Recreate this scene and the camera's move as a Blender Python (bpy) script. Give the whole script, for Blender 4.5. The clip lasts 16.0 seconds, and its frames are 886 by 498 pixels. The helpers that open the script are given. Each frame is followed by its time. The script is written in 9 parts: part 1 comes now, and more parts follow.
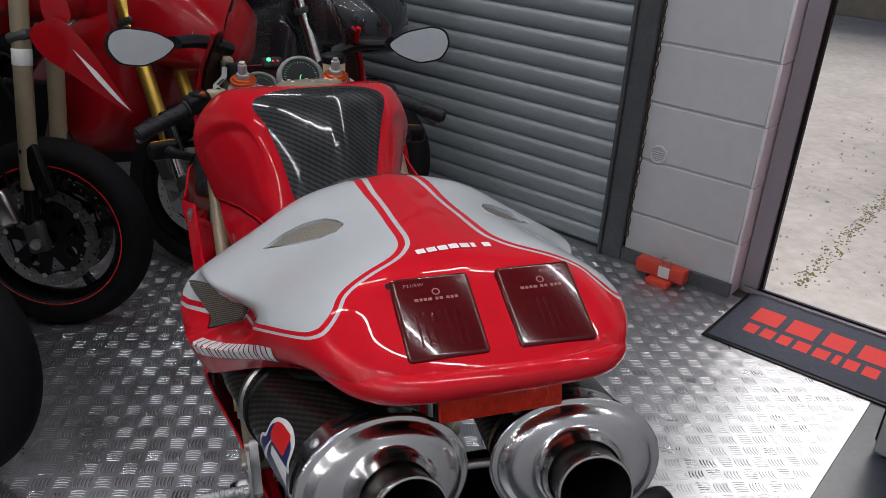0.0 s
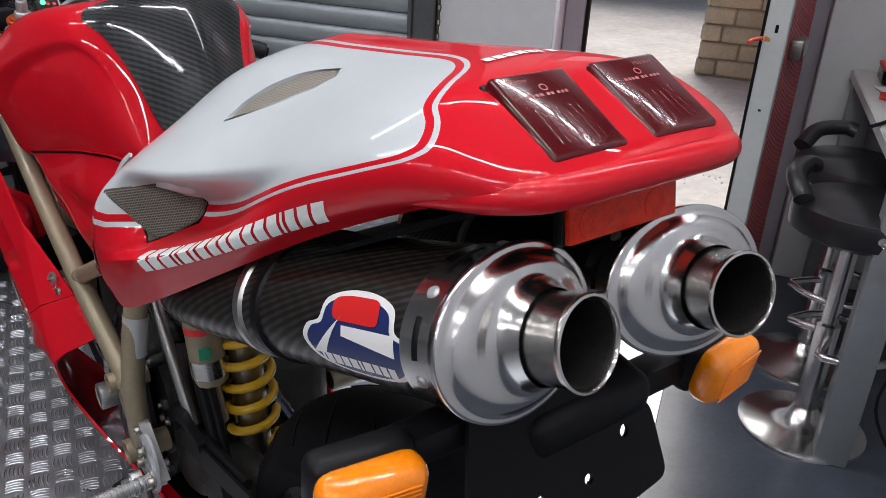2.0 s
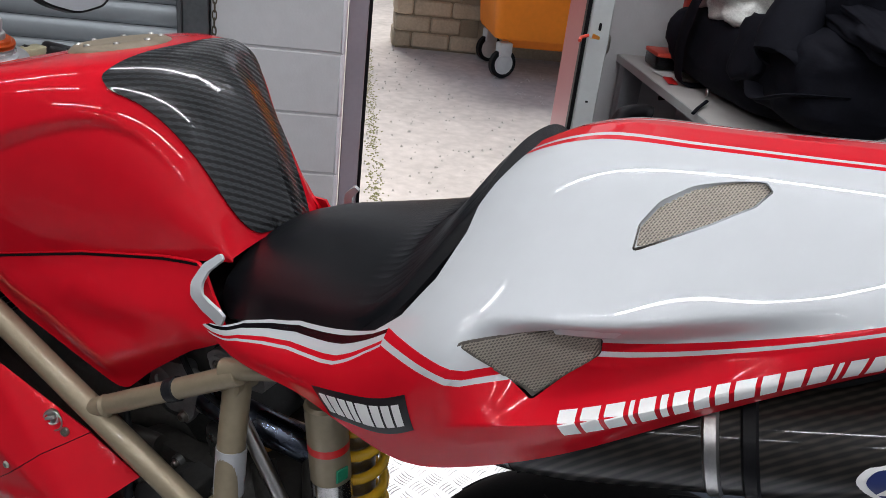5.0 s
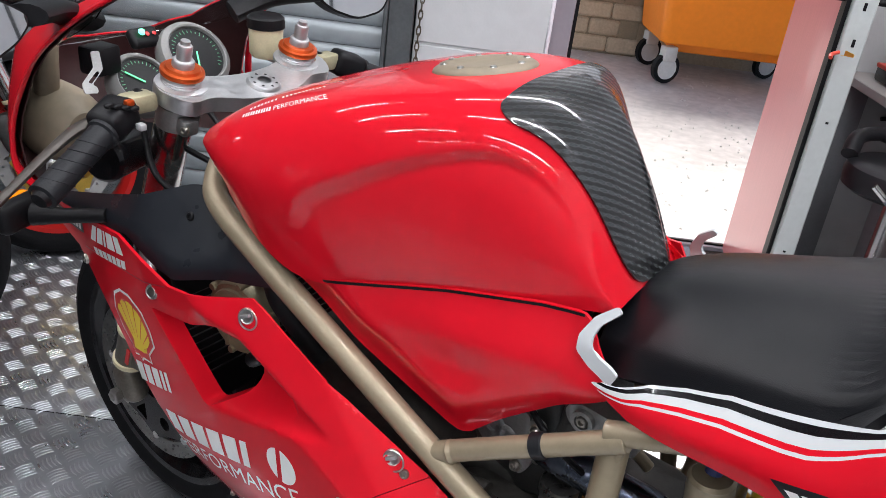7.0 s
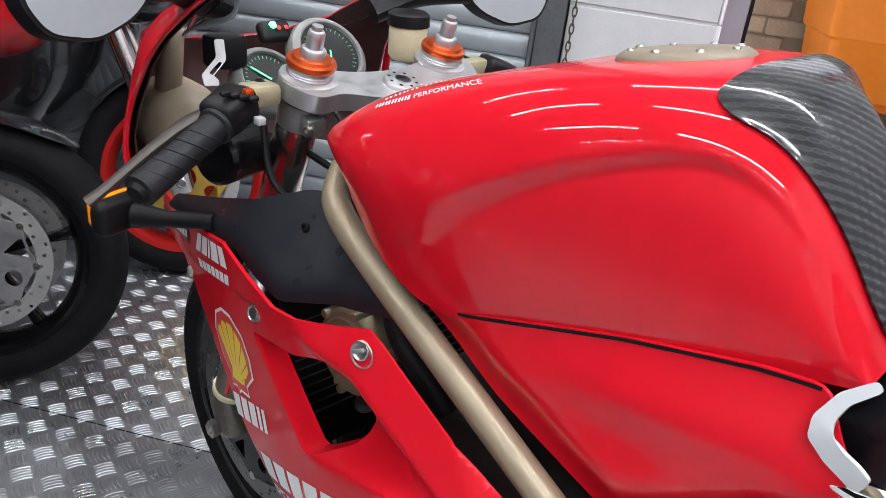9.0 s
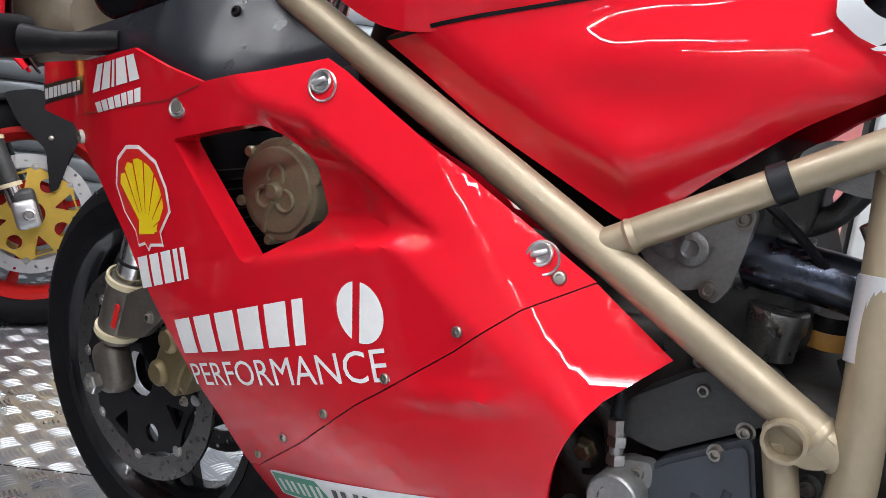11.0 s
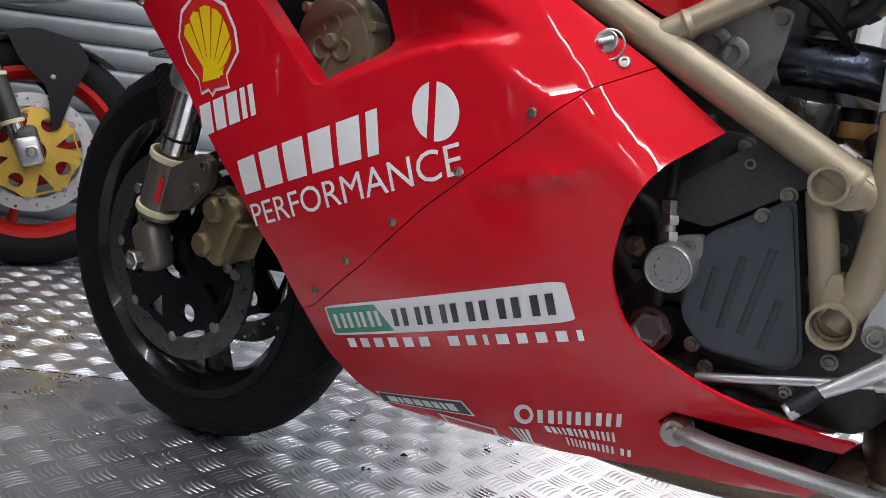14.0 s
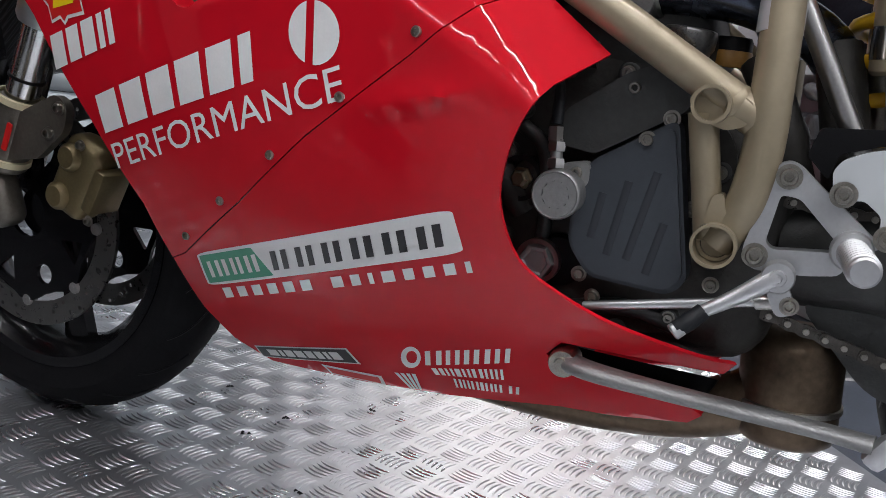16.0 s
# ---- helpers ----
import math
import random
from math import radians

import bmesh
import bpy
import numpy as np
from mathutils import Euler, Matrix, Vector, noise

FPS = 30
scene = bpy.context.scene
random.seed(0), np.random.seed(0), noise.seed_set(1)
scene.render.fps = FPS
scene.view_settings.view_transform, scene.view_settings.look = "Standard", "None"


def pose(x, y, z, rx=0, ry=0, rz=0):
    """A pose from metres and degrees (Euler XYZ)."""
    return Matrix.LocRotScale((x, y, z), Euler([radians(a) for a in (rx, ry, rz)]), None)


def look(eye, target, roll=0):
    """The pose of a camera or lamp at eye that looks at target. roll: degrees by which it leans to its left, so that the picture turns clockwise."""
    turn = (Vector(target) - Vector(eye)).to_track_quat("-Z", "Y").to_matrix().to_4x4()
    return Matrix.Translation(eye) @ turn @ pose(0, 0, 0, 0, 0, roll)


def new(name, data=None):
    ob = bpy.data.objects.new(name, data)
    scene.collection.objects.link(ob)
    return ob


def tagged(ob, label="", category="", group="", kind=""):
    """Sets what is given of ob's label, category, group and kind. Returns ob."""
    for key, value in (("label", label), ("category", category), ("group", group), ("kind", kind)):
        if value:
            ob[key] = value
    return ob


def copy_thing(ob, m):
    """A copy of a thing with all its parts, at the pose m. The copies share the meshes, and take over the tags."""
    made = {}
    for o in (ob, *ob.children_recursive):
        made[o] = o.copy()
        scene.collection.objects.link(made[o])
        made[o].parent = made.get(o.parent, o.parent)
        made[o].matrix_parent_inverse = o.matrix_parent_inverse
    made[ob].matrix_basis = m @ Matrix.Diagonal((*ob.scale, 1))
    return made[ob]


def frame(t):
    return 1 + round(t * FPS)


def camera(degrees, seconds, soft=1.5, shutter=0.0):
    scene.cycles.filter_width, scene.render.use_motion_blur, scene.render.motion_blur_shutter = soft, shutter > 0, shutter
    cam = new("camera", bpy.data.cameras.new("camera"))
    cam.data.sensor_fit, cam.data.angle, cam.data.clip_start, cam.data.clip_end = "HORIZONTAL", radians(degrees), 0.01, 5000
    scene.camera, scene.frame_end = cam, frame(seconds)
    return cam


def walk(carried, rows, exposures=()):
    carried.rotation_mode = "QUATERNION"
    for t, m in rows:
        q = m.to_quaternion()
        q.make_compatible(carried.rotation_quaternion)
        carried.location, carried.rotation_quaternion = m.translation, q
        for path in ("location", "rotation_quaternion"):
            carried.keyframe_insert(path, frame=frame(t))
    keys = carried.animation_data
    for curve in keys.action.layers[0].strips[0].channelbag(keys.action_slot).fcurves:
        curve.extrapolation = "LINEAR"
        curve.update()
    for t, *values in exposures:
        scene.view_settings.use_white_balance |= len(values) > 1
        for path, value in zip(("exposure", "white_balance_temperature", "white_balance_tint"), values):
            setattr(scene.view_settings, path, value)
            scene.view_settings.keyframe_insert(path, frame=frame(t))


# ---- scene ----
cam = camera(56.7, 16.0, 0.85)
PATH = [
    (0, (-0.205, -0.683, 1.401), (0.344, 1.048, 0.563), 3.9),
    (0.5, (-0.277, -0.651, 1.341), (0.439, 1.027, 0.521), 3.6),
    (1, (-0.349, -0.569, 1.257), (0.514, 1.031, 0.423), 4.0),
    (1.5, (-0.376, -0.539, 1.239), (0.641, 0.972, 0.412), 4.3),
    (2, (-0.392, -0.529, 1.223), (0.704, 0.932, 0.408), 3.5),
    (2.5, (-0.394, -0.485, 1.175), (0.859, 0.86, 0.387), 4.9),
    (3, (-0.44, -0.392, 1.203), (1.031, 0.747, 0.47), 7.6),
    (3.5, (-0.537, -0.277, 1.233), (1.065, 0.69, 0.526), 8.3),
    (4, (-0.585, -0.207, 1.245), (1.07, 0.646, 0.514), 8.2),
    (4.5, (-0.634, -0.122, 1.257), (1.025, 0.669, 0.469), 8.0),
    (5, (-0.695, -0.02, 1.264), (0.934, 0.795, 0.437), 6.9),
    (5.2, (-0.714, 0.02, 1.262), (0.865, 0.915, 0.422), 5.7),
    (7.3, (-0.775, 0.301, 1.247), (0.6796, 1.3553, 0.3680), 7.5),
    (7.4, (-0.759, 0.307, 1.248), (0.6772, 1.3838, 0.3670), 7.4),
    (7.5, (-0.745, 0.319, 1.248), (0.6808, 1.4111, 0.3680), 7.7),
    (7.8, (-0.7115, 0.3387, 1.2465), (0.6790, 1.4746, 0.3655), 7.4),
    (8, (-0.683, 0.347, 1.243), (0.6300, 1.5634, 0.3520), 7.0),
    (8.2, (-0.659, 0.362, 1.236), (0.5884, 1.6415, 0.3370), 6.4),
    (10.3, (-0.707, 0.449, 0.891), (0.845, 1.58, 0.332), 9.5),
    (10.4, (-0.712, 0.451, 0.872), (0.856, 1.567, 0.326), 9.1),
    (10.5, (-0.716, 0.449, 0.847), (0.863, 1.565, 0.334), 9.0),
    (11, (-0.736, 0.434, 0.755), (0.894, 1.527, 0.367), 6.9),
    (11.5, (-0.763, 0.421, 0.701), (0.887, 1.501, 0.366), 6.1),
    (12, (-0.791, 0.42, 0.665), (0.868, 1.488, 0.338), 6.1),
    (12.5, (-0.822, 0.421, 0.642), (0.843, 1.481, 0.316), 6.3),
    (13, (-0.841, 0.426, 0.62), (0.829, 1.472, 0.277), 6.5),
    (13.5, (-0.851, 0.435, 0.599), (0.825, 1.467, 0.244), 6.9),
    (14, (-0.859, 0.439, 0.581), (0.824, 1.459, 0.219), 7.3),
    (14.5, (-0.863, 0.447, 0.567), (0.823, 1.457, 0.198), 7.8),
    (15, (-0.849, 0.447, 0.548), (0.861, 1.411, 0.164), 8.3),
    (15.5, (-0.85, 0.452, 0.542), (0.931, 1.284, 0.173), 8.7),
    (16, (-0.84, 0.449, 0.531), (0.976, 1.201, 0.166), 7.9),
]
EXPOSURES = [(0, -1.18), (0.5, -0.93), (1, -0.74), (2, -0.58), (3, -0.50), (3.5, -0.76), (4, -0.84), (5, -0.66), (7.4, 0.17), (8.2, 0.16), (10.4, 0.58), (11.5, 0.72), (13, 0.80), (13.5, 0.55), (14.5, 0.02), (16, -0.04)]
walk(cam, [(t, look(eye, target, roll)) for t, eye, target, roll in PATH], EXPOSURES)

# ---- world ----
from mathutils import geometry

world = bpy.data.worlds.new("world")
scene.world = world
world.use_nodes = True
wn = world.node_tree
sky = wn.nodes.new("ShaderNodeTexSky")
sky.sky_type, sky.sun_disc = "NISHITA", False
sky.sun_elevation, sky.sun_rotation = radians(52), radians(56)
sky.dust_density, sky.ozone_density = 4.0, 1.0
wn.links.new(sky.outputs[0], wn.nodes["Background"].inputs[0])
wn.nodes["Background"].inputs[1].default_value = 0.15

sun = new("sun", bpy.data.lights.new("sun", "SUN"))
sun.data.energy, sun.data.angle, sun.data.color = 5.0, radians(35), (1.0, 0.97, 0.95)
sun.matrix_world = look((4.0 + 0.827 * 3, 4.0 + 0.562 * 3, 3.84), (4, 4, 0))


# wall frame: s runs along the front wall, n points into the room
WALL_O, WALL_S, WALL_N = Vector((1.68, 1.64, 0)), Vector((-0.562, 0.827, 0)).normalized(), Vector((-0.827, -0.562, 0)).normalized()
WALL_M = Matrix(((WALL_S.x, WALL_N.x, 0, WALL_O.x), (WALL_S.y, WALL_N.y, 0, WALL_O.y), (0, 0, 1, 0), (0, 0, 0, 1)))


def wall_place(s, n, z=0.0):
    return WALL_O + WALL_S * s + WALL_N * n + Vector((0, 0, z))


CEILING = 3.0
STRIPS = [(0.1, 1.15), (0.1, 2.55), (0.1, 3.95), (2.1, 1.15), (2.1, 2.55), (2.1, 3.95), (-0.95, 1.15), (-0.95, 2.55), (-0.95, 3.95), (0.1, 5.35), (2.1, 5.35), (-0.95, 5.35)]
for s, n in STRIPS:
    lamp = new("strip_glow", bpy.data.lights.new("strip_glow", "AREA"))
    lamp.data.shape, lamp.data.size, lamp.data.size_y = "RECTANGLE", 1.45, 0.03
    lamp.data.energy, lamp.data.color = 19.0, (0.95, 0.95, 1.0)
    p = wall_place(s, n, CEILING - 0.105)
    lamp.matrix_world = Matrix.Translation(p) @ WALL_M.to_3x3().to_4x4() @ pose(0, 0, 0, 0, 0, 0)
    tagged(lamp, kind="structure")


# ---- materials ----
def material(name, colour, rough=0.5, metal=0.0, coat=0.0, spec=0.5, vary=0.0, vary_scale=20.0, bump=0.0, bump_scale=200.0, rough_vary=0.0, emit=None, emit_power=0.0, transmission=0.0, ior=1.45, stretch=(1, 1, 1), islands=0.0, coat_rough=0.03):
    """A surface with variation of tone at two scales, varied gloss and fine relief."""
    m = bpy.data.materials.new(name)
    m.use_nodes = True
    nt = m.node_tree
    b = nt.nodes["Principled BSDF"]
    b.inputs["Base Color"].default_value = (*colour, 1)
    b.inputs["Roughness"].default_value = rough
    b.inputs["Metallic"].default_value = metal
    b.inputs["Coat Weight"].default_value = coat
    b.inputs["Coat Roughness"].default_value = coat_rough
    b.inputs["Specular IOR Level"].default_value = spec
    b.inputs["Transmission Weight"].default_value = transmission
    b.inputs["IOR"].default_value = ior
    if emit:
        b.inputs["Emission Color"].default_value = (*emit, 1)
        b.inputs["Emission Strength"].default_value = emit_power
    tc = nt.nodes.new("ShaderNodeTexCoord")
    mp = nt.nodes.new("ShaderNodeMapping")
    mp.inputs["Scale"].default_value = stretch
    nt.links.new(tc.outputs["Object"], mp.inputs[0])

    def noise_at(scale, detail=4.0):
        n = nt.nodes.new("ShaderNodeTexNoise")
        n.inputs["Scale"].default_value, n.inputs["Detail"].default_value = scale, detail
        nt.links.new(mp.outputs[0], n.inputs["Vector"])
        return n.outputs["Fac"]

    if vary or islands:
        mix = nt.nodes.new("ShaderNodeMath")
        mix.operation = "ADD"
        nt.links.new(noise_at(vary_scale), mix.inputs[0])
        nt.links.new(noise_at(vary_scale * 7), mix.inputs[1])
        rng = nt.nodes.new("ShaderNodeMapRange")
        rng.inputs["From Min"].default_value, rng.inputs["From Max"].default_value = 0.6, 1.4
        rng.inputs["To Min"].default_value, rng.inputs["To Max"].default_value = 1 - vary, 1 + vary
        nt.links.new(mix.outputs[0], rng.inputs["Value"])
        fac = rng.outputs[0]
        if islands:
            oi = nt.nodes.new("ShaderNodeObjectInfo")
            r2 = nt.nodes.new("ShaderNodeMapRange")
            r2.inputs["To Min"].default_value, r2.inputs["To Max"].default_value = 1 - islands, 1 + islands
            nt.links.new(oi.outputs["Random"], r2.inputs["Value"])
            mul = nt.nodes.new("ShaderNodeMath")
            mul.operation = "MULTIPLY"
            nt.links.new(fac, mul.inputs[0]), nt.links.new(r2.outputs[0], mul.inputs[1])
            fac = mul.outputs[0]
        hsv = nt.nodes.new("ShaderNodeHueSaturation")
        hsv.inputs["Color"].default_value = (*colour, 1)
        nt.links.new(fac, hsv.inputs["Value"])
        nt.links.new(hsv.outputs[0], b.inputs["Base Color"])
    if rough_vary:
        rr = nt.nodes.new("ShaderNodeMapRange")
        rr.inputs["From Min"].default_value, rr.inputs["From Max"].default_value = 0.3, 0.7
        rr.inputs["To Min"].default_value, rr.inputs["To Max"].default_value = max(0.02, rough - rough_vary), rough + rough_vary
        nt.links.new(noise_at(vary_scale * 1.7), rr.inputs["Value"])
        nt.links.new(rr.outputs[0], b.inputs["Roughness"])
    if bump:
        bp = nt.nodes.new("ShaderNodeBump")
        bp.inputs["Strength"].default_value, bp.inputs["Distance"].default_value = bump, 0.002
        nt.links.new(noise_at(bump_scale, 6.0), bp.inputs["Height"])
        nt.links.new(bp.outputs[0], b.inputs["Normal"])
    return m


def weave_material(name, dark, light, scale, rough, coat):
    """Twill carbon weave: two sets of diagonal tows over the object's own coordinates."""
    m = material(name, dark, rough=rough, coat=coat, metal=0.0, spec=0.22)
    nt = m.node_tree
    b = nt.nodes["Principled BSDF"]
    mp = [n for n in nt.nodes if n.type == "MAPPING"][0]
    mp.inputs["Rotation"].default_value = (0.0, 0.0, 0.0)
    sep = nt.nodes.new("ShaderNodeSeparateXYZ")
    nt.links.new(mp.outputs[0], sep.inputs[0])

    def wave(axis_a, axis_b, ka, kb):
        a = nt.nodes.new("ShaderNodeMath")
        a.operation = "MULTIPLY"
        nt.links.new(sep.outputs[axis_a], a.inputs[0])
        a.inputs[1].default_value = ka
        c = nt.nodes.new("ShaderNodeMath")
        c.operation = "MULTIPLY_ADD"
        nt.links.new(sep.outputs[axis_b], c.inputs[0])
        c.inputs[1].default_value = kb
        nt.links.new(a.outputs[0], c.inputs[2])
        s = nt.nodes.new("ShaderNodeMath")
        s.operation = "SINE"
        nt.links.new(c.outputs[0], s.inputs[0])
        return s.outputs[0]

    diag = nt.nodes.new("ShaderNodeVectorMath")
    diag.operation = "DOT_PRODUCT"
    nt.links.new(mp.outputs[0], diag.inputs[0])
    diag.inputs[1].default_value = (scale * 0.62, scale * 0.72, scale * 0.72)
    tow = nt.nodes.new("ShaderNodeMath")
    tow.operation = "SINE"
    nt.links.new(diag.outputs["Value"], tow.inputs[0])
    w1 = tow.outputs[0]
    w2 = wave(1, 0, scale * 0.2, -scale * 0.8)
    add = nt.nodes.new("ShaderNodeMath")
    add.operation = "MULTIPLY_ADD"
    nt.links.new(w2, add.inputs[0])
    add.inputs[1].default_value = 0.3
    nt.links.new(w1, add.inputs[2])
    rng = nt.nodes.new("ShaderNodeMapRange")
    rng.inputs["From Min"].default_value, rng.inputs["From Max"].default_value = -0.5, 1.2
    nt.links.new(add.outputs[0], rng.inputs["Value"])
    mix = nt.nodes.new("ShaderNodeMix")
    mix.data_type = "RGBA"
    mix.inputs["A"].default_value, mix.inputs["B"].default_value = (*dark, 1), (*light, 1)
    nt.links.new(rng.outputs[0], mix.inputs["Factor"])
    nt.links.new(mix.outputs["Result"], b.inputs["Base Color"])
    rr = nt.nodes.new("ShaderNodeMapRange")
    rr.inputs["To Min"].default_value, rr.inputs["To Max"].default_value = rough + 0.2, rough
    nt.links.new(rng.outputs[0], rr.inputs["Value"])
    nt.links.new(rr.outputs[0], b.inputs["Roughness"])
    b.inputs["Coat Roughness"].default_value = 0.07
    return m


RED = material("red_lacquer", (0.57, 0.0072, 0.0175), rough=0.4, coat=0.7, coat_rough=0.0, spec=0.02, vary=0.05, vary_scale=6)
WHITE = material("white_lacquer", (0.51, 0.535, 0.545), rough=0.35, coat=0.8, coat_rough=0.012, spec=0.05, vary=0.03, vary_scale=6)
DECAL = material("white_vinyl", (0.82, 0.82, 0.80), rough=0.35, coat=0.5, vary=0.04, vary_scale=60)
DECAL_RED = material("red_vinyl", (0.65, 0.015, 0.015), rough=0.35, coat=0.5)
DECAL_BLACK = material("black_vinyl", (0.012, 0.012, 0.014), rough=0.35, coat=0.4)
DECAL_GREEN = material("green_vinyl", (0.02, 0.26, 0.14), rough=0.35, coat=0.4, vary=0.05, vary_scale=40)
DECAL_BLUE = material("navy_vinyl", (0.012, 0.025, 0.12), rough=0.3, coat=0.5)
DECAL_YELLOW = material("yellow_vinyl", (0.85, 0.62, 0.01), rough=0.35, coat=0.5, vary=0.04, vary_scale=40)
BLACK_PAINT = material("satin_black_paint", (0.005, 0.005, 0.006), rough=0.4, spec=0.2, vary=0.15, vary_scale=30, bump=0.05)
BLACK_GLOSS = material("gloss_black_paint", (0.004, 0.004, 0.005), rough=0.25, spec=0.25, coat=0.2)
BLACK_PLASTIC = material("black_plastic", (0.006, 0.006, 0.007), rough=0.45, spec=0.22, vary=0.2, vary_scale=50, bump=0.08, bump_scale=400)
SHROUD = material("satin_shroud", (0.011, 0.013, 0.017), rough=0.34, vary=0.1, vary_scale=20, rough_vary=0.08)
RUBBER = material("tyre_rubber", (0.009, 0.009, 0.010), rough=0.7, spec=0.1, vary=0.25, vary_scale=25, bump=0.12, bump_scale=300)
SOFT_RUBBER = material("grip_rubber", (0.010, 0.011, 0.013), spec=0.3, rough=0.5, bump=0.2, bump_scale=300, vary=0.15)
SUEDE = material("black_seat_foam", (0.004, 0.0045, 0.006), rough=0.32, spec=0.4, vary=0.15, vary_scale=20, bump=0.15, bump_scale=900)
GOLD_PAINT = material("bronze_frame_paint", (0.29, 0.24, 0.16), rough=0.42, metal=0.35, coat=0.25, vary=0.10, vary_scale=18, rough_vary=0.08, bump=0.04, bump_scale=500)
ALLOY = material("machined_alloy", (0.55, 0.555, 0.56), rough=0.40, metal=0.9, vary=0.08, vary_scale=40, rough_vary=0.08, bump=0.05, bump_scale=500)
CAST = material("cast_alloy", (0.30, 0.30, 0.295), rough=0.5, metal=0.85, vary=0.15, vary_scale=40, bump=0.25, bump_scale=500)
DARK_CAST = material("dark_cast_alloy", (0.055, 0.056, 0.054), rough=0.45, metal=0.5, vary=0.2, vary_scale=25, bump=0.2, bump_scale=400)
ENGINE_DARK = material("grimy_engine", (0.032, 0.030, 0.027), rough=0.55, metal=0.3, vary=0.4, vary_scale=18, bump=0.3, bump_scale=200)
# the cover's slate, darkened to paint the shade in its grooves
SLOT_SHADE = material("slate_slot_shade", (0.022, 0.026, 0.032), rough=0.6)
COVER_GREY = material("slate_cover", (0.034, 0.040, 0.048), rough=0.5, vary=0.08, vary_scale=30, bump=0.1, bump_scale=700)
CHROME = material("polished_steel", (0.70, 0.685, 0.67), rough=0.19, metal=1.0, vary=0.04, vary_scale=20, rough_vary=0.03)
BRUSHED = material("brushed_steel", (0.66, 0.64, 0.61), rough=0.2, metal=1.0, vary=0.05, vary_scale=20)
STEEL = material("zinc_steel", (0.52, 0.51, 0.49), rough=0.3, metal=1.0, vary=0.12, vary_scale=60)
BOLT = material("bolt_steel", (0.36, 0.34, 0.30), rough=0.35, metal=1.0, vary=0.25, vary_scale=120)
DISC = material("brake_disc_steel", (0.20, 0.197, 0.187), rough=0.34, metal=1.0, vary=0.1, vary_scale=60, rough_vary=0.12)
BRONZE_COVER = material("bronze_cover", (0.40, 0.37, 0.24), rough=0.45, metal=0.5, vary=0.12, vary_scale=40, bump=0.15, bump_scale=500)
CALIPER = material("gold_caliper", (0.205, 0.16, 0.08), rough=0.42, metal=0.6, vary=0.15, vary_scale=40, bump=0.15, bump_scale=400)
GOLD = material("gold_anodised", (0.75, 0.50, 0.10), rough=0.35, metal=0.9, vary=0.1, vary_scale=40)
ORANGE_ANOD = material("orange_anodised", (0.62, 0.10, 0.02), rough=0.28, metal=0.75, vary=0.06, vary_scale=50)
EXHAUST = material("blued_steel", (0.10, 0.115, 0.15), rough=0.28, metal=1.0, vary=0.35, vary_scale=14, rough_vary=0.12)
RUSTY = material("heat_stained_steel", (0.13, 0.095, 0.065), rough=0.42, metal=0.9, vary=0.4, vary_scale=20, rough_vary=0.15)
SPRING = material("yellow_spring_paint", (0.72, 0.42, 0.02), rough=0.35, coat=0.4, vary=0.1, vary_scale=30)
LENS_MARK = material("moulded_lens_mark", (0.30, 0.10, 0.10), rough=0.4)
LEVER = material("dull_lever_metal", (0.085, 0.076, 0.068), rough=0.45, metal=0.6, vary=0.1, vary_scale=40)
LENS_RED = material("dark_red_lens", (0.075, 0.002, 0.004), rough=0.15, spec=0.3, coat=0.6, vary=0.15, vary_scale=90)
REFLECTOR = material("orange_red_reflector", (0.75, 0.03, 0.006), rough=0.4, spec=0.2, coat=0.25, vary=0.3, vary_scale=150, bump=0.4, bump_scale=350)
AMBER = material("amber_lens", (1.0, 0.27, 0.004), rough=0.12, coat=1.0, vary=0.1, vary_scale=60, bump=0.25, bump_scale=250)
MESH = material("woven_mesh", (0.32, 0.29, 0.245), rough=0.45, metal=0.5, vary=0.1, vary_scale=40)
MESH_BACK = material("mesh_backing", (0.115, 0.105, 0.09), rough=0.7, vary=0.1)
CARBON = weave_material("carbon_twill", (0.0015, 0.0015, 0.002), (0.036, 0.040, 0.042), 700.0, 0.22, 0.75)
CARBON_PIPE = weave_material("carbon_sleeve", (0.004, 0.0035, 0.003), (0.028, 0.023, 0.018), 1000.0, 0.30, 0.5)
MIRROR = material("mirror_glass", (0.62, 0.63, 0.64), rough=0.02, metal=1.0)
SCREEN = material("clear_screen", (0.9, 0.9, 0.9), rough=0.02, transmission=1.0, ior=1.2)
CREAM = material("cream_nylon", (0.62, 0.55, 0.36), rough=0.45, vary=0.1, vary_scale=60)
STICKER = material("silver_sticker", (0.52, 0.53, 0.54), rough=0.35, metal=0.4, vary=0.06, vary_scale=60)
TAN = material("tan_inner_panel", (0.20, 0.165, 0.115), rough=0.5, vary=0.15, vary_scale=12)
RED_INNER = material("red_inner", (0.25, 0.01, 0.012), rough=0.5)


# ---- mesh helpers ----
def build(name, verts, faces, mats, parent=None, label="", smooth=True, index=None, sharp=38):
    me = bpy.data.meshes.new(name)
    me.from_pydata([tuple(v) for v in verts], [], faces)
    for m in mats if isinstance(mats, (list, tuple)) else [mats]:
        me.materials.append(m)
    if index:
        me.polygons.foreach_set("material_index", index)
    me.update()
    if smooth:
        me.polygons.foreach_set("use_smooth", [True] * len(me.polygons))
        me.set_sharp_from_angle(angle=radians(sharp))
    ob = new(name, me)
    ob.parent = parent
    if label:
        ob["label"] = label
    return ob


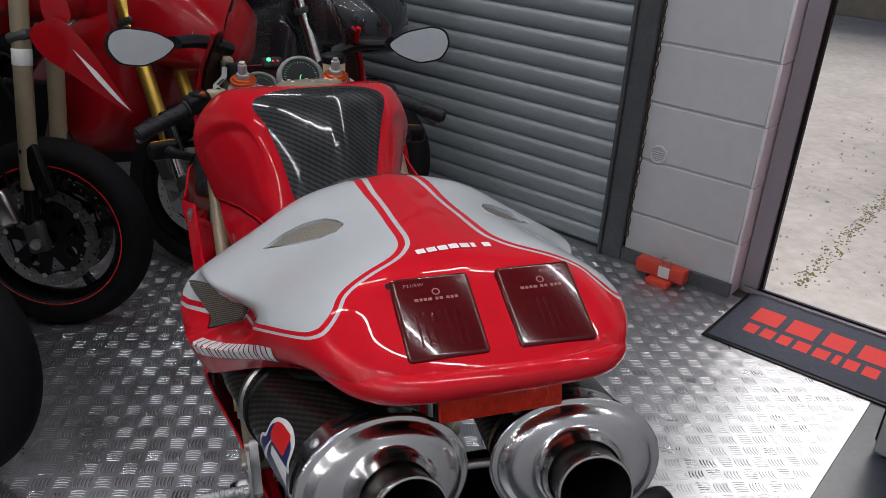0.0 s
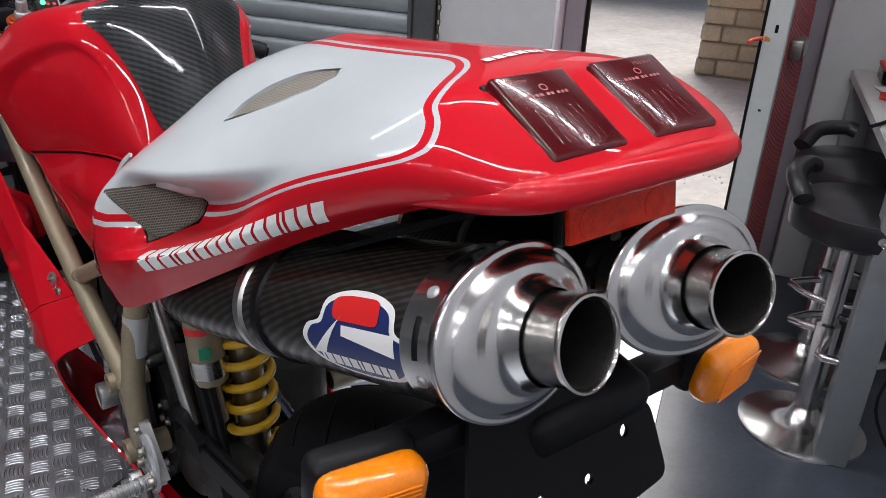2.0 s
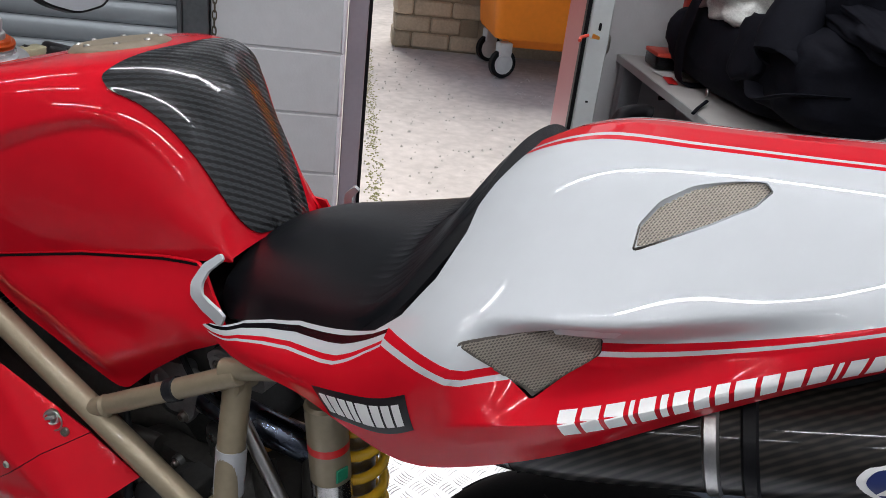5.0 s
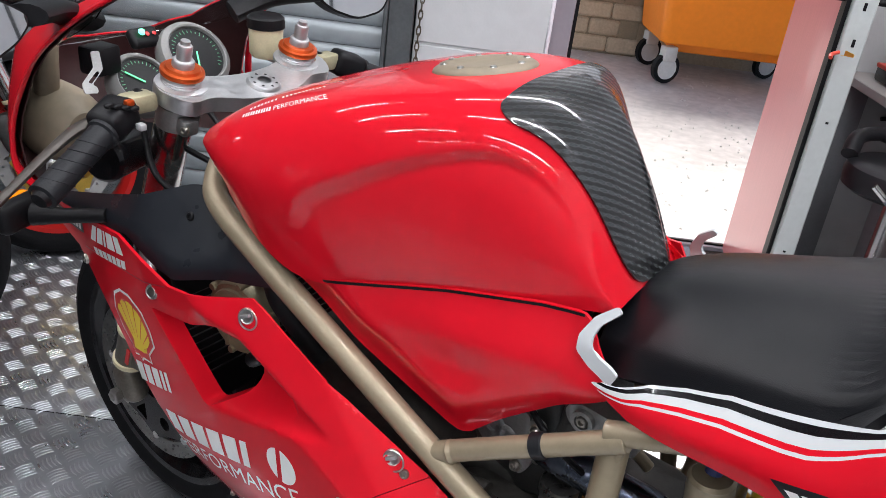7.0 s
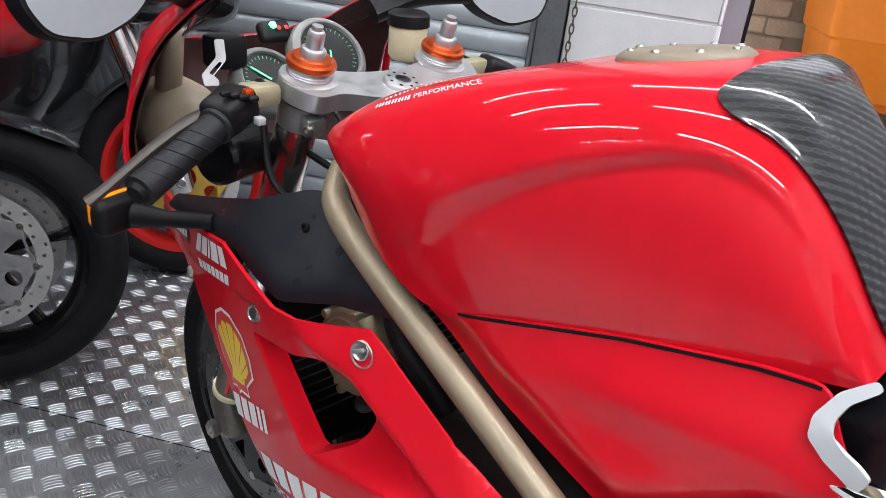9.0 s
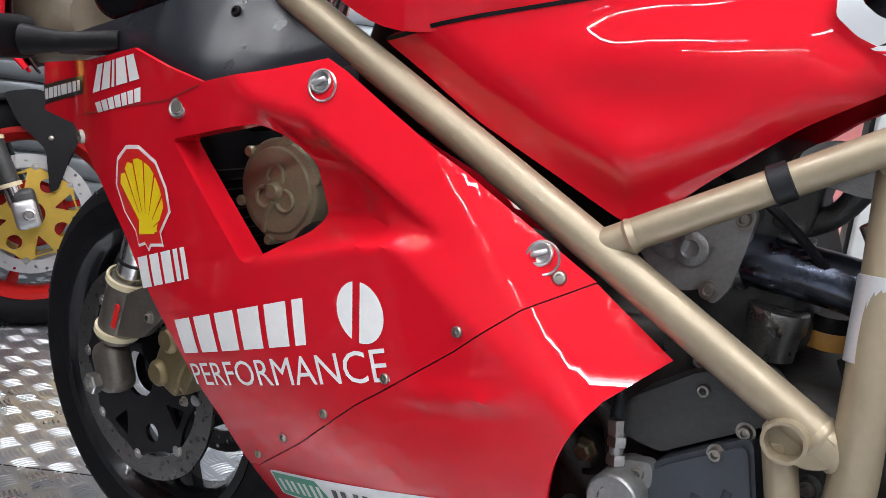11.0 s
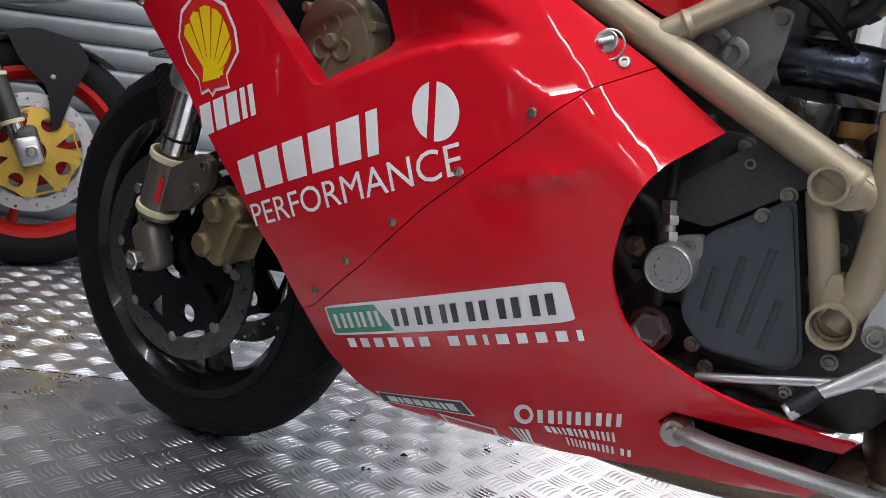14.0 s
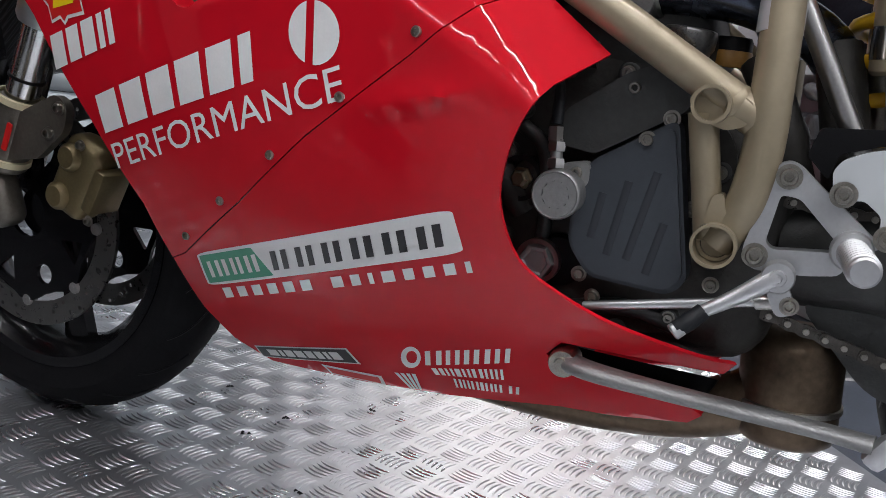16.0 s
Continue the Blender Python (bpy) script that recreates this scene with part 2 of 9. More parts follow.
def part(name, bm, mat, parent=None, label="", sharp=38):
    me = bpy.data.meshes.new(name)
    bmesh.ops.recalc_face_normals(bm, faces=bm.faces)
    bm.to_mesh(me)
    bm.free()
    me.materials.append(mat)
    me.polygons.foreach_set("use_smooth", [True] * len(me.polygons))
    me.set_sharp_from_angle(angle=radians(sharp))
    ob = new(name, me)
    ob.parent = parent
    if label:
        ob["label"] = label
    return ob


def block(size, m=Matrix(), bevel=0.004, seg=2, bm=None):
    bm = bm or bmesh.new()
    made = bmesh.ops.create_cube(bm, size=1.0)["verts"]
    bmesh.ops.scale(bm, vec=size, verts=made)
    if bevel:
        edges = list({e for v in made for e in v.link_edges})
        out = bmesh.ops.bevel(bm, geom=edges, offset=min(bevel, min(size) * 0.45), segments=seg, profile=0.5, affect="EDGES")
        made = list({v for f in out["faces"] for v in f.verts} | {v for v in made if v.is_valid})
        made = list({w for v in made for e in v.link_edges for w in e.verts})
    bmesh.ops.transform(bm, matrix=m, verts=made)
    return bm


def lathe(profile, m=Matrix(), seg=32, bm=None, closed=False):
    """profile: (radius, height) pairs, turned about the local z axis, then placed by m."""
    bm = bm or bmesh.new()
    rings = []
    for r, h in profile:
        if r < 1e-6:
            rings.append([bm.verts.new(m @ Vector((0, 0, h)))])
        else:
            rings.append([bm.verts.new(m @ Vector((r * math.cos(2 * math.pi * i / seg), r * math.sin(2 * math.pi * i / seg), h))) for i in range(seg)])
    pairs = list(zip(rings, rings[1:])) + ([(rings[-1], rings[0])] if closed else [])
    for a, b in pairs:
        for i in range(seg):
            j = (i + 1) % seg
            if len(a) == 1 and len(b) == 1:
                continue
            if len(a) == 1:
                bm.faces.new((a[0], b[i], b[j]))
            elif len(b) == 1:
                bm.faces.new((a[i], a[j], b[0]))
            else:
                bm.faces.new((a[i], a[j], b[j], b[i]))
    return bm


def axis(p, q):
    """The pose that puts local z along the way from p to q, at p."""
    p, q = Vector(p), Vector(q)
    return Matrix.Translation(p) @ (q - p).to_track_quat("Z", "Y").to_matrix().to_4x4()


def rod(p, q, r, bm=None, seg=20, r2=None, cap=0.0):
    length = (Vector(q) - Vector(p)).length
    r2 = r if r2 is None else r2
    c = cap or min(r, r2) * 0.15
    return lathe([(0, 0), (r - c, 0), (r, c), (r2, length - c), (r2 - c, length), (0, length)], axis(p, q), seg, bm)


def ring_pipe(p, q, r, inner, bm=None, seg=28):
    length = (Vector(q) - Vector(p)).length
    return lathe([(inner, 0), (r, 0), (r, length), (inner, length)], axis(p, q), seg, bm, closed=True)


def curve_points(pts, steps=8):
    """Catmull-Rom through the points."""
    p = [Vector(v) for v in pts]
    p = [p[0] * 2 - p[1]] + p + [p[-1] * 2 - p[-2]]
    out = []
    for i in range(1, len(p) - 2):
        for k in range(steps):
            t = k / steps
            a, b, c, d = p[i - 1], p[i], p[i + 1], p[i + 2]
            out.append(0.5 * ((2 * b) + (c - a) * t + (2 * a - 5 * b + 4 * c - d) * t * t + (3 * b - a - 3 * c + d) * t ** 3))
    return out + [p[-2]]


def sweep(pts, r, seg=14, bm=None, steps=8, smooth=True, closed=False, flat=1.0):
    """A tube along the points; r: a radius or one for each of the points."""
    bm = bm or bmesh.new()
    path = curve_points(pts, steps) if smooth else [Vector(v) for v in pts]
    n = len(path)
    rad = [r] * n if not isinstance(r, (list, tuple)) else [float(np.interp(i / (n - 1) * (len(r) - 1), range(len(r)), r)) for i in range(n)]
    up, rings = None, []
    for i, p in enumerate(path):
        d = (path[min(i + 1, n - 1)] - path[max(i - 1, 0)]).normalized()
        if closed:
            d = (path[(i + 1) % n] - path[i - 1]).normalized()
        if up is None:
            up = Vector((0, 0, 1)) if abs(d.z) < 0.9 else Vector((1, 0, 0))
        side = d.cross(up).normalized()
        up = side.cross(d).normalized()
        rings.append([bm.verts.new(p + (side * math.cos(2 * math.pi * k / seg) + up * math.sin(2 * math.pi * k / seg) * flat) * rad[i]) for k in range(seg)])
    for a, b in list(zip(rings, rings[1:])) + ([(rings[-1], rings[0])] if closed else []):
        for k in range(seg):
            bm.faces.new((a[k], a[(k + 1) % seg], b[(k + 1) % seg], b[k]))
    if not closed:
        bm.faces.new(rings[0])
        bm.faces.new(rings[-1])
    return bm


def inside(p, poly):
    x, y, hit = p[0], p[1], False
    for (x0, y0), (x1, y1) in zip(poly, poly[1:] + poly[:1]):
        if (y0 > y) != (y1 > y) and x < (x1 - x0) * (y - y0) / (y1 - y0) + x0:
            hit = not hit
    return hit


def dense(poly, step, closed=True):
    out = []
    for a, b in zip(poly, poly[1:] + (poly[:1] if closed else [])):
        k = max(1, int(math.dist(a, b) / step))
        out += [(a[0] + (b[0] - a[0]) * i / k, a[1] + (b[1] - a[1]) * i / k) for i in range(k)]
    return out if closed else out + [tuple(poly[-1])]


def rounded(poly, r, n=5):
    """The polygon with its corners rounded by about r."""
    out = []
    for i, p in enumerate(poly):
        a, b = Vector(poly[i - 1]), Vector(poly[(i + 1) % len(poly)])
        p = Vector(p)
        k = min(r, (a - p).length * 0.45, (b - p).length * 0.45)
        q0, q1 = p + (a - p).normalized() * k, p + (b - p).normalized() * k
        for j in range(n + 1):
            t = j / n
            v = q0 * (1 - t) ** 2 + p * 2 * t * (1 - t) + q1 * t * t
            out.append((v.x, v.y))
    return out


def smooth_loop(pts, steps=6, closed=True):
    """A soft closed curve through 2D points."""
    p = [Vector((a, b, 0)) for a, b in pts]
    out, n = [], len(p)
    for i in range(n if closed else n - 1):
        a, b, c, d = (p[i - 1], p[i], p[(i + 1) % n], p[(i + 2) % n]) if closed else (p[max(i - 1, 0)], p[i], p[i + 1], p[min(i + 2, n - 1)])
        for k in range(steps):
            t = k / steps
            v = 0.5 * ((2 * b) + (c - a) * t + (2 * a - 5 * b + 4 * c - d) * t * t + (3 * b - a - 3 * c + d) * t ** 3)
            out.append((v.x, v.y))
    return out if closed else out + [tuple(pts[-1])]


def fill(outline, holes=(), step=0.012, regions=()):
    """Triangles over a 2D outline with holes; borders of the regions become edges. Returns points, triangles, region numbers."""
    loops = [dense(list(l), step) for l in (outline, *holes, *[r for r, _ in regions])]
    pts, edges = [], []
    for l in loops:
        k = len(pts)
        pts += l
        edges += [(k + i, k + (i + 1) % len(l)) for i in range(len(l))]
    xs, ys = [p[0] for p in outline], [p[1] for p in outline]
    row, y = 0, min(ys)
    while y < max(ys):
        x = min(xs) + (step / 2 if row % 2 else 0)
        while x < max(xs):
            if inside((x, y), list(outline)) and not any(inside((x, y), list(h)) for h in holes):
                pts.append((x + 0.03 * step * math.sin(37 * y + 11 * x), y))
            x += step
        y += step * 0.87
        row += 1
    v, _, f, *_ = geometry.delaunay_2d_cdt([Vector(p) for p in pts], edges, [], 0, 1e-6)
    tris, index = [], []
    for t in f:
        c = ((v[t[0]].x + v[t[1]].x + v[t[2]].x) / 3, (v[t[0]].y + v[t[1]].y + v[t[2]].y) / 3)
        if inside(c, list(outline)) and not any(inside(c, list(h)) for h in holes):
            k = 0
            for r, number in regions:
                if inside(c, list(r)):
                    k = number
            tris.append(tuple(t)), index.append(k)
    return [(p.x, p.y) for p in v], tris, index


def sheet(name, outline, fn, mats, parent, holes=(), step=0.012, regions=(), thick=0.003, out=(-1, 0, 0), label="", lift=0.0, sharp=50):
    """A shell over fn(u, v) with real thickness: outer skin, inner skin and a rim. out: roughly which way is outside."""
    uv, tris, index = fill(outline, holes, step, regions)
    e = 1e-3
    outer, normals = [], []
    for u, v in uv:
        p = Vector(fn(u, v))
        nrm = (Vector(fn(u + e, v)) - p).cross(Vector(fn(u, v + e)) - p).normalized()
        if nrm.dot(Vector(out(u, v) if callable(out) else out)) < 0:
            nrm = -nrm
        outer.append(p + nrm * lift), normals.append(nrm)
    n = len(outer)
    a, b, c = (outer[i] for i in tris[0])
    flip = (b - a).cross(c - a).dot(normals[tris[0][0]]) < 0
    tris = [t[::-1] for t in tris] if flip else tris
    inner = [p - k * thick for p, k in zip(outer, normals)]
    faces, idx = list(tris), list(index)
    if thick:
        faces += [tuple(i + n for i in t[::-1]) for t in tris]
        idx += list(index)
        count = {}
        for t, colour in zip(tris, index):
            for k in range(3):
                ed = (t[k], t[(k + 1) % 3])
                count[tuple(sorted(ed))] = None if tuple(sorted(ed)) in count else (*ed, colour)
        for ed in count.values():
            if ed:
                faces.append((ed[1], ed[0], ed[0] + n, ed[1] + n)), idx.append(ed[2])
    verts = outer + inner if thick else outer
    return build(name, verts, faces, mats, parent, label, index=idx, sharp=sharp)


def decal(name, shapes, fn, mat, parent, lift=0.0008, step=0.012, out=(-1, 0, 0), label="", holes=()):
    """Flat shapes (2D polygons) laid over fn(u, v) as thin film; a word of bars gets one film for each bar."""
    if "word" in name and len(shapes) > 1 and not holes:
        for poly in shapes:
            decal("letter_bar", [poly], fn, mat, parent, lift, step, out)
        return None
    verts, faces = [], []
    e = 1e-3
    for poly in shapes:
        uv, tris, _ = fill(poly, holes, step)
        k = len(verts)
        pts = []
        for u, v in uv:
            p = Vector(fn(u, v))
            nrm = (Vector(fn(u + e, v)) - p).cross(Vector(fn(u, v + e)) - p).normalized()
            if nrm.dot(Vector(out(u, v) if callable(out) else out)) < 0:
                nrm = -nrm
            pts.append((p + nrm * lift, nrm))
        if not tris:
            continue
        a, b, c = (pts[i][0] for i in tris[0])
        flip = (b - a).cross(c - a).dot(pts[tris[0][0]][1]) < 0
        verts += [p for p, _ in pts]
        faces += [tuple(i + k for i in (t[::-1] if flip else t)) for t in tris]
    return build(name, verts, faces, mat, parent, label)


def quad_map(a, b, c, d):
    """Unit square to the four corners: (0,0) a, (1,0) b, (1,1) c, (0,1) d."""
    a, b, c, d = (Vector(p) for p in (a, b, c, d))
    return lambda u, v: tuple(a * (1 - u) * (1 - v) + b * u * (1 - v) + c * u * v + d * (1 - u) * v)


def bars(widths, corner_map, gap=0.25, slant=0.0, low=0.0, high=1.0, cut=0.0):
    """Plain upright bars in place of a word that is not spelled out: widths in letter units, 0 for a space; a wide letter gives two bars."""
    total = sum(w + gap if w else 0.6 for w in widths) - gap
    out, x = [], 0.0
    for w in widths:
        if not w:
            x += 0.6
            continue
        for a, b in ((0.0, 0.5 - cut / 2), (0.5 + cut / 2, 1.0)) if w >= 0.7 and cut else ((0.0, 1.0),):
            u0, u1 = (x + w * a) / total, (x + w * b) / total
            s = slant / total
            out.append([corner_map(u0, low), corner_map(u1, low), corner_map(u1 + s, high), corner_map(u0 + s, high)])
        x += w + gap
    return out


def letters(word, corner_map, spacing=1.0, bold=0.0):
    """Outlines of a word in the built-in font, fitted to the unit square, as polygons with their holes cut by thin bridges."""
    cu = bpy.data.curves.new("lettering", "FONT")
    cu.body, cu.space_character, cu.offset = word, spacing, bold
    cu.resolution_u = 3
    ob = bpy.data.objects.new("lettering", cu)
    scene.collection.objects.link(ob)
    bpy.context.view_layer.update()
    me = bpy.data.meshes.new_from_object(ob.evaluated_get(bpy.context.evaluated_depsgraph_get()))
    co = [(v.co.x, v.co.y) for v in me.vertices]
    polys = [tuple(p.vertices) for p in me.polygons]
    bpy.data.objects.remove(ob)
    bpy.data.meshes.remove(me)
    x0, x1 = min(c[0] for c in co), max(c[0] for c in co)
    y0, y1 = min(c[1] for c in co), max(c[1] for c in co)
    return [corner_map((x - x0) / (x1 - x0), (y - y0) / (y1 - y0)) for x, y in co], polys


def lettering(name, word, corner_map, fn, mat, parent, lift=0.001, out=(-1, 0, 0), label="", spacing=1.0, bold=0.0):
    co, polys = letters(word, corner_map, spacing, bold)
    e, verts = 1e-3, []
    for u, v in co:
        p = Vector(fn(u, v))
        nrm = (Vector(fn(u + e, v)) - p).cross(Vector(fn(u, v + e)) - p).normalized()
        if nrm.dot(Vector(out(u, v) if callable(out) else out)) < 0:
            nrm = -nrm
        verts.append(p + nrm * lift)
    return build(name, verts, polys, mat, parent, label, smooth=False)


def ellipse(cx, cy, a, b, n=28, turn=0.0, t0=0.0, t1=2 * math.pi):
    c, s = math.cos(turn), math.sin(turn)
    pts = []
    for i in range(n):
        t = t0 + (t1 - t0) * i / n
        x, y = a * math.cos(t), b * math.sin(t)
        pts.append((cx + x * c - y * s, cy + x * s + y * c))
    return pts


def screw(p, direction, r, parent, mat=None, name="screw", socket=True):
    """A domed fastener with a socket in its head."""
    h = r * 0.6
    prof = [(0, h * 0.25), (r * 0.42, h * 0.25), (r * 0.46, h), (r * 0.8, h * 0.95), (r, h * 0.5), (r, 0)] if socket else [(0, h), (r * 0.6, h * 0.9), (r, h * 0.4), (r, 0)]
    return part(name, lathe(prof, axis(p, Vector(p) + Vector(direction)), 16), mat or BOLT, parent)


def cap_bolt(p, direction, r, parent, h=None, name="bolt", mat=None):
    """A socket cap bolt on a washer."""
    h = h or r * 1.1
    prof = [(0, h * 0.35), (r * 0.5, h * 0.35), (r * 0.55, h), (r * 0.88, h), (r, h * 0.85), (r, h * 0.12), (r * 1.45, h * 0.12), (r * 1.45, 0)]
    return part(name, lathe(prof, axis(p, Vector(p) + Vector(direction)), 18), mat or BOLT, parent)


def thing(name, label, category, m=Matrix(), group="", kind=""):
    ob = new(name)
    ob.matrix_world = m
    return tagged(ob, label, category, group, kind)


def plate(outline, thick, m, bm=None, bevel=0.0015, holes=()):
    """A flat plate cut to a 2D outline, with its edges broken; local z is its thickness."""
    bm = bm or bmesh.new()
    uv, tris, _ = fill(outline, holes, 10.0)
    loops = [dense(list(l), 10.0) for l in (outline, *holes)]
    top = [bm.verts.new(m @ Vector((u, v, thick / 2))) for u, v in uv]
    low = [bm.verts.new(m @ Vector((u, v, -thick / 2))) for u, v in uv]
    for t in tris:
        bm.faces.new([top[i] for i in t])
        bm.faces.new([low[i] for i in t[::-1]])
    count = {}
    for t in tris:
        for k in range(3):
            ed = (t[k], t[(k + 1) % 3])
            key = tuple(sorted(ed))
            count[key] = None if key in count else ed
    for ed in count.values():
        if ed:
            bm.faces.new((top[ed[1]], top[ed[0]], low[ed[0]], low[ed[1]]))
    for v in top + low:
        if not v.link_faces:
            bm.verts.remove(v)
    return bm


SIDE = Matrix(((0, 0, -1, 0), (1, 0, 0, 0), (0, 1, 0, 0), (0, 0, 0, 1)))  # 2D (y, z) outlines, thickness along -x


def side(x=0.0):
    return Matrix.Translation((x, 0, 0)) @ SIDE


# ---- the motorcycle ----
bike = thing("motorcycle", "red sport motorcycle with white tail, twin silencers and sponsor stickers", "motorcycle",
             Matrix.Translation((0.045, 0, 0)) @ pose(0, 0, 0, 0, -2.5, 0))


def ramp(v, a, b):
    t = min(1.0, max(0.0, (v - a) / (b - a)))
    return t * t * (3 - 2 * t)


def fair_x(y, z):
    """How far the fairing's flank stands out on the near side."""
    m = max(0.0, 0.55 - z)
    x = -0.2516 + 0.0355 * (y - 0.9) - 0.0914 * (z - 0.55) + 0.2065 * (y - 0.9) ** 2 + 1.2394 * m * m - 0.4109 * m * m * (y - 0.9)
    d1 = -(y - 0.702) * 0.515 + (z - 0.611) * 0.857
    d2 = -(y - 0.702) * 0.747 + (z - 0.611) * 0.665
    x += 0.5 * max(0.0, d1 + 0.03) * ramp(1.05 - y, 0, 0.1) + 0.55 * max(0.0, d2)
    # air channel behind the opening
    low = float(np.interp(y, [0.75, 0.78, 0.865, 0.983], [0.645, 0.648, 0.628, 0.585]))
    high = float(np.interp(y, [0.75, 0.78, 0.918, 0.98], [0.647, 0.66, 0.735, 0.745]))
    t = (z - low) / (high - low)
    if 0 < t < 1:
        x += 0.06 * ramp(y, 0.76, 0.92) * ramp(1.0 - y, 0.0, 0.05) * ramp(t, 0, 0.3) * ramp(1 - t, 0, 0.45)
    # pressed crease behind the lettering
    c = (z - (0.512 + (0.801 - y) * 0.27)) / 0.012
    if 0 < c < 2.2:
        x += 0.012 * ramp(0.83 - y, 0, 0.09) * ramp(y, 0.672, 0.72) * ramp(2.2 - c, 0, 2.0) * ramp(c, 0, 0.3) * -0.6
    return x


def fair(y, z):
    return (fair_x(y, z), y, z)


def fair_far(y, z):
    return (-fair_x(y, z), y, z)


SEAM = [(0.667, 0.636), (0.704, 0.614), (0.751, 0.571), (0.815, 0.519), (0.852, 0.49), (0.939, 0.413), (1.043, 0.332), (1.068, 0.320)]
UPPER = [(1.431, 0.676), (1.412, 0.735), (1.263, 0.748), (1.158, 0.767), (1.098, 0.754), (1.04, 0.745), (0.964, 0.762), (0.909, 0.777), (0.891, 0.769), (0.771, 0.702)]
FRONT = [(1.082, 0.383), (1.134, 0.468), (1.21, 0.565), (1.301, 0.650), (1.329, 0.672)]
LOWER = [(0.606, 0.590), (0.637, 0.561), (0.645, 0.547), (0.657, 0.522), (0.665, 0.492), (0.667, 0.457), (0.651, 0.412), (0.617, 0.387), (0.569, 0.366), (0.495, 0.35), (0.466, 0.35),
         (0.475, 0.337), (0.615, 0.335), (0.63, 0.317), (0.618, 0.302), (0.50, 0.288), (0.488, 0.278), (0.50, 0.264), (0.568, 0.25), (0.624, 0.245), (0.749, 0.217), (0.863, 0.198), (0.997, 0.184), (1.038, 0.209), (1.059, 0.254)]
WINDOW = rounded([(1.096, 0.686), (0.974, 0.716), (0.960, 0.708), (0.930, 0.626), (0.983, 0.588), (0.994, 0.588)], 0.008)
gap = 0.0005
upper_outline = UPPER + [(y + gap * 0.6, z + gap) for y, z in SEAM] + FRONT
arch = [(p.x, p.y) for p in curve_points([(y, z, 0) for y, z in LOWER[1:11]], 4)]
lower_outline = [(y - gap * 0.6, z - gap) for y, z in SEAM[::-1]] + LOWER[:1] + arch + LOWER[11:]

upper_fairing = sheet("upper_fairing", upper_outline, fair, RED, bike, holes=[WINDOW], step=0.006, thick=0.004, label="glossy red side fairing with an air opening")
lower_fairing = sheet("lower_fairing", lower_outline, fair, RED, bike, step=0.010, thick=0.004, label="glossy red belly fairing with sponsor stickers")
sheet("far_upper_fairing", upper_outline, fair_far, RED, bike, holes=[WINDOW], step=0.02, thick=0.004, out=(1, 0, 0))
sheet("far_lower_fairing", lower_outline, fair_far, RED, bike, step=0.02, thick=0.004, out=(1, 0, 0))


def rim(name, loop, fn, parent, depth=0.02, mat=None):
    """The turned-in lip of an opening."""
    loop = dense(loop, 0.006)
    verts = [fn(*p) for p in loop] + [(fn(*p)[0] + depth, p[0], p[1]) for p in loop]
    n = len(loop)
    return build(name, verts, [(i, (i + 1) % n, n + (i + 1) % n, n + i) for i in range(n)], mat or RED, parent)


rim("opening_lip", WINDOW, fair, upper_fairing, 0.03)

# stickers of the flank
def strip_line(pts, w):
    out = []
    for s in (1, -1):
        row = []
        for i, p in enumerate(pts):
            a, b = Vector(pts[max(i - 1, 0)]), Vector(pts[min(i + 1, len(pts) - 1)])
            d = (b - a).normalized()
            row.append((p[0] - d.y * w * s / 2, p[1] + d.x * w * s / 2))
        out += row if s == 1 else row[::-1]
    return out


decal("nose_seam", [strip_line([(1.295, 0.686), (1.20, 0.705), (1.10, 0.722), (1.045, 0.742)], 0.0018)], fair, RED_INNER, upper_fairing, 0.0006)
shell = [(1.206, 0.592), (1.222, 0.62), (1.214, 0.650), (1.190, 0.667), (1.162, 0.671), (1.128, 0.660), (1.111, 0.636), (1.106, 0.612), (1.128, 0.585), (1.124, 0.572), (1.150, 0.566), (1.156, 0.559), (1.163, 0.565), (1.178, 0.559), (1.183, 0.575)]
sh_c = Vector((1.163, 0.612))
decal("shell_border", [shell], fair, DECAL, upper_fairing, 0.0007)
decal("shell_ground", [[tuple(sh_c + (Vector(p) - sh_c) * 0.93) for p in shell]], fair, DECAL_RED, upper_fairing, 0.0011)
fan = []
base_pt = Vector((1.158, 0.578))
for k in range(7):
    a0, a1 = radians(138 - k * 17.5), radians(138 - (k + 1) * 17.5 + 2.2)
    r = 0.082 - 0.004 * abs(k - 3)
    tip = [base_pt + Vector((-math.cos(a) * r, math.sin(a) * r)) for a in (a0, (a0 + a1) / 2, a1)]
    tip[1] = tip[1] + (tip[1] - base_pt) * 0.05
    inner = [tuple(sh_c + (Vector(p) - sh_c) * 0.80) for p in shell]
    for i, q in enumerate(tip):
        while not inside(q, inner) and (q - base_pt).length > 0.02:
            q = base_pt + (q - base_pt) * 0.97
        tip[i] = q
    fan.append([(base_pt.x - math.cos(a0) * 0.016, base_pt.y + math.sin(a0) * 0.016), *[(p.x, p.y) for p in tip], (base_pt.x - math.cos(a1) * 0.016, base_pt.y + math.sin(a1) * 0.016)])
fan.append([(1.174, 0.574), (1.170, 0.60), (1.144, 0.60), (1.140, 0.582)])
decal("shell_fan", fan, fair, DECAL_YELLOW, upper_fairing, 0.0015)
decal("fuel_word", bars([0.9, 0.8, 0.8, 0.35, 0.35], quad_map((1.178, 0.512), (1.079, 0.549), (1.085, 0.581), (1.183, 0.546)), gap=0.22), fair, DECAL, upper_fairing, 0.0009)
decal("maker_word", bars([1, 1, 1, 1, 0.95, 0.45], quad_map((1.112, 0.455), (0.905, 0.532), (0.911, 0.574), (1.120, 0.492)), gap=0.26, slant=0.06), fair, DECAL, upper_fairing, 0.0009)
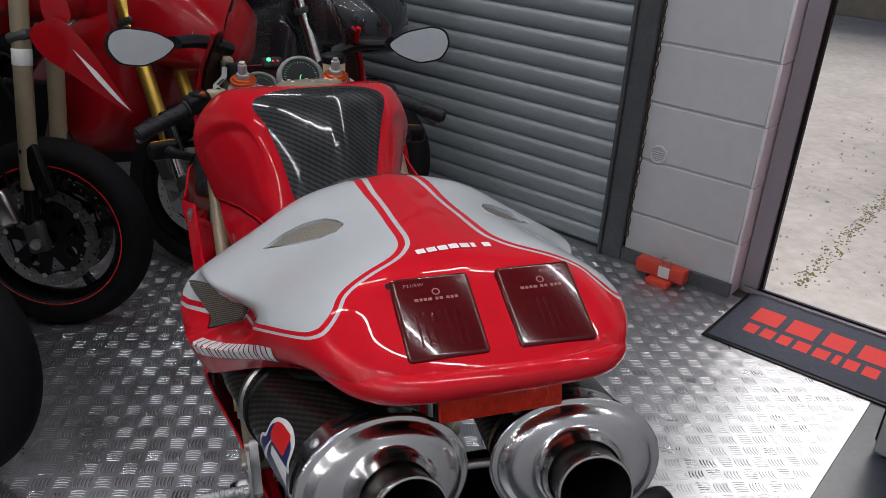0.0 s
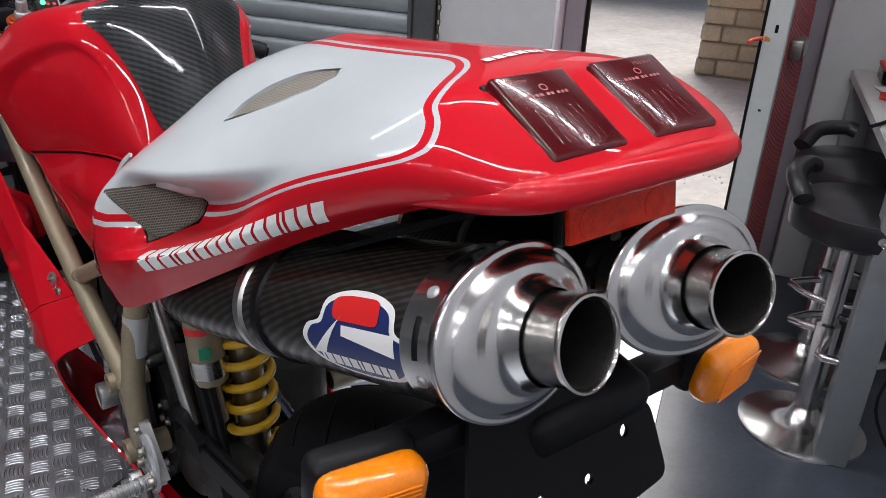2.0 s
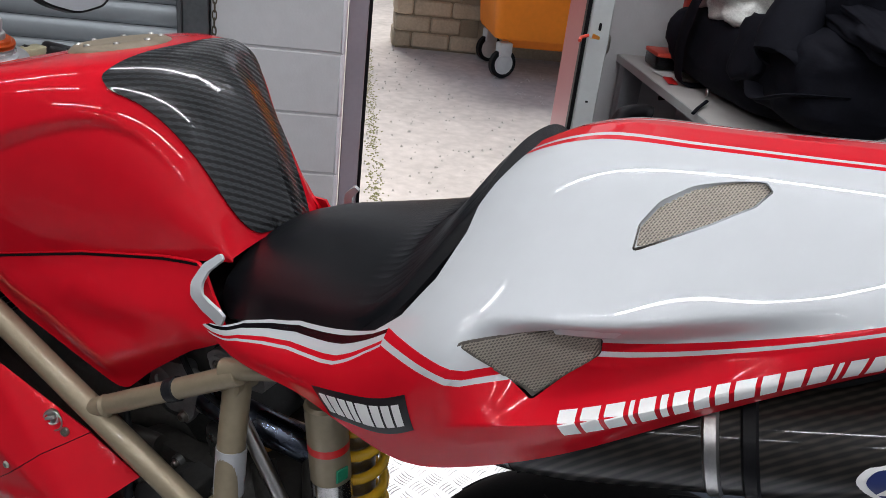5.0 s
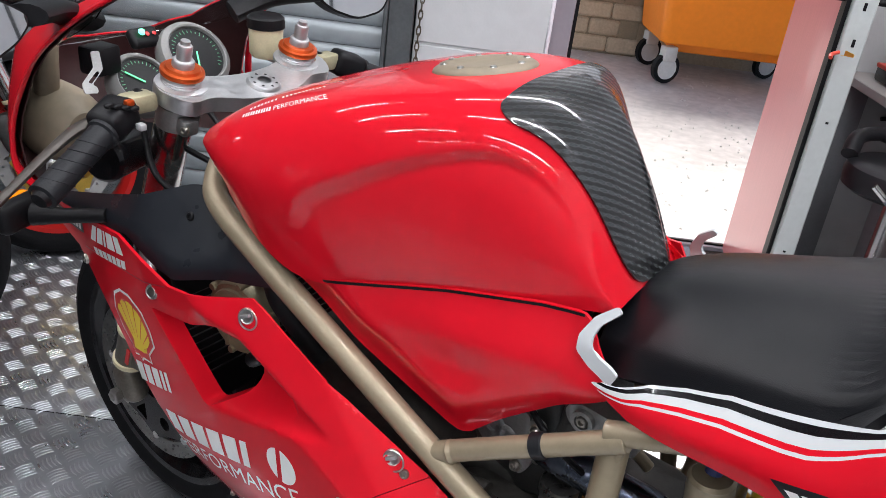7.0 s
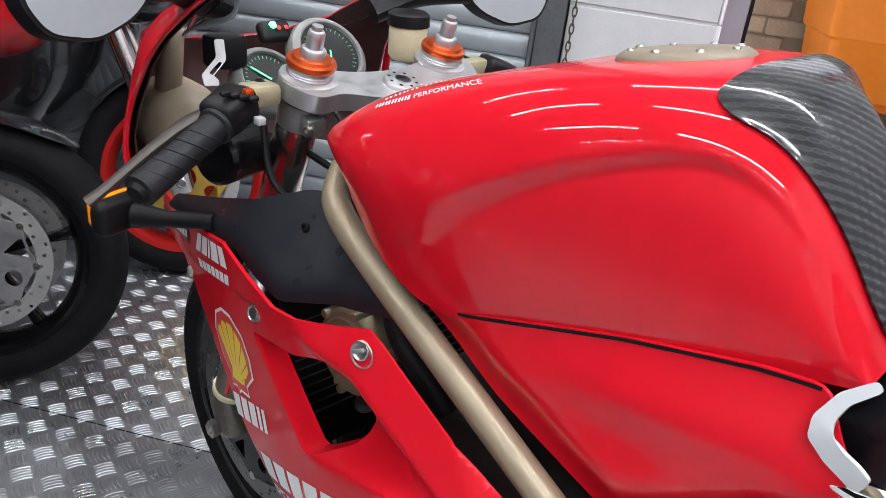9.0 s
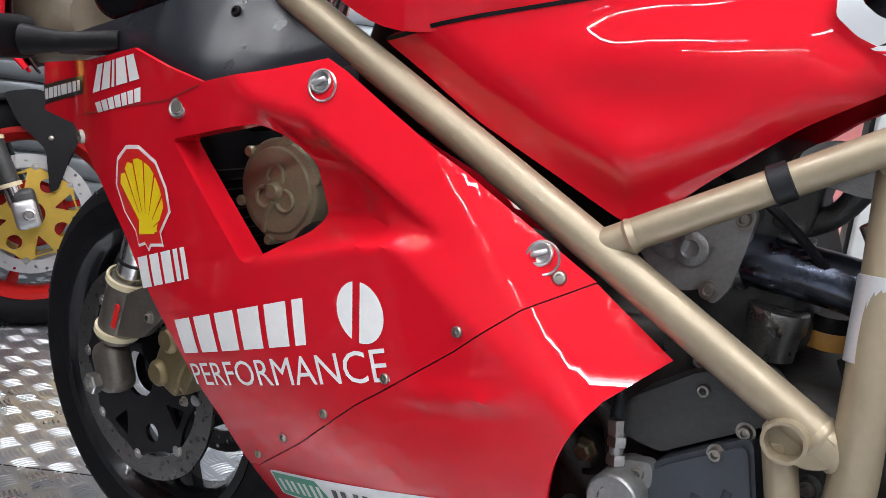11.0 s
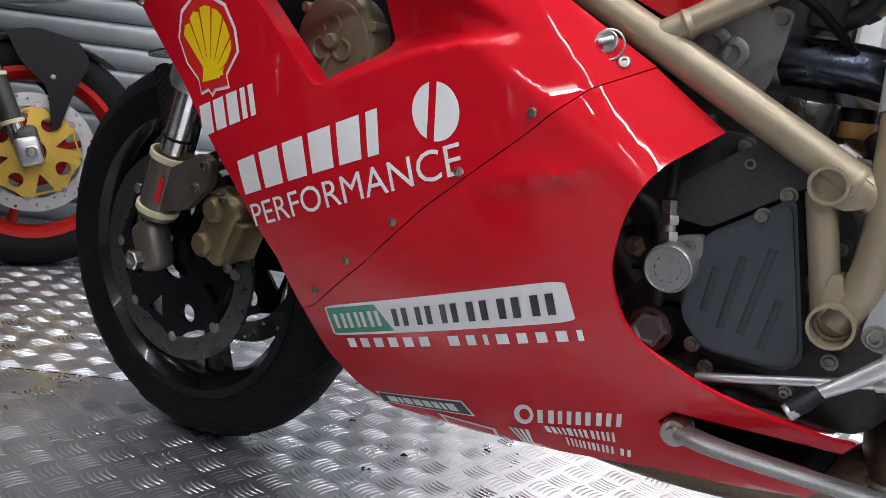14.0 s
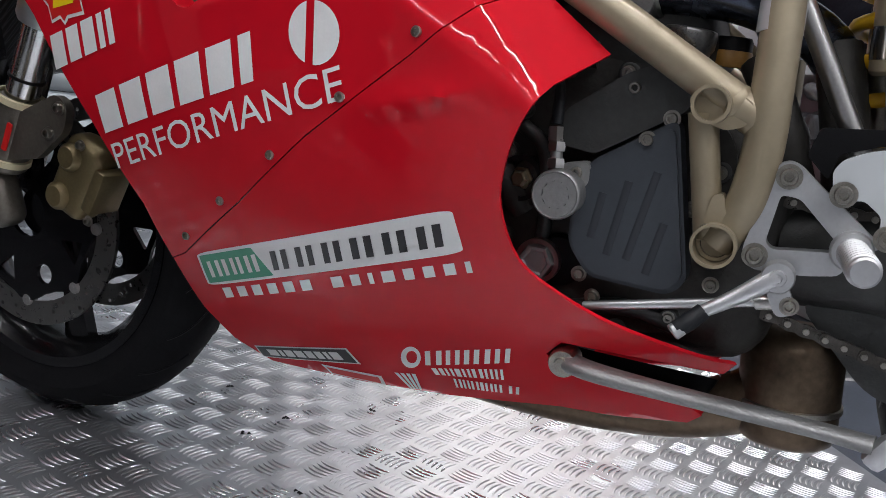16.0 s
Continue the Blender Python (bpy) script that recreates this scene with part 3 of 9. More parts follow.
lettering("performance_word", "PERFORMANCE", quad_map((1.105, 0.418), (0.809, 0.528), (0.816, 0.556), (1.108, 0.444)), fair, DECAL, upper_fairing, 0.0010)
disc_l = [p for p in ellipse(0.8425, 0.579, 0.0255, 0.0265, 40)]
decal("round_emblem", [[p for p in disc_l if p[0] > 0.848], [p for p in disc_l if p[0] < 0.8435]], fair, DECAL, upper_fairing, 0.0009)
nat = quad_map((1.427, 0.683), (1.289, 0.710), (1.286, 0.730), (1.423, 0.707))
decal("bank_label", [[nat(0, 0), nat(1, 0), nat(1, 1), nat(0, 1)]], fair, DECAL_BLACK, upper_fairing, 0.0007)
decal("bank_word", bars([0.8, 1, 0.8, 0.6, 1.2, 0.8, 0.7, 0.6], lambda u, v: nat(0.05 + 0.9 * u, 0.22 + 0.56 * v), gap=0.2), fair, DECAL, upper_fairing, 0.0013)
decal("sponsor_word_high", bars([0.8, 0.9, 0.3, 1.1, 0.9], quad_map((1.262, 0.713), (1.150, 0.738), (1.156, 0.762), (1.240, 0.745)), gap=0.2, slant=-0.15), fair, DECAL, upper_fairing, 0.0009)
decal("sponsor_word_low", bars([0.9, 0.9, 0.9, 0.9, 0.8, 0.8, 0.9], quad_map((1.252, 0.693), (1.151, 0.716), (1.149, 0.730), (1.258, 0.703)), gap=0.18), fair, DECAL, upper_fairing, 0.0009)
info = quad_map((1.028, 0.293), (0.700, 0.410), (0.710, 0.449), (1.025, 0.336))
info_loop = [info(u, v) for u, v in rounded([(0, 0), (1, 0), (1, 1), (0, 1)], 0.09, 6)]
decal("long_label", [info_loop], fair, DECAL, lower_fairing, 0.0007)
decal("long_label_green", [[info(u, v) for u, v in rounded([(0.012, 0.08), (0.33, 0.08), (0.27, 0.92), (0.012, 0.92)], 0.02, 4)]], fair, DECAL_GREEN, lower_fairing, 0.0011)
decal("long_label_word_white", bars([0.35, 1, 0.9, 1], lambda u, v: info(0.04 + 0.24 * u, 0.25 + 0.48 * v), gap=0.4, cut=0.3), fair, DECAL, lower_fairing, 0.0015)
decal("long_label_word_black", bars([1, 1, 1, 1.1, 1.1, 1.1], lambda u, v: info(0.34 + 0.61 * u, 0.22 + 0.52 * v), gap=0.55, slant=0.1, cut=0.3), fair, DECAL_BLACK, lower_fairing, 0.0015)
decal("group_word", bars([1, 1, 1, 1, 1, 1, 0, 0, 1, 0.8, 0.4, 1, 0.8, 0.8, 0.8, 0.4], quad_map((1.008, 0.282), (0.693, 0.392), (0.695, 0.403), (1.007, 0.296)), gap=0.7), fair, DECAL, lower_fairing, 0.0009)
asi = quad_map((0.795, 0.246), (0.668, 0.292), (0.663, 0.320), (0.787, 0.279))
decal("shoe_mark", [[asi(u, v) for u, v in ellipse(0.10, 0.5, 0.10, 0.52, 24, 0.0)]], fair, DECAL, lower_fairing, 0.0009, holes=[[asi(u, v) for u, v in ellipse(0.11, 0.52, 0.055, 0.3, 16)]])
decal("shoe_word", bars([1, 0.8, 0.3, 0.9, 0.8], lambda u, v: asi(0.24 + 0.76 * u, 0.1 + 0.7 * v), gap=0.25, cut=0.34), fair, DECAL, lower_fairing, 0.0009)
bre = quad_map((0.755, 0.249), (0.677, 0.268), (0.676, 0.283), (0.758, 0.258))
decal("brake_word", bars([0.6, 0.5, 0.9, 0.6, 0.9, 1.2, 0.9, 0.9], bre, gap=0.25, cut=0.34), fair, DECAL, lower_fairing, 0.0009)
reg = quad_map((0.735, 0.236), (0.664, 0.250), (0.662, 0.262), (0.735, 0.250))
decal("chain_word", bars([0.9, 0.8, 0.9, 0.4, 0.9, 0.9, 0, 1.2], reg, gap=0.2, cut=0.34), fair, DECAL, lower_fairing, 0.0009)
mic = quad_map((1.008, 0.188), (0.850, 0.232), (0.860, 0.254), (1.01, 0.207))
decal("tyre_label_edge", [[mic(0, 0), mic(1, 0), mic(1, 1), mic(0, 1)]], fair, DECAL, lower_fairing, 0.0007)
decal("tyre_label", [[mic(0.02, 0.08), mic(0.98, 0.08), mic(0.98, 0.92), mic(0.02, 0.92)]], fair, DECAL_BLACK, lower_fairing, 0.0010)
decal("tyre_word", bars([1.1, 0.4, 0.9, 0.9, 0.8, 0.7, 0.4, 0.9], lambda u, v: mic(0.12 + 0.76 * u, 0.25 + 0.5 * v), gap=0.2), fair, DECAL, lower_fairing, 0.0014)
champ = quad_map((0.905, 0.196), (0.829, 0.204), (0.829, 0.220), (0.912, 0.210))
decal("plug_label", [[champ(0, 0), champ(1, 0), champ(1, 1), champ(0, 1)]], fair, DECAL, lower_fairing, 0.0007)
decal("plug_label_red", [[champ(0.06, 0.15), champ(0.94, 0.15), champ(0.94, 0.8), champ(0.06, 0.8)]], fair, DECAL_RED, lower_fairing, 0.0011)
for k in range(4):
    decal("striped_mark", [[(0.808 - k * 0.0075, 0.234 + k * 0.002), (0.803 - k * 0.0075, 0.235 + k * 0.002), (0.793 - k * 0.004, 0.212 + k * 0.001), (0.796 - k * 0.004, 0.211 + k * 0.001)]], fair, DECAL, lower_fairing, 0.0009)

# fasteners
for y, z in [(0.747, 0.589), (0.815, 0.529), (0.892, 0.467), (0.964, 0.409), (1.03, 0.356)]:
    screw(Vector(fair(y, z)) + Vector((-0.0005, 0, 0)), (-1, 0, 0.05), 0.0047, upper_fairing, BOLT)
screw(Vector(fair(0.69, 0.637)), (-0.9, -0.3, 0.3), 0.0058, upper_fairing, BOLT)
screw(Vector(fair(1.304, 0.66)), (-1, 0.2, 0), 0.008, upper_fairing, BOLT)


def quarter_turn(y, z, ring=True):
    """A quarter-turn fastener: dished washer, slotted wing and a wire bail."""
    p = Vector(fair(y, z))
    n = Vector((-0.93, -0.2, 0.3)).normalized()
    m = axis(p, p + n)
    cup = part("fastener_cup", lathe([(0, 0.0020), (0.0065, 0.0020), (0.0085, 0.0034), (0.0098, 0.0026), (0.0098, -0.001)], m, 24), STEEL, upper_fairing)
    if ring:
        part("fastener_wing", block((0.013, 0.004, 0.005), m @ pose(0, 0, 0.0045, 0, 0, 25), 0.0012), ALLOY, cup)
        pts = [m @ Vector((0.003 + 0.0125 * math.cos(a), -0.003 + 0.0125 * math.sin(a), 0.003 + 0.002 * math.sin(a))) for a in np.linspace(0, 2 * math.pi, 22)[:-1]]
        part("fastener_bail", sweep(pts, 0.0011, 8, smooth=False, closed=True), STEEL, cup)
    else:
        part("fastener_wing", lathe([(0, 0.0045), (0.006, 0.0042), (0.007, 0.0025)], m, 18), BOLT, cup)


quarter_turn(0.707, 0.652)
quarter_turn(0.909, 0.757)
quarter_turn(1.081, 0.717, False)

# black inner shroud between fairing and frame
SHROUD_LINE = rounded([(1.325, 0.750), (1.305, 0.772), (1.22, 0.795), (1.15, 0.816), (1.085, 0.844), (1.035, 0.850), (0.96, 0.818), (0.905, 0.790), (0.905, 0.776), (0.98, 0.754), (1.062, 0.734), (1.108, 0.744), (1.158, 0.763), (1.24, 0.754)], 0.006, 2)
def shroud_fn(y, z):
    low = float(np.interp(y, [0.90, 1.064, 1.154, 1.32], [0.785, 0.738, 0.765, 0.75]))
    return (-0.238 + 0.72 * max(0.0, z - low - 0.012) ** 1.05 + 0.1 * (y - 1.05) ** 2 + 0.032 * ramp(1.08 - y, 0, 0.09), y, z)
shroud = sheet("inner_shroud", SHROUD_LINE, shroud_fn, SHROUD, bike, step=0.012, thick=0.003, label="satin dark grey inner fairing panel")
sheet("far_inner_shroud", SHROUD_LINE, lambda y, z: (-shroud_fn(y, z)[0], y, z), SHROUD, bike, step=0.03, thick=0.003, out=(1, 0, 0))
screw(Vector(shroud_fn(1.068, 0.81)), (-1, 0, 0.3), 0.006, shroud, BLACK_PLASTIC)

# ---- tail ----
TAIL_Y = [-0.222, -0.214, -0.195, -0.17, -0.13, -0.06, 0.03, 0.10, 0.17, 0.23, 0.30, 0.38, 0.47, 0.56]
TAIL_X = [[0, .032, .054, .068, .070, .064], [0, .044, .074, .090, .091, .082], [0, .055, .090, .109, .109, .097], [0, .06, .098, .123, .123, .108], [0, .06, .10, .138, .140, .123], [0, .06, .11, .160, .163, .148], [0, .06, .11, .187, .194, .178],
          [0, .068, .13, .224, .228, .208], [0, .086, .144, .232, .238, .22], [0, .084, .138, .224, .238, .222], [0, .06, .115, .19, .216, .216], [0, .06, .10, .155, .18, .178], [0, .06, .09, .132, .158, .16], [0, .05, .09, .13, .14, .14]]
TAIL_Z = [[1.069, 1.069, 1.069, 1.069, 1.069, 1.068], [1.078, 1.078, 1.076, 1.0719, 1.0658, 1.066], [1.09, 1.09, 1.087, 1.0776, 1.0652, 1.063], [1.101, 1.101, 1.096, 1.0809, 1.0614, 1.056], [1.120, 1.117, 1.108, 1.0776, 1.0502, 1.039],
          [1.117, 1.110, 1.091, 1.0521, 1.0204, 1.002], [1.106, 1.096, 1.070, 1.0121, 0.9704, 0.946], [1.097, 1.086, 1.052, 0.992, 0.9392, 0.9], [1.089, 1.074, 1.036, 0.979, 0.9128, 0.86], [1.061, 1.049, 1.012, 0.954, 0.885, 0.832],
          [1.0, 0.995, 0.965, 0.905, 0.87, 0.838], [0.95, 0.945, 0.92, 0.868, 0.84, 0.815], [0.92, 0.915, 0.89, 0.85, 0.82, 0.8], [0.9, 0.895, 0.87, 0.845, 0.825, 0.815]]


def table(ys, rows):
    """Smooth interpolation in both directions over stations along y and control rows across."""
    a = np.array(rows, float)
    ys = np.array(ys, float)

    def hermite(xs, vals, x):
        i = int(np.clip(np.searchsorted(xs, x) - 1, 0, len(xs) - 2))
        h = xs[i + 1] - xs[i]
        t = (x - xs[i]) / h
        d = [(vals[min(j + 1, len(xs) - 1)] - vals[max(j - 1, 0)]) / (xs[min(j + 1, len(xs) - 1)] - xs[max(j - 1, 0)]) for j in (i, i + 1)]
        return vals[i] * (2 * t ** 3 - 3 * t * t + 1) + h * d[0] * (t ** 3 - 2 * t * t + t) + vals[i + 1] * (3 * t * t - 2 * t ** 3) + h * d[1] * (t ** 3 - t * t)

    # a dense net over the control rows, relaxed so that the lacquer runs without ripples
    across = np.linspace(0, 1, a.shape[1])
    gy, gk = np.linspace(ys[0], ys[-1], 157), np.linspace(0, 1, 61)
    net = np.array([[hermite(across, row, k) for k in gk] for row in (hermite(ys, a, y) for y in gy)])

    def relax(grid, width):
        m = np.zeros((len(grid), len(grid)))
        for i, g in enumerate(grid):
            w = np.exp(-0.5 * ((grid - g) / width[i]) ** 2)
            d = grid - g
            s0, s1, s2 = w.sum(), (w * d).sum(), (w * d * d).sum()
            m[i] = w * (s2 - s1 * d) / (s0 * s2 - s1 * s1)
        return m

    net = relax(gy, np.interp(gy, [-0.222, -0.19, -0.10, 0.0, 0.26, 0.4], [0.004, 0.008, 0.026, 0.030, 0.020, 0.03])) @ net @ relax(gk, np.interp(gk, [0.0, 0.15, 0.45, 0.6, 0.75, 1.0], [0.03, 0.075, 0.065, 0.035, 0.025, 0.03])).T

    def at(y, s):
        i = min(max(int((y - gy[0]) / (gy[1] - gy[0])), 1), len(gy) - 3)
        t = (y - gy[i]) / (gy[1] - gy[0])
        w = (-0.5 * t + t * t - 0.5 * t ** 3, 1 - 2.5 * t * t + 1.5 * t ** 3, 0.5 * t + 2 * t * t - 1.5 * t ** 3, -0.5 * t * t + 0.5 * t ** 3)
        j = min(max(int(s * 60), 1), 58)
        u = s * 60 - j
        v = (-0.5 * u + u * u - 0.5 * u ** 3, 1 - 2.5 * u * u + 1.5 * u ** 3, 0.5 * u + 2 * u * u - 1.5 * u ** 3, -0.5 * u * u + 0.5 * u ** 3)
        return float(sum(w[m] * sum(v[n] * net[i - 1 + m, j - 1 + n] for n in range(4)) for m in range(4)))
    return at


tail_x, tail_z = table(TAIL_Y, TAIL_X), table(TAIL_Y, TAIL_Z)


def tail(y, s):
    """The tail's skin: y along it, s across from the crest (0) to the lower edge (1 near side, -1 far side)."""
    k = abs(s)
    x, z = tail_x(y, k), tail_z(y, k)
    # hollow behind the side duct
    h = 0.062 * ramp(y, -0.10, 0.125) ** 1.5 * min(1.0, max(0.0, (0.194 - y) / 0.065)) * ramp(k, 0.545, 0.62) * min(1.0, max(0.0, (0.80 - k) / 0.12))
    x, z = x - h, z - 0.22 * h
    return ((-x if s > 0 else x) - 0.004, y, z)


def tail_out(y, s):
    k = abs(s)
    return Vector((-math.copysign(0.2 + k, s) if k > 0.2 else 0, 0, 1.2 - k * 1.1))


def offset_loop(loop, d, across=0.3):
    """The (y, s) loop grown by d metres; across: metres of skin for one unit of s."""
    p = [Vector((y, s * across)) for y, s in loop]
    area = sum(a.x * b.y - b.x * a.y for a, b in zip(p, p[1:] + p[:1]))
    out = []
    for i, q in enumerate(p):
        e = (p[(i + 1) % len(p)] - p[i - 1]).normalized()
        nrm = Vector((e.y, -e.x)) * (1 if area > 0 else -1)
        q = q + nrm * d
        out.append((q.x, q.y / across))
    return out


BAND_Y = [0.26, 0.29, 0.34, 0.40, 0.44, 0.47, 0.50, 0.53]
BAND_S = [0.56, 0.572, 0.576, 0.582, 0.615, 0.66, 0.76, 0.80]
front_edge = [(0.254, 0.0), (0.250, 0.2), (0.241, 0.38), (0.246, 0.48), (0.264, 0.545)]
skirt_top = [(0.29, 0.572), (0.34, 0.576), (0.40, 0.582), (0.44, 0.615), (0.47, 0.66), (0.50, 0.76), (0.515, 0.79)]
half = front_edge + skirt_top + [(0.525, 0.86), (0.50, 0.96), (0.48, 1.0), (0.36, 1.0), (0.2, 1.0), (0.0, 1.0), (-0.15, 1.0), (-0.222, 1.0)]
tail_outline = half + [(y, -s) for y, s in half[::-1][:-1]]
duct_half = rounded([(0.192, 0.606), (0.150, 0.583), (0.128, 0.574), (0.114, 0.584), (0.105, 0.612), (0.103, 0.648), (0.110, 0.672), (0.122, 0.700), (0.136, 0.748)], 0.008, 4)
vent_half = rounded([(0.102, 0.434), (0.106, 0.376), (0.099, 0.318), (0.081, 0.268), (0.060, 0.248), (0.034, 0.238), (0.026, 0.278), (0.034, 0.336), (0.058, 0.384), (0.083, 0.414)], 0.008, 3)
holes = []
for s in (1, -1):
    holes += [[(y, v * s) for y, v in duct_half], [(y, v * s) for y, v in vent_half]]
white_half = [(0.30, 0.088), (0.17, 0.088), (0.10, 0.112), (0.0, 0.13), (-0.055, 0.135), (-0.078, 0.155), (-0.094, 0.20), (-0.108, 0.29), (-0.123, 0.40), (-0.138, 0.455), (-0.145, 0.505), (-0.145, 0.545), (-0.134, 0.586), (-0.102, 0.615), (-0.044, 0.626),
              (0.022, 0.624), (0.07, 0.622), (0.122, 0.620), (0.135, 0.65), (0.158, 0.663), (0.184, 0.664), (0.217, 0.629), (0.242, 0.601), (0.272, 0.568), (0.30, 0.55)]
white_half = white_half[:2] + smooth_loop(white_half[2:17], 4, False) + white_half[17:]
white_half = dense(white_half, 0.02)
regions = []
for s in (1, -1):
    base = [(y, v * s) for y, v in white_half]
    regions += [(offset_loop(base, 0.0105), 1), (offset_loop(base, 0.0062), 0), (base, 1)]
    # bands under the seat
    def band(a, b):
        ys = np.linspace(0.272, 0.545, 16)
        c = [float(np.interp(y, BAND_Y, BAND_S)) for y in ys]
        w = [0.35 + 0.65 * ramp(y, 0.272, 0.34) for y in ys]
        return [(y, s * (q + a * k)) for y, q, k in zip(ys, c, w)] + [(y, s * (q + b * k)) for y, q, k in list(zip(ys, c, w))[::-1]]
    regions += [(band(-0.02, 0.125), 1), (band(0.082, 0.107), 0), (band(0.014, 0.040), 2)]
tail_body = sheet("tail_body", tail_outline, tail, [RED, WHITE, BLACK_GLOSS], bike, holes=holes, step=0.009, regions=regions, thick=0.003, out=tail_out, label="white tail unit with red rear, red centre stripe and pinstripes", sharp=60)


def inset(fn, depth):
    def f(y, s):
        e = 1e-3
        p = Vector(fn(y, s))
        n = (Vector(fn(y + e, s)) - p).cross(Vector(fn(y, s + e)) - p).normalized()
        if n.dot(tail_out(y, s)) < 0:
            n = -n
        return tuple(p - n * (depth(y, s) if callable(depth) else depth))
    return f


def wall_between(name, loop, fn_a, fn_b, mat, parent):
    loop = dense(loop, 0.008)
    n = len(loop)
    verts = [fn_a(*p) for p in loop] + [fn_b(*p) for p in loop]
    return build(name, verts, [(i, (i + 1) % n, n + (i + 1) % n, n + i) for i in range(n)], mat, parent)


for s in (1, -1):
    for kind, loop in (("side_duct", duct_half), ("upper_vent", vent_half)):
        lp = [(y, v * s) for y, v in loop]
        # one flat screen across the mouth of the opening
        edge_pts = dense(lp, 0.01)
        pts = np.array([tail(*q) for q in edge_pts])
        prm = np.array([[1.0, q[0], q[1]] for q in edge_pts])
        fit = np.linalg.lstsq(prm, pts, rcond=None)[0]
        base_fn = lambda y, v, fit=fit: tuple(float(c) for c in np.array([1.0, y, v]) @ fit)
        depth = lambda y, v: 0.003
        deep = inset(base_fn, depth)
        edge_lp = offset_loop(lp, -0.0014)
        wall_between(kind + "_lip", edge_lp, inset(tail, -0.0006), deep, MESH_BACK if kind == "side_duct" else WHITE, tail_body)
        big = offset_loop(lp, 0.001)
        grille = sheet(kind + "_mesh", big, deep, MESH_BACK, tail_body, step=0.012, thick=0.001, out=tail_out, label="fine woven metal mesh")
        if s == 1:
            ys, vs = [p[0] for p in lp], [p[1] for p in lp]
            lines = []
            for k in np.arange(min(ys) - 0.12, max(ys) + 0.12, 0.0021 if kind == "side_duct" else 0.0024):
                lines.append([(k + 0.35 * (v - np.mean(vs)) * 0.3, v) for v in np.linspace(min(vs), max(vs), 40)])
            for v0 in np.arange(min(vs) - 0.1, max(vs) + 0.1, 0.0075):
                lines.append([(y, v0 + 0.6 * (y - np.mean(ys))) for y in np.linspace(min(ys), max(ys), 30)])
            verts, faces = [], []
            lifted = inset(base_fn, lambda y, v: depth(y, v) - 0.0009)
            for ln in lines:
                run = []
                for p in ln + [None]:
                    if p is not None and inside(p, lp):
                        run.append(p)
                        continue
                    if len(run) > 1:
                        a = [Vector(lifted(*q)) for q in run]
                        for i in range(len(a) - 1):
                            d = (a[i + 1] - a[i]).normalized()
                            w = d.cross(Vector((-1, 0, 0.3))).normalized() * 0.00045
                            k = len(verts)
                            verts += [a[i] - w, a[i] + w, a[i + 1] + w, a[i + 1] - w]
                            faces.append((k, k + 1, k + 2, k + 3))
                    run = []
            build("mesh_wire", verts, faces, MESH, grille, smooth=False)

# web address on the tail's flank, as plain bars
www = quad_map((0.104, 0.856), (-0.085, 0.885), (-0.089, 0.742), (0.112, 0.772))
decal("address_word", bars([1.1, 1.1, 1.1, 0.25, 0.9, 0.4, 0.85, 0.85, 0.75, 1.1, 0.9, 1, 1, 0.25, 0.85, 0.95, 1.1], www, gap=0.3), tail, DECAL, tail_body, 0.0008, out=tail_out)
rear_word = quad_map((-0.099, 0.11), (-0.099, -0.10), (-0.090, -0.10), (-0.090, 0.11))
decal("maker_word", bars([1, 1, 1, 1, 1, 0.5, 0, 0.9], rear_word, gap=0.22), tail, DECAL, tail_body, 0.0008, out=tail_out)
natl = quad_map((0.314, 0.985), (0.216, 0.819), (0.227, 0.718), (0.345, 0.84))
decal("bank_label", [[natl(0, 0), natl(1, 0), natl(1, 1), natl(0, 1)]], tail, DECAL_BLACK, tail_body, 0.0008, out=tail_out)
decal("bank_word", bars([0.8, 1, 0.8, 0.6, 1.2, 0.8, 0.7, 0.6], lambda u, v: natl(0.06 + 0.88 * u, 0.2 + 0.6 * v), gap=0.2), tail, DECAL, tail_body, 0.0014, out=tail_out)

# tail lamps
slope = math.degrees(math.atan2(1.118 - 1.084, 0.066))
for cx in (-0.0395, 0.0455):
    m = pose(cx, -0.171, 1.0995, slope, 0, 0) @ pose(0, 0, -0.0050)
    lamp_body = part("tail_lamp", block((0.068, 0.079, 0.010), m @ pose(0, 0, -0.003), 0.003, 2), BLACK_PLASTIC, bike, "dark red square tail lamp")
    part("lens", block((0.0635, 0.0745, 0.012), m @ pose(0, 0, 0.003), 0.004, 3), LENS_RED, lamp_body)
    for k in range(7):
        part("lens_rib", block((0.0016, 0.030, 0.0006), m @ pose(-0.0175 + k * 0.0058, -0.012, 0.0090), 0.0002, 1), LENS_RED, lamp_body)
    face = lambda u, v, m=m: tuple(m @ Vector((u, v, 0.0090)))
    lettering("bulb_mark", "P21/5W", quad_map((-0.022 if cx < 0 else 0.004, 0.0265), (-0.006 if cx < 0 else 0.022, 0.0265), (-0.006 if cx < 0 else 0.022, 0.0295), (-0.022 if cx < 0 else 0.004, 0.0295)), face, LENS_MARK, lamp_body, 0.0003, out=(0, 0, 1))
    marks = bars([1, 0.8, 0.8, 1, 0, 0.8, 0.8, 0, 0.8, 0.8, 0.8], quad_map((-0.016, 0.013), (0.018, 0.013), (0.018, 0.0155), (-0.016, 0.0155)), gap=0.3)
    decal("lens_marks", marks, face, LENS_MARK, lamp_body, 0.0003, out=(0, 0, 1))
    decal("lens_emblem", [ellipse(0.002, 0.0205, 0.0032, 0.0032, 16)], face, LENS_MARK, lamp_body, 0.0003, out=(0, 0, 1), holes=[ellipse(0.002, 0.0205, 0.0022, 0.0022, 12)])

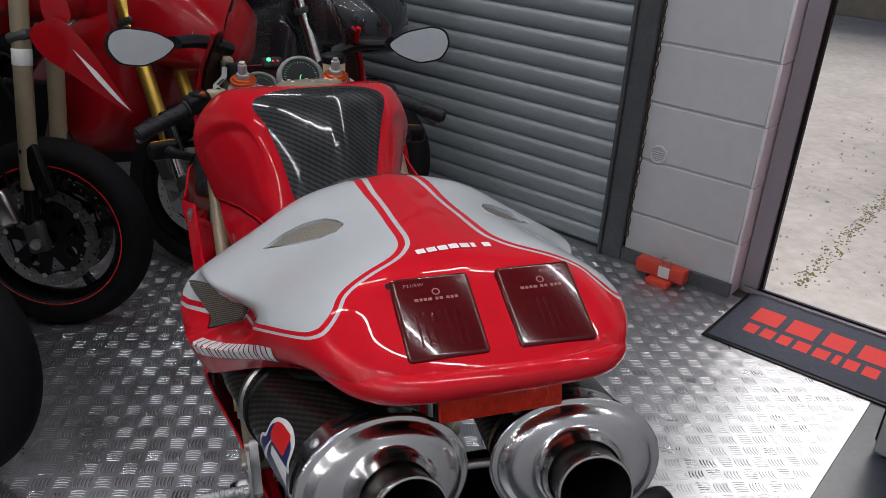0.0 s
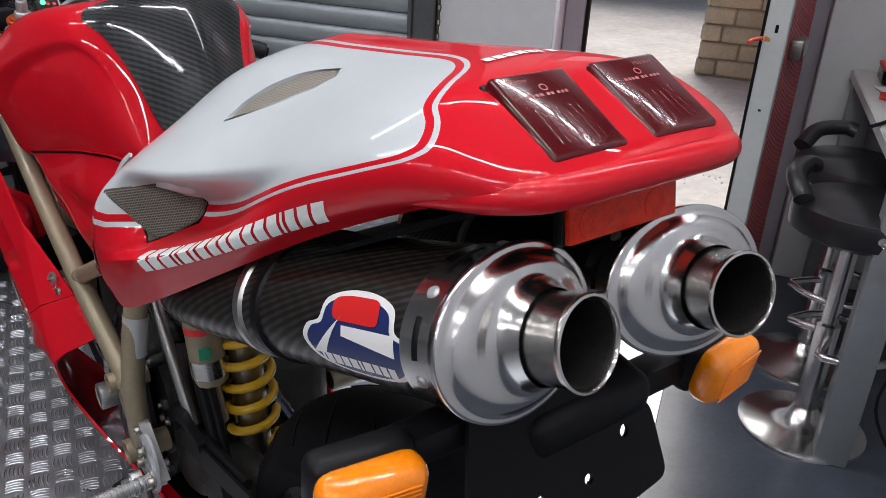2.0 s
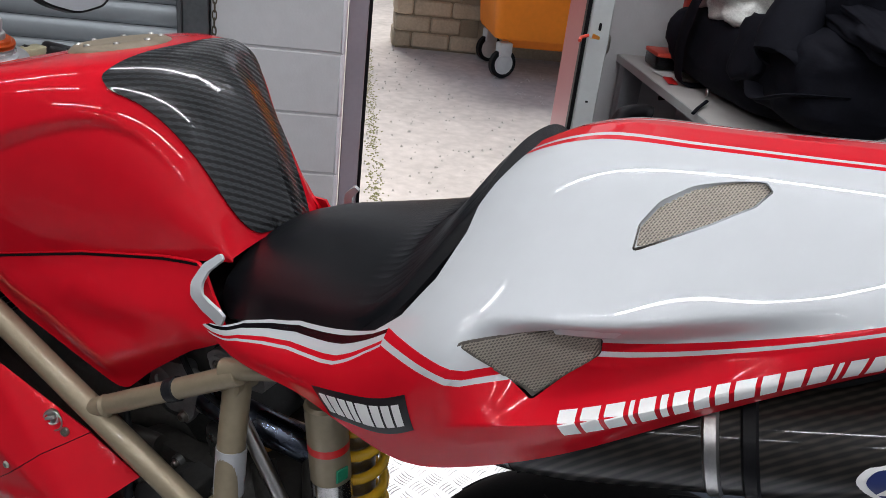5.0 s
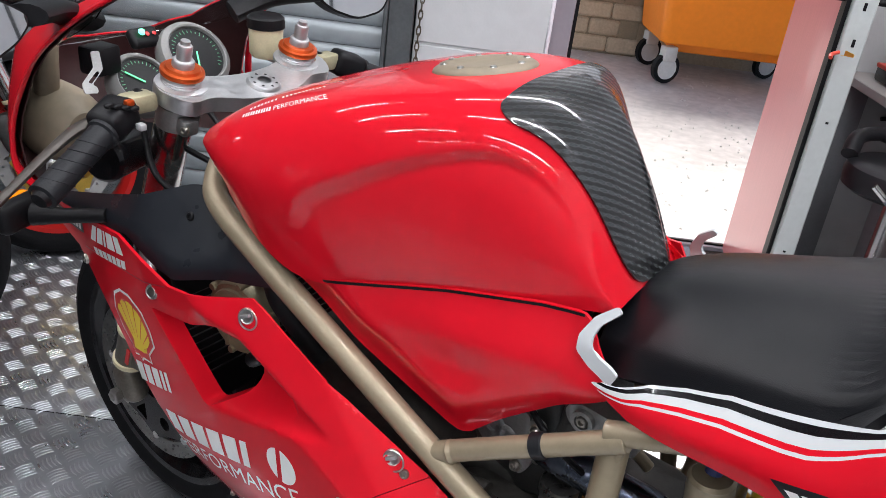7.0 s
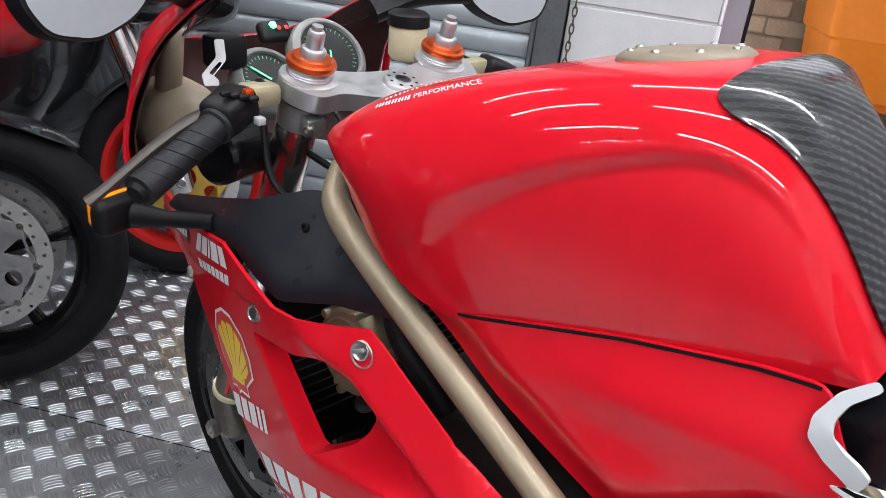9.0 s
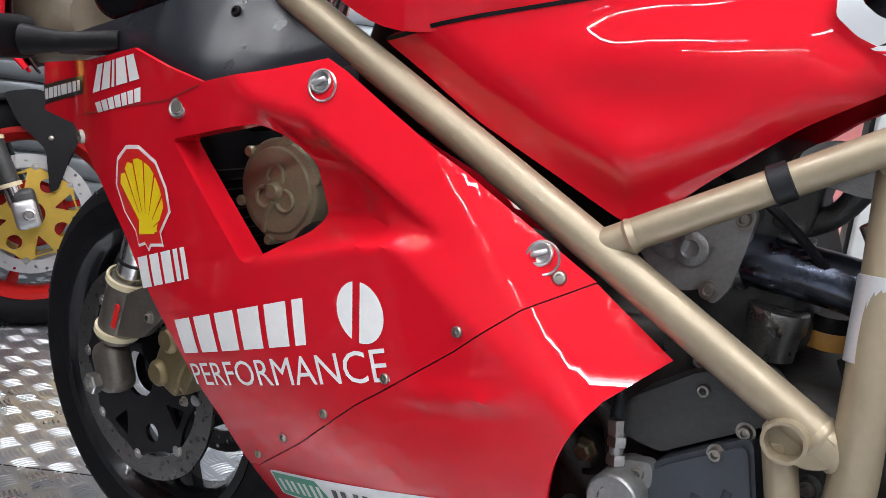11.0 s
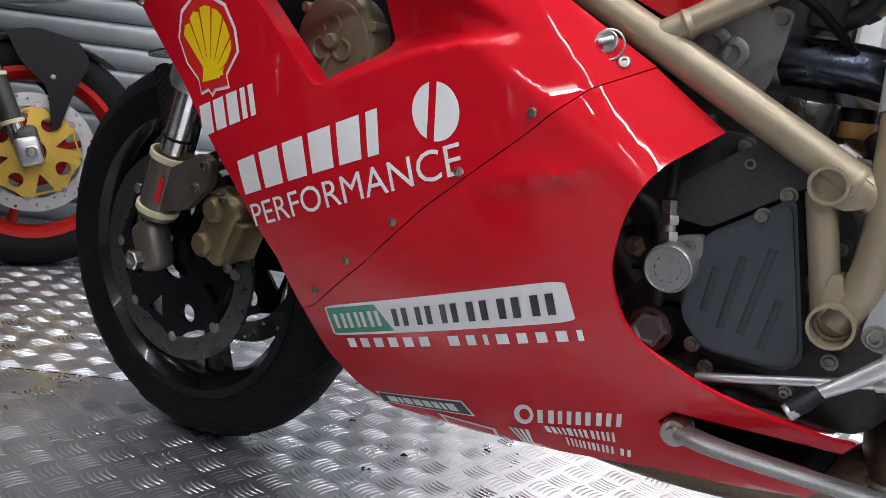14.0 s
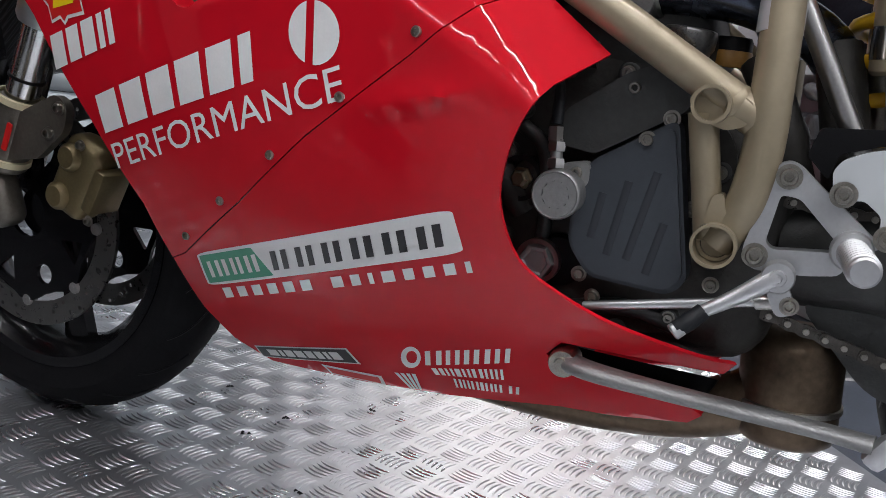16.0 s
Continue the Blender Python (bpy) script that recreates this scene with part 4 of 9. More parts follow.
# rolled lip along the rear edge
lip = [(-0.134, -0.13, 1.051), (-0.118, -0.165, 1.059), (-0.104, -0.192, 1.065), (-0.084, -0.211, 1.069), (-0.060, -0.2195, 1.0715), (-0.03, -0.2225, 1.073), (0.0, -0.2235, 1.0735)]
lip = [(x - 0.004, y, z) for x, y, z in lip + [(-x, y, z) for x, y, z in lip[::-1][1:]]]
part("tail_lip", sweep(lip, [0.002, 0.006, 0.009, 0.0105, 0.0105, 0.0105, 0.0105, 0.0105, 0.0105, 0.0105, 0.009, 0.006, 0.002], 14), RED, tail_body)

# black undertray, reflector, number-plate hanger and indicators
def tray(y, x):
    return (x, y, 1.047 - 0.58 * max(0.0, y + 0.17) * (1 - 0.3 * (y + 0.17)))
sheet("undertray", [(-0.175, -0.085), (-0.06, -0.135), (0.1, -0.185), (0.24, -0.20), (0.24, 0.20), (0.1, 0.185), (-0.06, 0.135), (-0.175, 0.085)], tray, BLACK_PLASTIC, bike, step=0.03, thick=0.004, out=(0, 0, -1))
refl = part("reflector_base", block((0.106, 0.010, 0.036), pose(0.006, -0.186, 1.0355, -8, 0, 0), 0.003), BLACK_PLASTIC, bike, "orange-red reflector under the tail")
part("reflector", block((0.101, 0.006, 0.031), pose(0.006, -0.1925, 1.0355, -8, 0, 0), 0.002), REFLECTOR, refl)
for cx in (-0.026, 0.034):
    part("reflector_boss", lathe([(0, 0.0012), (0.010, 0.0010), (0.011, 0)], pose(cx, -0.1955, 1.033, 82, 0, 0), 20), REFLECTOR, refl)
hanger = part("plate_hanger", block((0.122, 0.115, 0.038), pose(-0.004, -0.148, 0.880, 10, 0, 0), 0.014, 4), BLACK_PLASTIC, bike, "black plastic number plate hanger")
plate_pts = rounded([(-0.155, -0.075), (0.050, -0.045), (0.040, 0.02), (-0.010, 0.055), (-0.125, 0.07)], 0.012)
plate_holes = [ellipse(0.010, 0.007, 0.0045, 0.0055, 12), ellipse(-0.031, -0.016, 0.0045, 0.0045, 12), ellipse(-0.078, -0.014, 0.0045, 0.0045, 12), ellipse(-0.070, -0.036, 0.0045, 0.0045, 12)]
part("plate_carrier", plate(plate_pts, 0.004, pose(0.015, -0.205, 0.845, 72, 0, 0), holes=plate_holes), BLACK_PAINT, hanger)
for sx, iz in ((-1, 0.892), (1, 0.858)):
    stalk = part("indicator_stalk", block((0.10, 0.028, 0.026), pose(-0.012 + sx * 0.105, -0.168, iz, 0, 0, 0), 0.006), BLACK_PLASTIC, bike)
    m = pose(-0.188 if sx < 0 else 0.155, -0.180, iz, 10, 0, sx * 8)
    part("indicator_cup", block((0.072, 0.026, 0.050), m @ pose(0, 0.006, 0), 0.010, 3), BLACK_PLASTIC, stalk, "black indicator housing")
    part("indicator_lens", block((0.072, 0.03, 0.050), m @ pose(0, -0.014, 0), 0.014, 4), AMBER, stalk, "amber indicator lens")
    for k in range(9):
        part("lens_rib", block((0.052, 0.0016, 0.0012), m @ pose(0, -0.0295, -0.016 + k * 0.004), 0.0005, 1), AMBER, stalk)

# ---- silencers ----
def oval_at(r, a, h):
    """A point of the oval silencer: round near the outlet, wider than high on the sleeve."""
    w = min(1.0, max(0.0, (r - 0.033) / 0.02))
    return Vector((r * (1 + 0.075 * w) * math.cos(a), r * (1 - 0.165 * w) * math.sin(a), h))


def oval(profile, m, seg=64, closed=False):
    bm = bmesh.new()
    rings = [[bm.verts.new(m @ oval_at(r, 2 * math.pi * i / seg, h)) for i in range(seg)] for r, h in profile]
    for a, b in list(zip(rings, rings[1:])) + ([(rings[-1], rings[0])] if closed else []):
        for i in range(seg):
            bm.faces.new((a[i], a[(i + 1) % seg], b[(i + 1) % seg], b[i]))
    return bm


SOOT = material("sooty_bore", (0.03, 0.028, 0.026), rough=0.4, metal=0.6, vary=0.3, vary_scale=30)
for sx in (-1, 1):
    E0, F0 = (Vector((-0.0905, -0.203, 0.978)), Vector((-0.150, 0.180, 0.868))) if sx < 0 else (Vector((0.0696, -0.203, 0.967)), Vector((0.129, 0.180, 0.857)))
    back = (E0 - F0).normalized()
    L = (E0 - F0).length
    m = axis(F0, E0)
    can = part("silencer", oval([(0.030, -0.03), (0.050, 0.0), (0.056, 0.02), (0.0595, 0.06), (0.0595, L - 0.012), (0.058, L - 0.006)], m, 72), CARBON_PIPE, bike, "carbon-fibre sleeved silencer with polished end cap")
    part("front_collar", oval([(0.051, -0.002), (0.0525, -0.002), (0.0565, 0.018), (0.054, 0.018)], m, 56, True), BRUSHED, can)
    cap = part("end_cap", oval([(r, L + h) for r, h in ((0.0598, -0.034), (0.0612, -0.0335), (0.0620, -0.008), (0.0625, -0.004), (0.0650, -0.002), (0.0662, 0.0), (0.0664, 0.002), (0.0655, 0.0036), (0.0632, 0.0040), (0.0615, 0.0042), (0.0595, 0.0050), (0.0570, 0.0078), (0.0535, 0.0108), (0.0490, 0.0128), (0.0445, 0.0138), (0.0405, 0.0144), (0.0370, 0.0156), (0.0340, 0.0184), (0.0318, 0.0228), (0.0300, 0.0300))], m, 72), CHROME, can, "polished spun end cap", 60)
    pipe = part("outlet", lathe([(r * 0.97, L + h) for r, h in ((0.0292, 0.018), (0.0290, 0.052), (0.0300, 0.0535), (0.0306, 0.0555), (0.0300, 0.0575), (0.0284, 0.0580), (0.0272, 0.0560), (0.0270, 0.050))], m, 56), BRUSHED, can, "brushed steel outlet pipe")
    part("outlet_bore", lathe([(0.0262, L + 0.0545), (0.0255, L + 0.052), (0.0250, L - 0.09), (0, L - 0.09)], m, 40), SOOT, pipe)
    for k in range(6):
        a = radians(k * 60 + 12)
        p = m @ oval_at(0.0614, a, L - 0.018)
        part("rivet", lathe([(0, 0.0022), (0.0032, 0.0018), (0.0048, 0)], axis(p, m @ Vector((math.cos(a), math.sin(a), L - 0.018))), 12), ALLOY, cap)
        slot = [m @ oval_at(0.0617, b, L - 0.018) for b in np.linspace(a + radians(16), a + radians(44), 9)]
        part("slot", sweep(slot, 0.0028, 8, smooth=False, flat=0.3), BLACK_PAINT, cap)
    for h in (0.172, 0.198):
        part("clamp_band", oval([(0.0596, h - 0.006), (0.0622, h - 0.004), (0.0622, h + 0.004), (0.0596, h + 0.006)], m, 64), BLACK_PAINT if h > 0.18 else STEEL, can)
    # maker's badge wrapped round the sleeve
    def wrap(u, v, m=m, sx=sx):
        a = math.pi / 2 if sx < 0 else -math.pi / 2
        ang = BADGE_A + u / 0.0592 * sx
        return tuple(m @ oval_at(0.0597, ang, L - 0.088 + v))
    rel = m.inverted().to_3x3() @ Vector((sx, 0, 0.1))
    BADGE_A = math.atan2(rel.y, rel.x)
    if sx < 0:
        lobes = smooth_loop([(-0.028, -0.030), (-0.034, 0.0), (-0.028, 0.030), (-0.010, 0.044), (0.004, 0.040), (0.010, 0.030), (0.026, 0.026), (0.034, 0.010), (0.034, -0.010), (0.026, -0.026), (0.010, -0.030), (0.004, -0.040), (-0.010, -0.044)], 5)
        # u runs up the sleeve, v along it
        def wrap_up(a, b):
            return wrap(a, -b * 1.35 + 0.008)
        outw = lambda u, v: m.to_3x3() @ Vector((math.cos(BADGE_A), math.sin(BADGE_A), 0))
        decal("badge_border", [lobes], wrap_up, DECAL, can, 0.0006, step=0.006, out=outw)
        decal("badge_ground", [[(a * 0.88 - 0.001, b * 0.9) for a, b in lobes]], wrap_up, DECAL_BLUE, can, 0.0010, step=0.006, out=outw)
        decal("badge_red", [rounded([(0.011, -0.018), (0.011, 0.018), (0.027, 0.020), (0.030, 0.008), (0.030, -0.016)], 0.006)], wrap_up, DECAL_RED, can, 0.0014, step=0.006, out=outw)
        decal("badge_stroke", [[(0.008, -0.030), (0.008, 0.010), (0.0, 0.010), (-0.008, -0.030)], [(0.016, 0.010), (0.009, 0.014), (-0.018, 0.026), (-0.018, 0.036)]], wrap_up, DECAL, can, 0.0014, step=0.006, out=outw)
        decal("badge_word", bars([0.9, 0.8, 0.8, 1.1, 0.35, 1, 0.9, 1, 0.9, 0.35], quad_map((-0.026, -0.028), (-0.026, 0.030), (-0.017, 0.030), (-0.017, -0.028)), gap=0.18), wrap_up, DECAL, can, 0.0014, step=0.006, out=outw)
part("silencer_link", rod((-0.04, -0.19, 0.972), (0.018, -0.19, 0.968), 0.004), STEEL, bike)

# ---- tank ----
TANK_Y = [0.535, 0.555, 0.58, 0.61, 0.65, 0.70, 0.80, 0.88, 0.95, 1.02, 1.06]
TANK_X = [[0, .048, .08, .094, .094], [0, .052, .088, .104, .104], [0, .055, .095, .118, .12], [0, .06, .105, .13, .128], [0, .068, .12, .148, .14], [0, .08, .138, .168, .15], [0, .105, .17, .207, .18], [0, .11, .178, .226, .2], [0, .11, .178, .222, .205], [0, .11, .175, .205, .19], [0, .10, .16, .18, .17]]
TANK_Z = [[.872, .871, .868, .866, .862], [.918, .914, .903, .886, .862], [.968, .962, .942, .910, .862], [1.02, 1.014, .988, .932, .858], [1.052, 1.048, 1.016, .948, .848], [1.055, 1.053, 1.03, .95, .838], [1.034, 1.034, 1.022, .935, .815], [1.014, 1.014, 1.002, .92, .80], [.99, .99, .977, .918, .835], [.966, .964, .95, .915, .88], [.945, .94, .925, .908, .89]]
tank_x, tank_z = table(TANK_Y, TANK_X), table(TANK_Y, TANK_Z)


def tank(y, s):
    k = abs(s)
    x, z = tank_x(y, k), tank_z(y, k)
    # hollow for the knee, under a soft ridge
    crest = float(np.interp(y, [0.56, 0.594, 0.632, 0.673, 0.711, 0.75, 0.794, 0.841, 0.866, 0.90], [0.62, 0.54, 0.54, 0.56, 0.60, 0.635, 0.675, 0.73, 0.80, 0.98]))
    h = 0.011 * ramp(k - crest, 0.0, 0.06) * ramp(0.96 - k, 0, 0.22) * ramp(y, 0.57, 0.70)
    if s > 0:
        return (-(x - h), y, z)
    # the far shoulder falls away more roundly at the rear
    return ((x - h) * (0.85 - 0.05 * ramp(0.70 - y, 0, 0.08)), y, z - 0.034 * ramp(k, 0.04, 0.36) * ramp(1.0 - k, 0.0, 0.4) * ramp(0.68 - y, 0, 0.06))


tank_half = [(1.06, 0.0), (1.06, 0.9), (1.05, 1.0), (0.9, 1.0), (0.7, 1.0), (0.545, 1.0), (0.535, 0.95), (0.535, 0.0)]
tank_outline = tank_half + [(y, -s) for y, s in tank_half[::-1][1:-1]]
pad_half = [(0.69, 0.0), (0.69, 0.36), (0.688, 0.41), (0.672, 0.452), (0.645, 0.440), (0.612, 0.425), (0.585, 0.404), (0.560, 0.385), (0.545, 0.33), (0.538, 0.24), (0.536, 0.1), (0.536, 0.0)]
pad_loop = smooth_loop(pad_half[1:-1], 3, False)
pad_loop = [(0.69, 0.0)] + pad_loop + [(0.536, 0.0)]
pad_loop = pad_loop + [(y, -s) for y, s in pad_loop[::-1][1:-1]]
up_out = lambda y, s: Vector((-math.copysign(min(1, abs(s) * 1.5), s), -0.4 if y < 0.6 else 0, 0.9))
fuel_tank = sheet("fuel_tank", tank_outline, tank, RED, bike, step=0.014, thick=0.004, out=up_out, label="glossy red fuel tank with carbon rear pad", sharp=60)
sheet("carbon_pad", pad_loop, tank, CARBON, fuel_tank, step=0.012, thick=0.002, out=up_out, lift=0.0035, label="carbon-fibre twill tank pad")
cap_m = axis((-0.012, 0.778, 1.0385), (-0.012, 0.794, 1.12))
filler = part("filler_cap", lathe([(0, 0.006), (0.030, 0.006), (0.040, 0.008), (0.052, 0.007), (0.058, 0.003), (0.060, 0.0), (0.060, -0.006)], cap_m, 48), TAN, fuel_tank, "flat metal filler cap")
for k in range(8):
    a = k * math.pi / 4
    part("cap_screw", lathe([(0, 0.0095), (0.003, 0.0092), (0.004, 0.007)], cap_m @ Matrix.Translation((0.047 * math.cos(a), 0.047 * math.sin(a), 0)), 12), STEEL, filler)
decal("tank_word_high", bars([1.1, 1, 0.8, 1, 0, 1, 0.35, 1, 0.8, 0.7, 0.7, 0.35], quad_map((0.985, 0.478), (0.912, 0.300), (0.923, 0.275), (0.990, 0.458)), gap=0.35, slant=0.1, cut=0.30), tank, DECAL, fuel_tank, 0.0009, out=up_out)
maker = quad_map((0.985, 0.530), (0.868, 0.455), (0.880, 0.415), (0.990, 0.505))
decal("tank_word_maker", bars([1, 1, 1, 1, 0.9, 0.4], lambda u, v: maker(u * 0.36, v), gap=0.2, slant=0.15, cut=0.3), tank, DECAL, fuel_tank, 0.0009, out=up_out)
lettering("tank_word_performance", "PERFORMANCE", lambda u, v: maker(0.40 + 0.60 * u, v), tank, DECAL, fuel_tank, 0.0009, out=up_out)

# side panel under the tank
PANEL = [(0.900, 0.798), (0.80, 0.8235), (0.70, 0.847), (0.60, 0.865), (0.552, 0.869), (0.535, 0.840), (0.522, 0.825), (0.505, 0.795), (0.56, 0.762), (0.62, 0.712), (0.655, 0.676), (0.668, 0.674), (0.685, 0.682), (0.80, 0.738)]
def panel_fn(y, z):
    w = float(np.interp(y, [0.5, 0.56, 0.68, 0.80, 0.90], [0.142, 0.146, 0.176, 0.196, 0.205]))
    top = float(np.interp(y, [0.50, 0.56, 0.60, 0.70, 0.80, 0.90], [0.83, 0.872, 0.868, 0.850, 0.826, 0.80]))
    wt = float(np.interp(y, [0.5, 0.56, 0.60, 0.65, 0.70, 0.80, 0.90], [0.130, 0.124, 0.132, 0.145, 0.155, 0.184, 0.206]))
    w += (wt - w) * ramp(z - top, -0.07, -0.004)
    edge = ramp(z - (0.674 + abs(y - 0.668) * 0.5), 0, 0.06)
    dish = 0.012 * math.exp(-((y - 0.70) / 0.08) ** 2 - ((z - 0.77) / 0.03) ** 2)
    return (-(w - 0.022 * (1 - edge) - dish), y, z)
side_panel = sheet("side_panel", rounded(PANEL, 0.012, 3), panel_fn, RED, bike, step=0.011, thick=0.004, label="glossy red side panel below the tank")
sheet("far_side_panel", PANEL, lambda y, z: (-panel_fn(y, z)[0] * 0.78, y, z), RED, bike, step=0.03, thick=0.004, out=(1, 0, 0))

# black film paints the shaded gap between tank and panel
decal("panel_seal", [strip_line([(0.893, 0.7975), (0.85, 0.8085), (0.80, 0.8212), (0.75, 0.833), (0.70, 0.8445), (0.65, 0.8545), (0.60, 0.8625), (0.556, 0.8665)], 0.0034)], panel_fn, BLACK_PAINT, side_panel, 0.0012)

# seat
SEAT_Y = [0.245, 0.262, 0.285, 0.31, 0.36, 0.42, 0.48, 0.525, 0.548]
SEAT_W = [.118, .135, .160, .178, .164, .147, .134, .120, .10]
SEAT_C = [1.060, 1.036, .995, .960, .943, .926, .908, .888, .868]
SEAT_E = [1.015, .985, .938, .903, .882, .862, .842, .822, .830]
def seat_fn(y, s):
    w, c, e = (float(np.interp(y, SEAT_Y, v)) for v in (SEAT_W, SEAT_C, SEAT_E))
    k = abs(s)
    return (-s * w, y, c + (e - c) * k ** 2.4 - 0.012 * ramp(k, 0.9, 1.0))
sheet("seat", [(0.245, -1), (0.245, 1), (0.31, 1), (0.42, 1), (0.548, 1), (0.548, -1), (0.42, -1), (0.31, -1)], lambda y, s: seat_fn(y, s), SUEDE, bike, step=0.03, thick=0.012, out=(0, 0, 1), label="thin black foam race seat")

for sx in (-1, 1):
    band_loop = [(0.526, 0.889), (0.544, 0.873), (0.553, 0.853), (0.551, 0.837), (0.536, 0.825), (0.522, 0.819), (0.511, 0.813), (0.505, 0.828), (0.514, 0.834), (0.527, 0.839), (0.537, 0.847), (0.539, 0.855), (0.535, 0.868), (0.520, 0.884)]
    sheet("seat_trim", rounded(band_loop, 0.003, 2), lambda y, z, sx=sx: (sx * (0.142 - 0.45 * max(0.0, z - 0.845)), y, z), WHITE, bike, step=0.01, thick=0.004, out=(sx, 0, 0.2), label="white band round the seat's front corner")

# ---- frame ----
def tube(name, a, b, r, parent=bike, mat=None, seg=24):
    return part(name, rod(a, b, r, seg=seg, cap=0.001), mat or GOLD_PAINT, parent)


for sx in (-1, 1):
    frame_main = part("frame_tube", sweep([(sx * 0.15, 1.058, 0.885), (sx * 0.176, 1.045, 0.862), (sx * 0.192, 1.018, 0.840), (sx * 0.193, 0.93, 0.792), (sx * 0.187, 0.70, 0.672), (sx * 0.174, 0.486, 0.553)], 0.0152, 24), GOLD_PAINT, bike, "bronze painted steel frame tube")
    part("weld_bead", lathe([(0.0120, 0), (0.0138, 0.003), (0.0120, 0.008)], axis((sx * 0.184, 0.655, 0.671), (sx * 0.170, 0.60, 0.703)), 24), GOLD_PAINT, frame_main)
    tube("frame_tube", (sx * 0.186, 0.672, 0.662), (sx * 0.150, 0.478, 0.772), 0.0122)
    tube("frame_tube", (sx * 0.150, 0.50, 0.77), (sx * 0.128, 0.30, 0.84), 0.0122)
    upright = part("frame_tube", sweep([(sx * 0.135, 0.494, 0.752), (sx * 0.16, 0.486, 0.66), (sx * 0.174, 0.481, 0.58), (sx * 0.176, 0.479, 0.53), (sx * 0.174, 0.484, 0.485), (sx * 0.170, 0.500, 0.452)], 0.0158, 24), GOLD_PAINT, bike, "bronze painted upright frame tube")
    part("tube_sticker", lathe([(0.0162, 0), (0.0172, 0.0005), (0.0172, 0.0575), (0.0162, 0.058)], axis((sx * 0.1555, 0.4872, 0.675), (sx * 0.1692, 0.4835, 0.600)), 28), STICKER, upright)
    tube("frame_tube", (sx * 0.178, 0.528, 0.555), (sx * 0.170, 0.507, 0.455), 0.0118)
    for (y, z, r, x0, x1) in ((0.521, 0.561, 0.0150, 0.145, 0.200), (0.500, 0.453, 0.0180, 0.135, 0.196)):
        boss = part("frame_boss", ring_pipe((sx * x0, y, z), (sx * x1, y, z), r, r - 0.0026), GOLD_PAINT, bike, "open-ended bronze frame lug")
        part("bore", lathe([(0, 0), (r - 0.003, 0), (r - 0.003, 0.004), (r - 0.006, 0.004), (r - 0.0065, -0.004), (0, -0.004)], axis((sx * (x1 - 0.022), y, z), (sx * x1, y, z)), 20), GOLD_PAINT, boss)
        part("inner_bolt", lathe([(0, 0.0025), (0.004, 0.0025), (0.005, 0.002), (0.0055, 0.0)], axis((sx * (x1 - 0.0255), y - 0.002, z), (sx * x1, y - 0.002, z)), 12), BOLT, boss)
    part("weld_gusset", block((0.02, 0.03, 0.03), pose(sx * 0.172, 0.492, 0.474, 20, 0, 0), 0.008, 3), GOLD_PAINT, bike)
    part("weld_gusset", plate(rounded([(0.528, 0.548), (0.540, 0.562), (0.530, 0.578), (0.512, 0.574), (0.490, 0.566), (0.492, 0.548), (0.508, 0.542)], 0.006, 3), 0.020, side(sx * 0.178), bevel=0.004), GOLD_PAINT, bike, "webbed weld at the frame lug")
    part("weld_gusset", plate(rounded([(0.512, 0.468), (0.508, 0.492), (0.500, 0.494), (0.496, 0.478), (0.486, 0.486), (0.480, 0.480), (0.488, 0.462)], 0.005, 3), 0.020, side(sx * 0.176), bevel=0.004), GOLD_PAINT, bike)
    part("frame_end", ring_pipe((sx * 0.150, 0.494, 0.752), (sx * 0.118, 0.494, 0.748), 0.0150, 0.010), GOLD_PAINT, bike)
    part("weld_bead", lathe([(0.0148, -0.003), (0.0162, 0.0), (0.0165, 0.003), (0.0150, 0.006)], axis((sx * 0.1755, 0.507, 0.564), (sx * 0.174, 0.486, 0.553)), 24), GOLD_PAINT, frame_main)
    part("tube_strap", lathe([(0.0124, 0), (0.0142, 0.001), (0.0142, 0.014), (0.0124, 0.015)], axis((sx * 0.1664, 0.566, 0.7222), (sx * 0.150, 0.478, 0.772)), 20), SOFT_RUBBER, bike)
    tube("seat_stay", (sx * 0.128, 0.506, 0.705), (sx * 0.122, 0.405, 0.53), 0.0085, mat=STEEL)

# ---- front wheel and fork ----
AX = Vector((0, 1.405, 0.299))


def tyre_mesh(radius, width, rim_r, seg=72):
    prof = []
    for a in np.linspace(-1, 1, 17):
        x = a * width / 2
        r = radius - (width * 0.42) * (1 - math.sqrt(max(0, 1 - (a * 0.985) ** 2)))
        prof.append((r, x))
    prof = [(rim_r, -width * 0.40), (rim_r + 0.02, -width * 0.47)] + prof + [(rim_r + 0.02, width * 0.47), (rim_r, width * 0.40)]
    return prof


XAX = Matrix(((0, 0, 1, 0), (1, 0, 0, 0), (0, 1, 0, 0), (0, 0, 0, 1)))  # local z along x


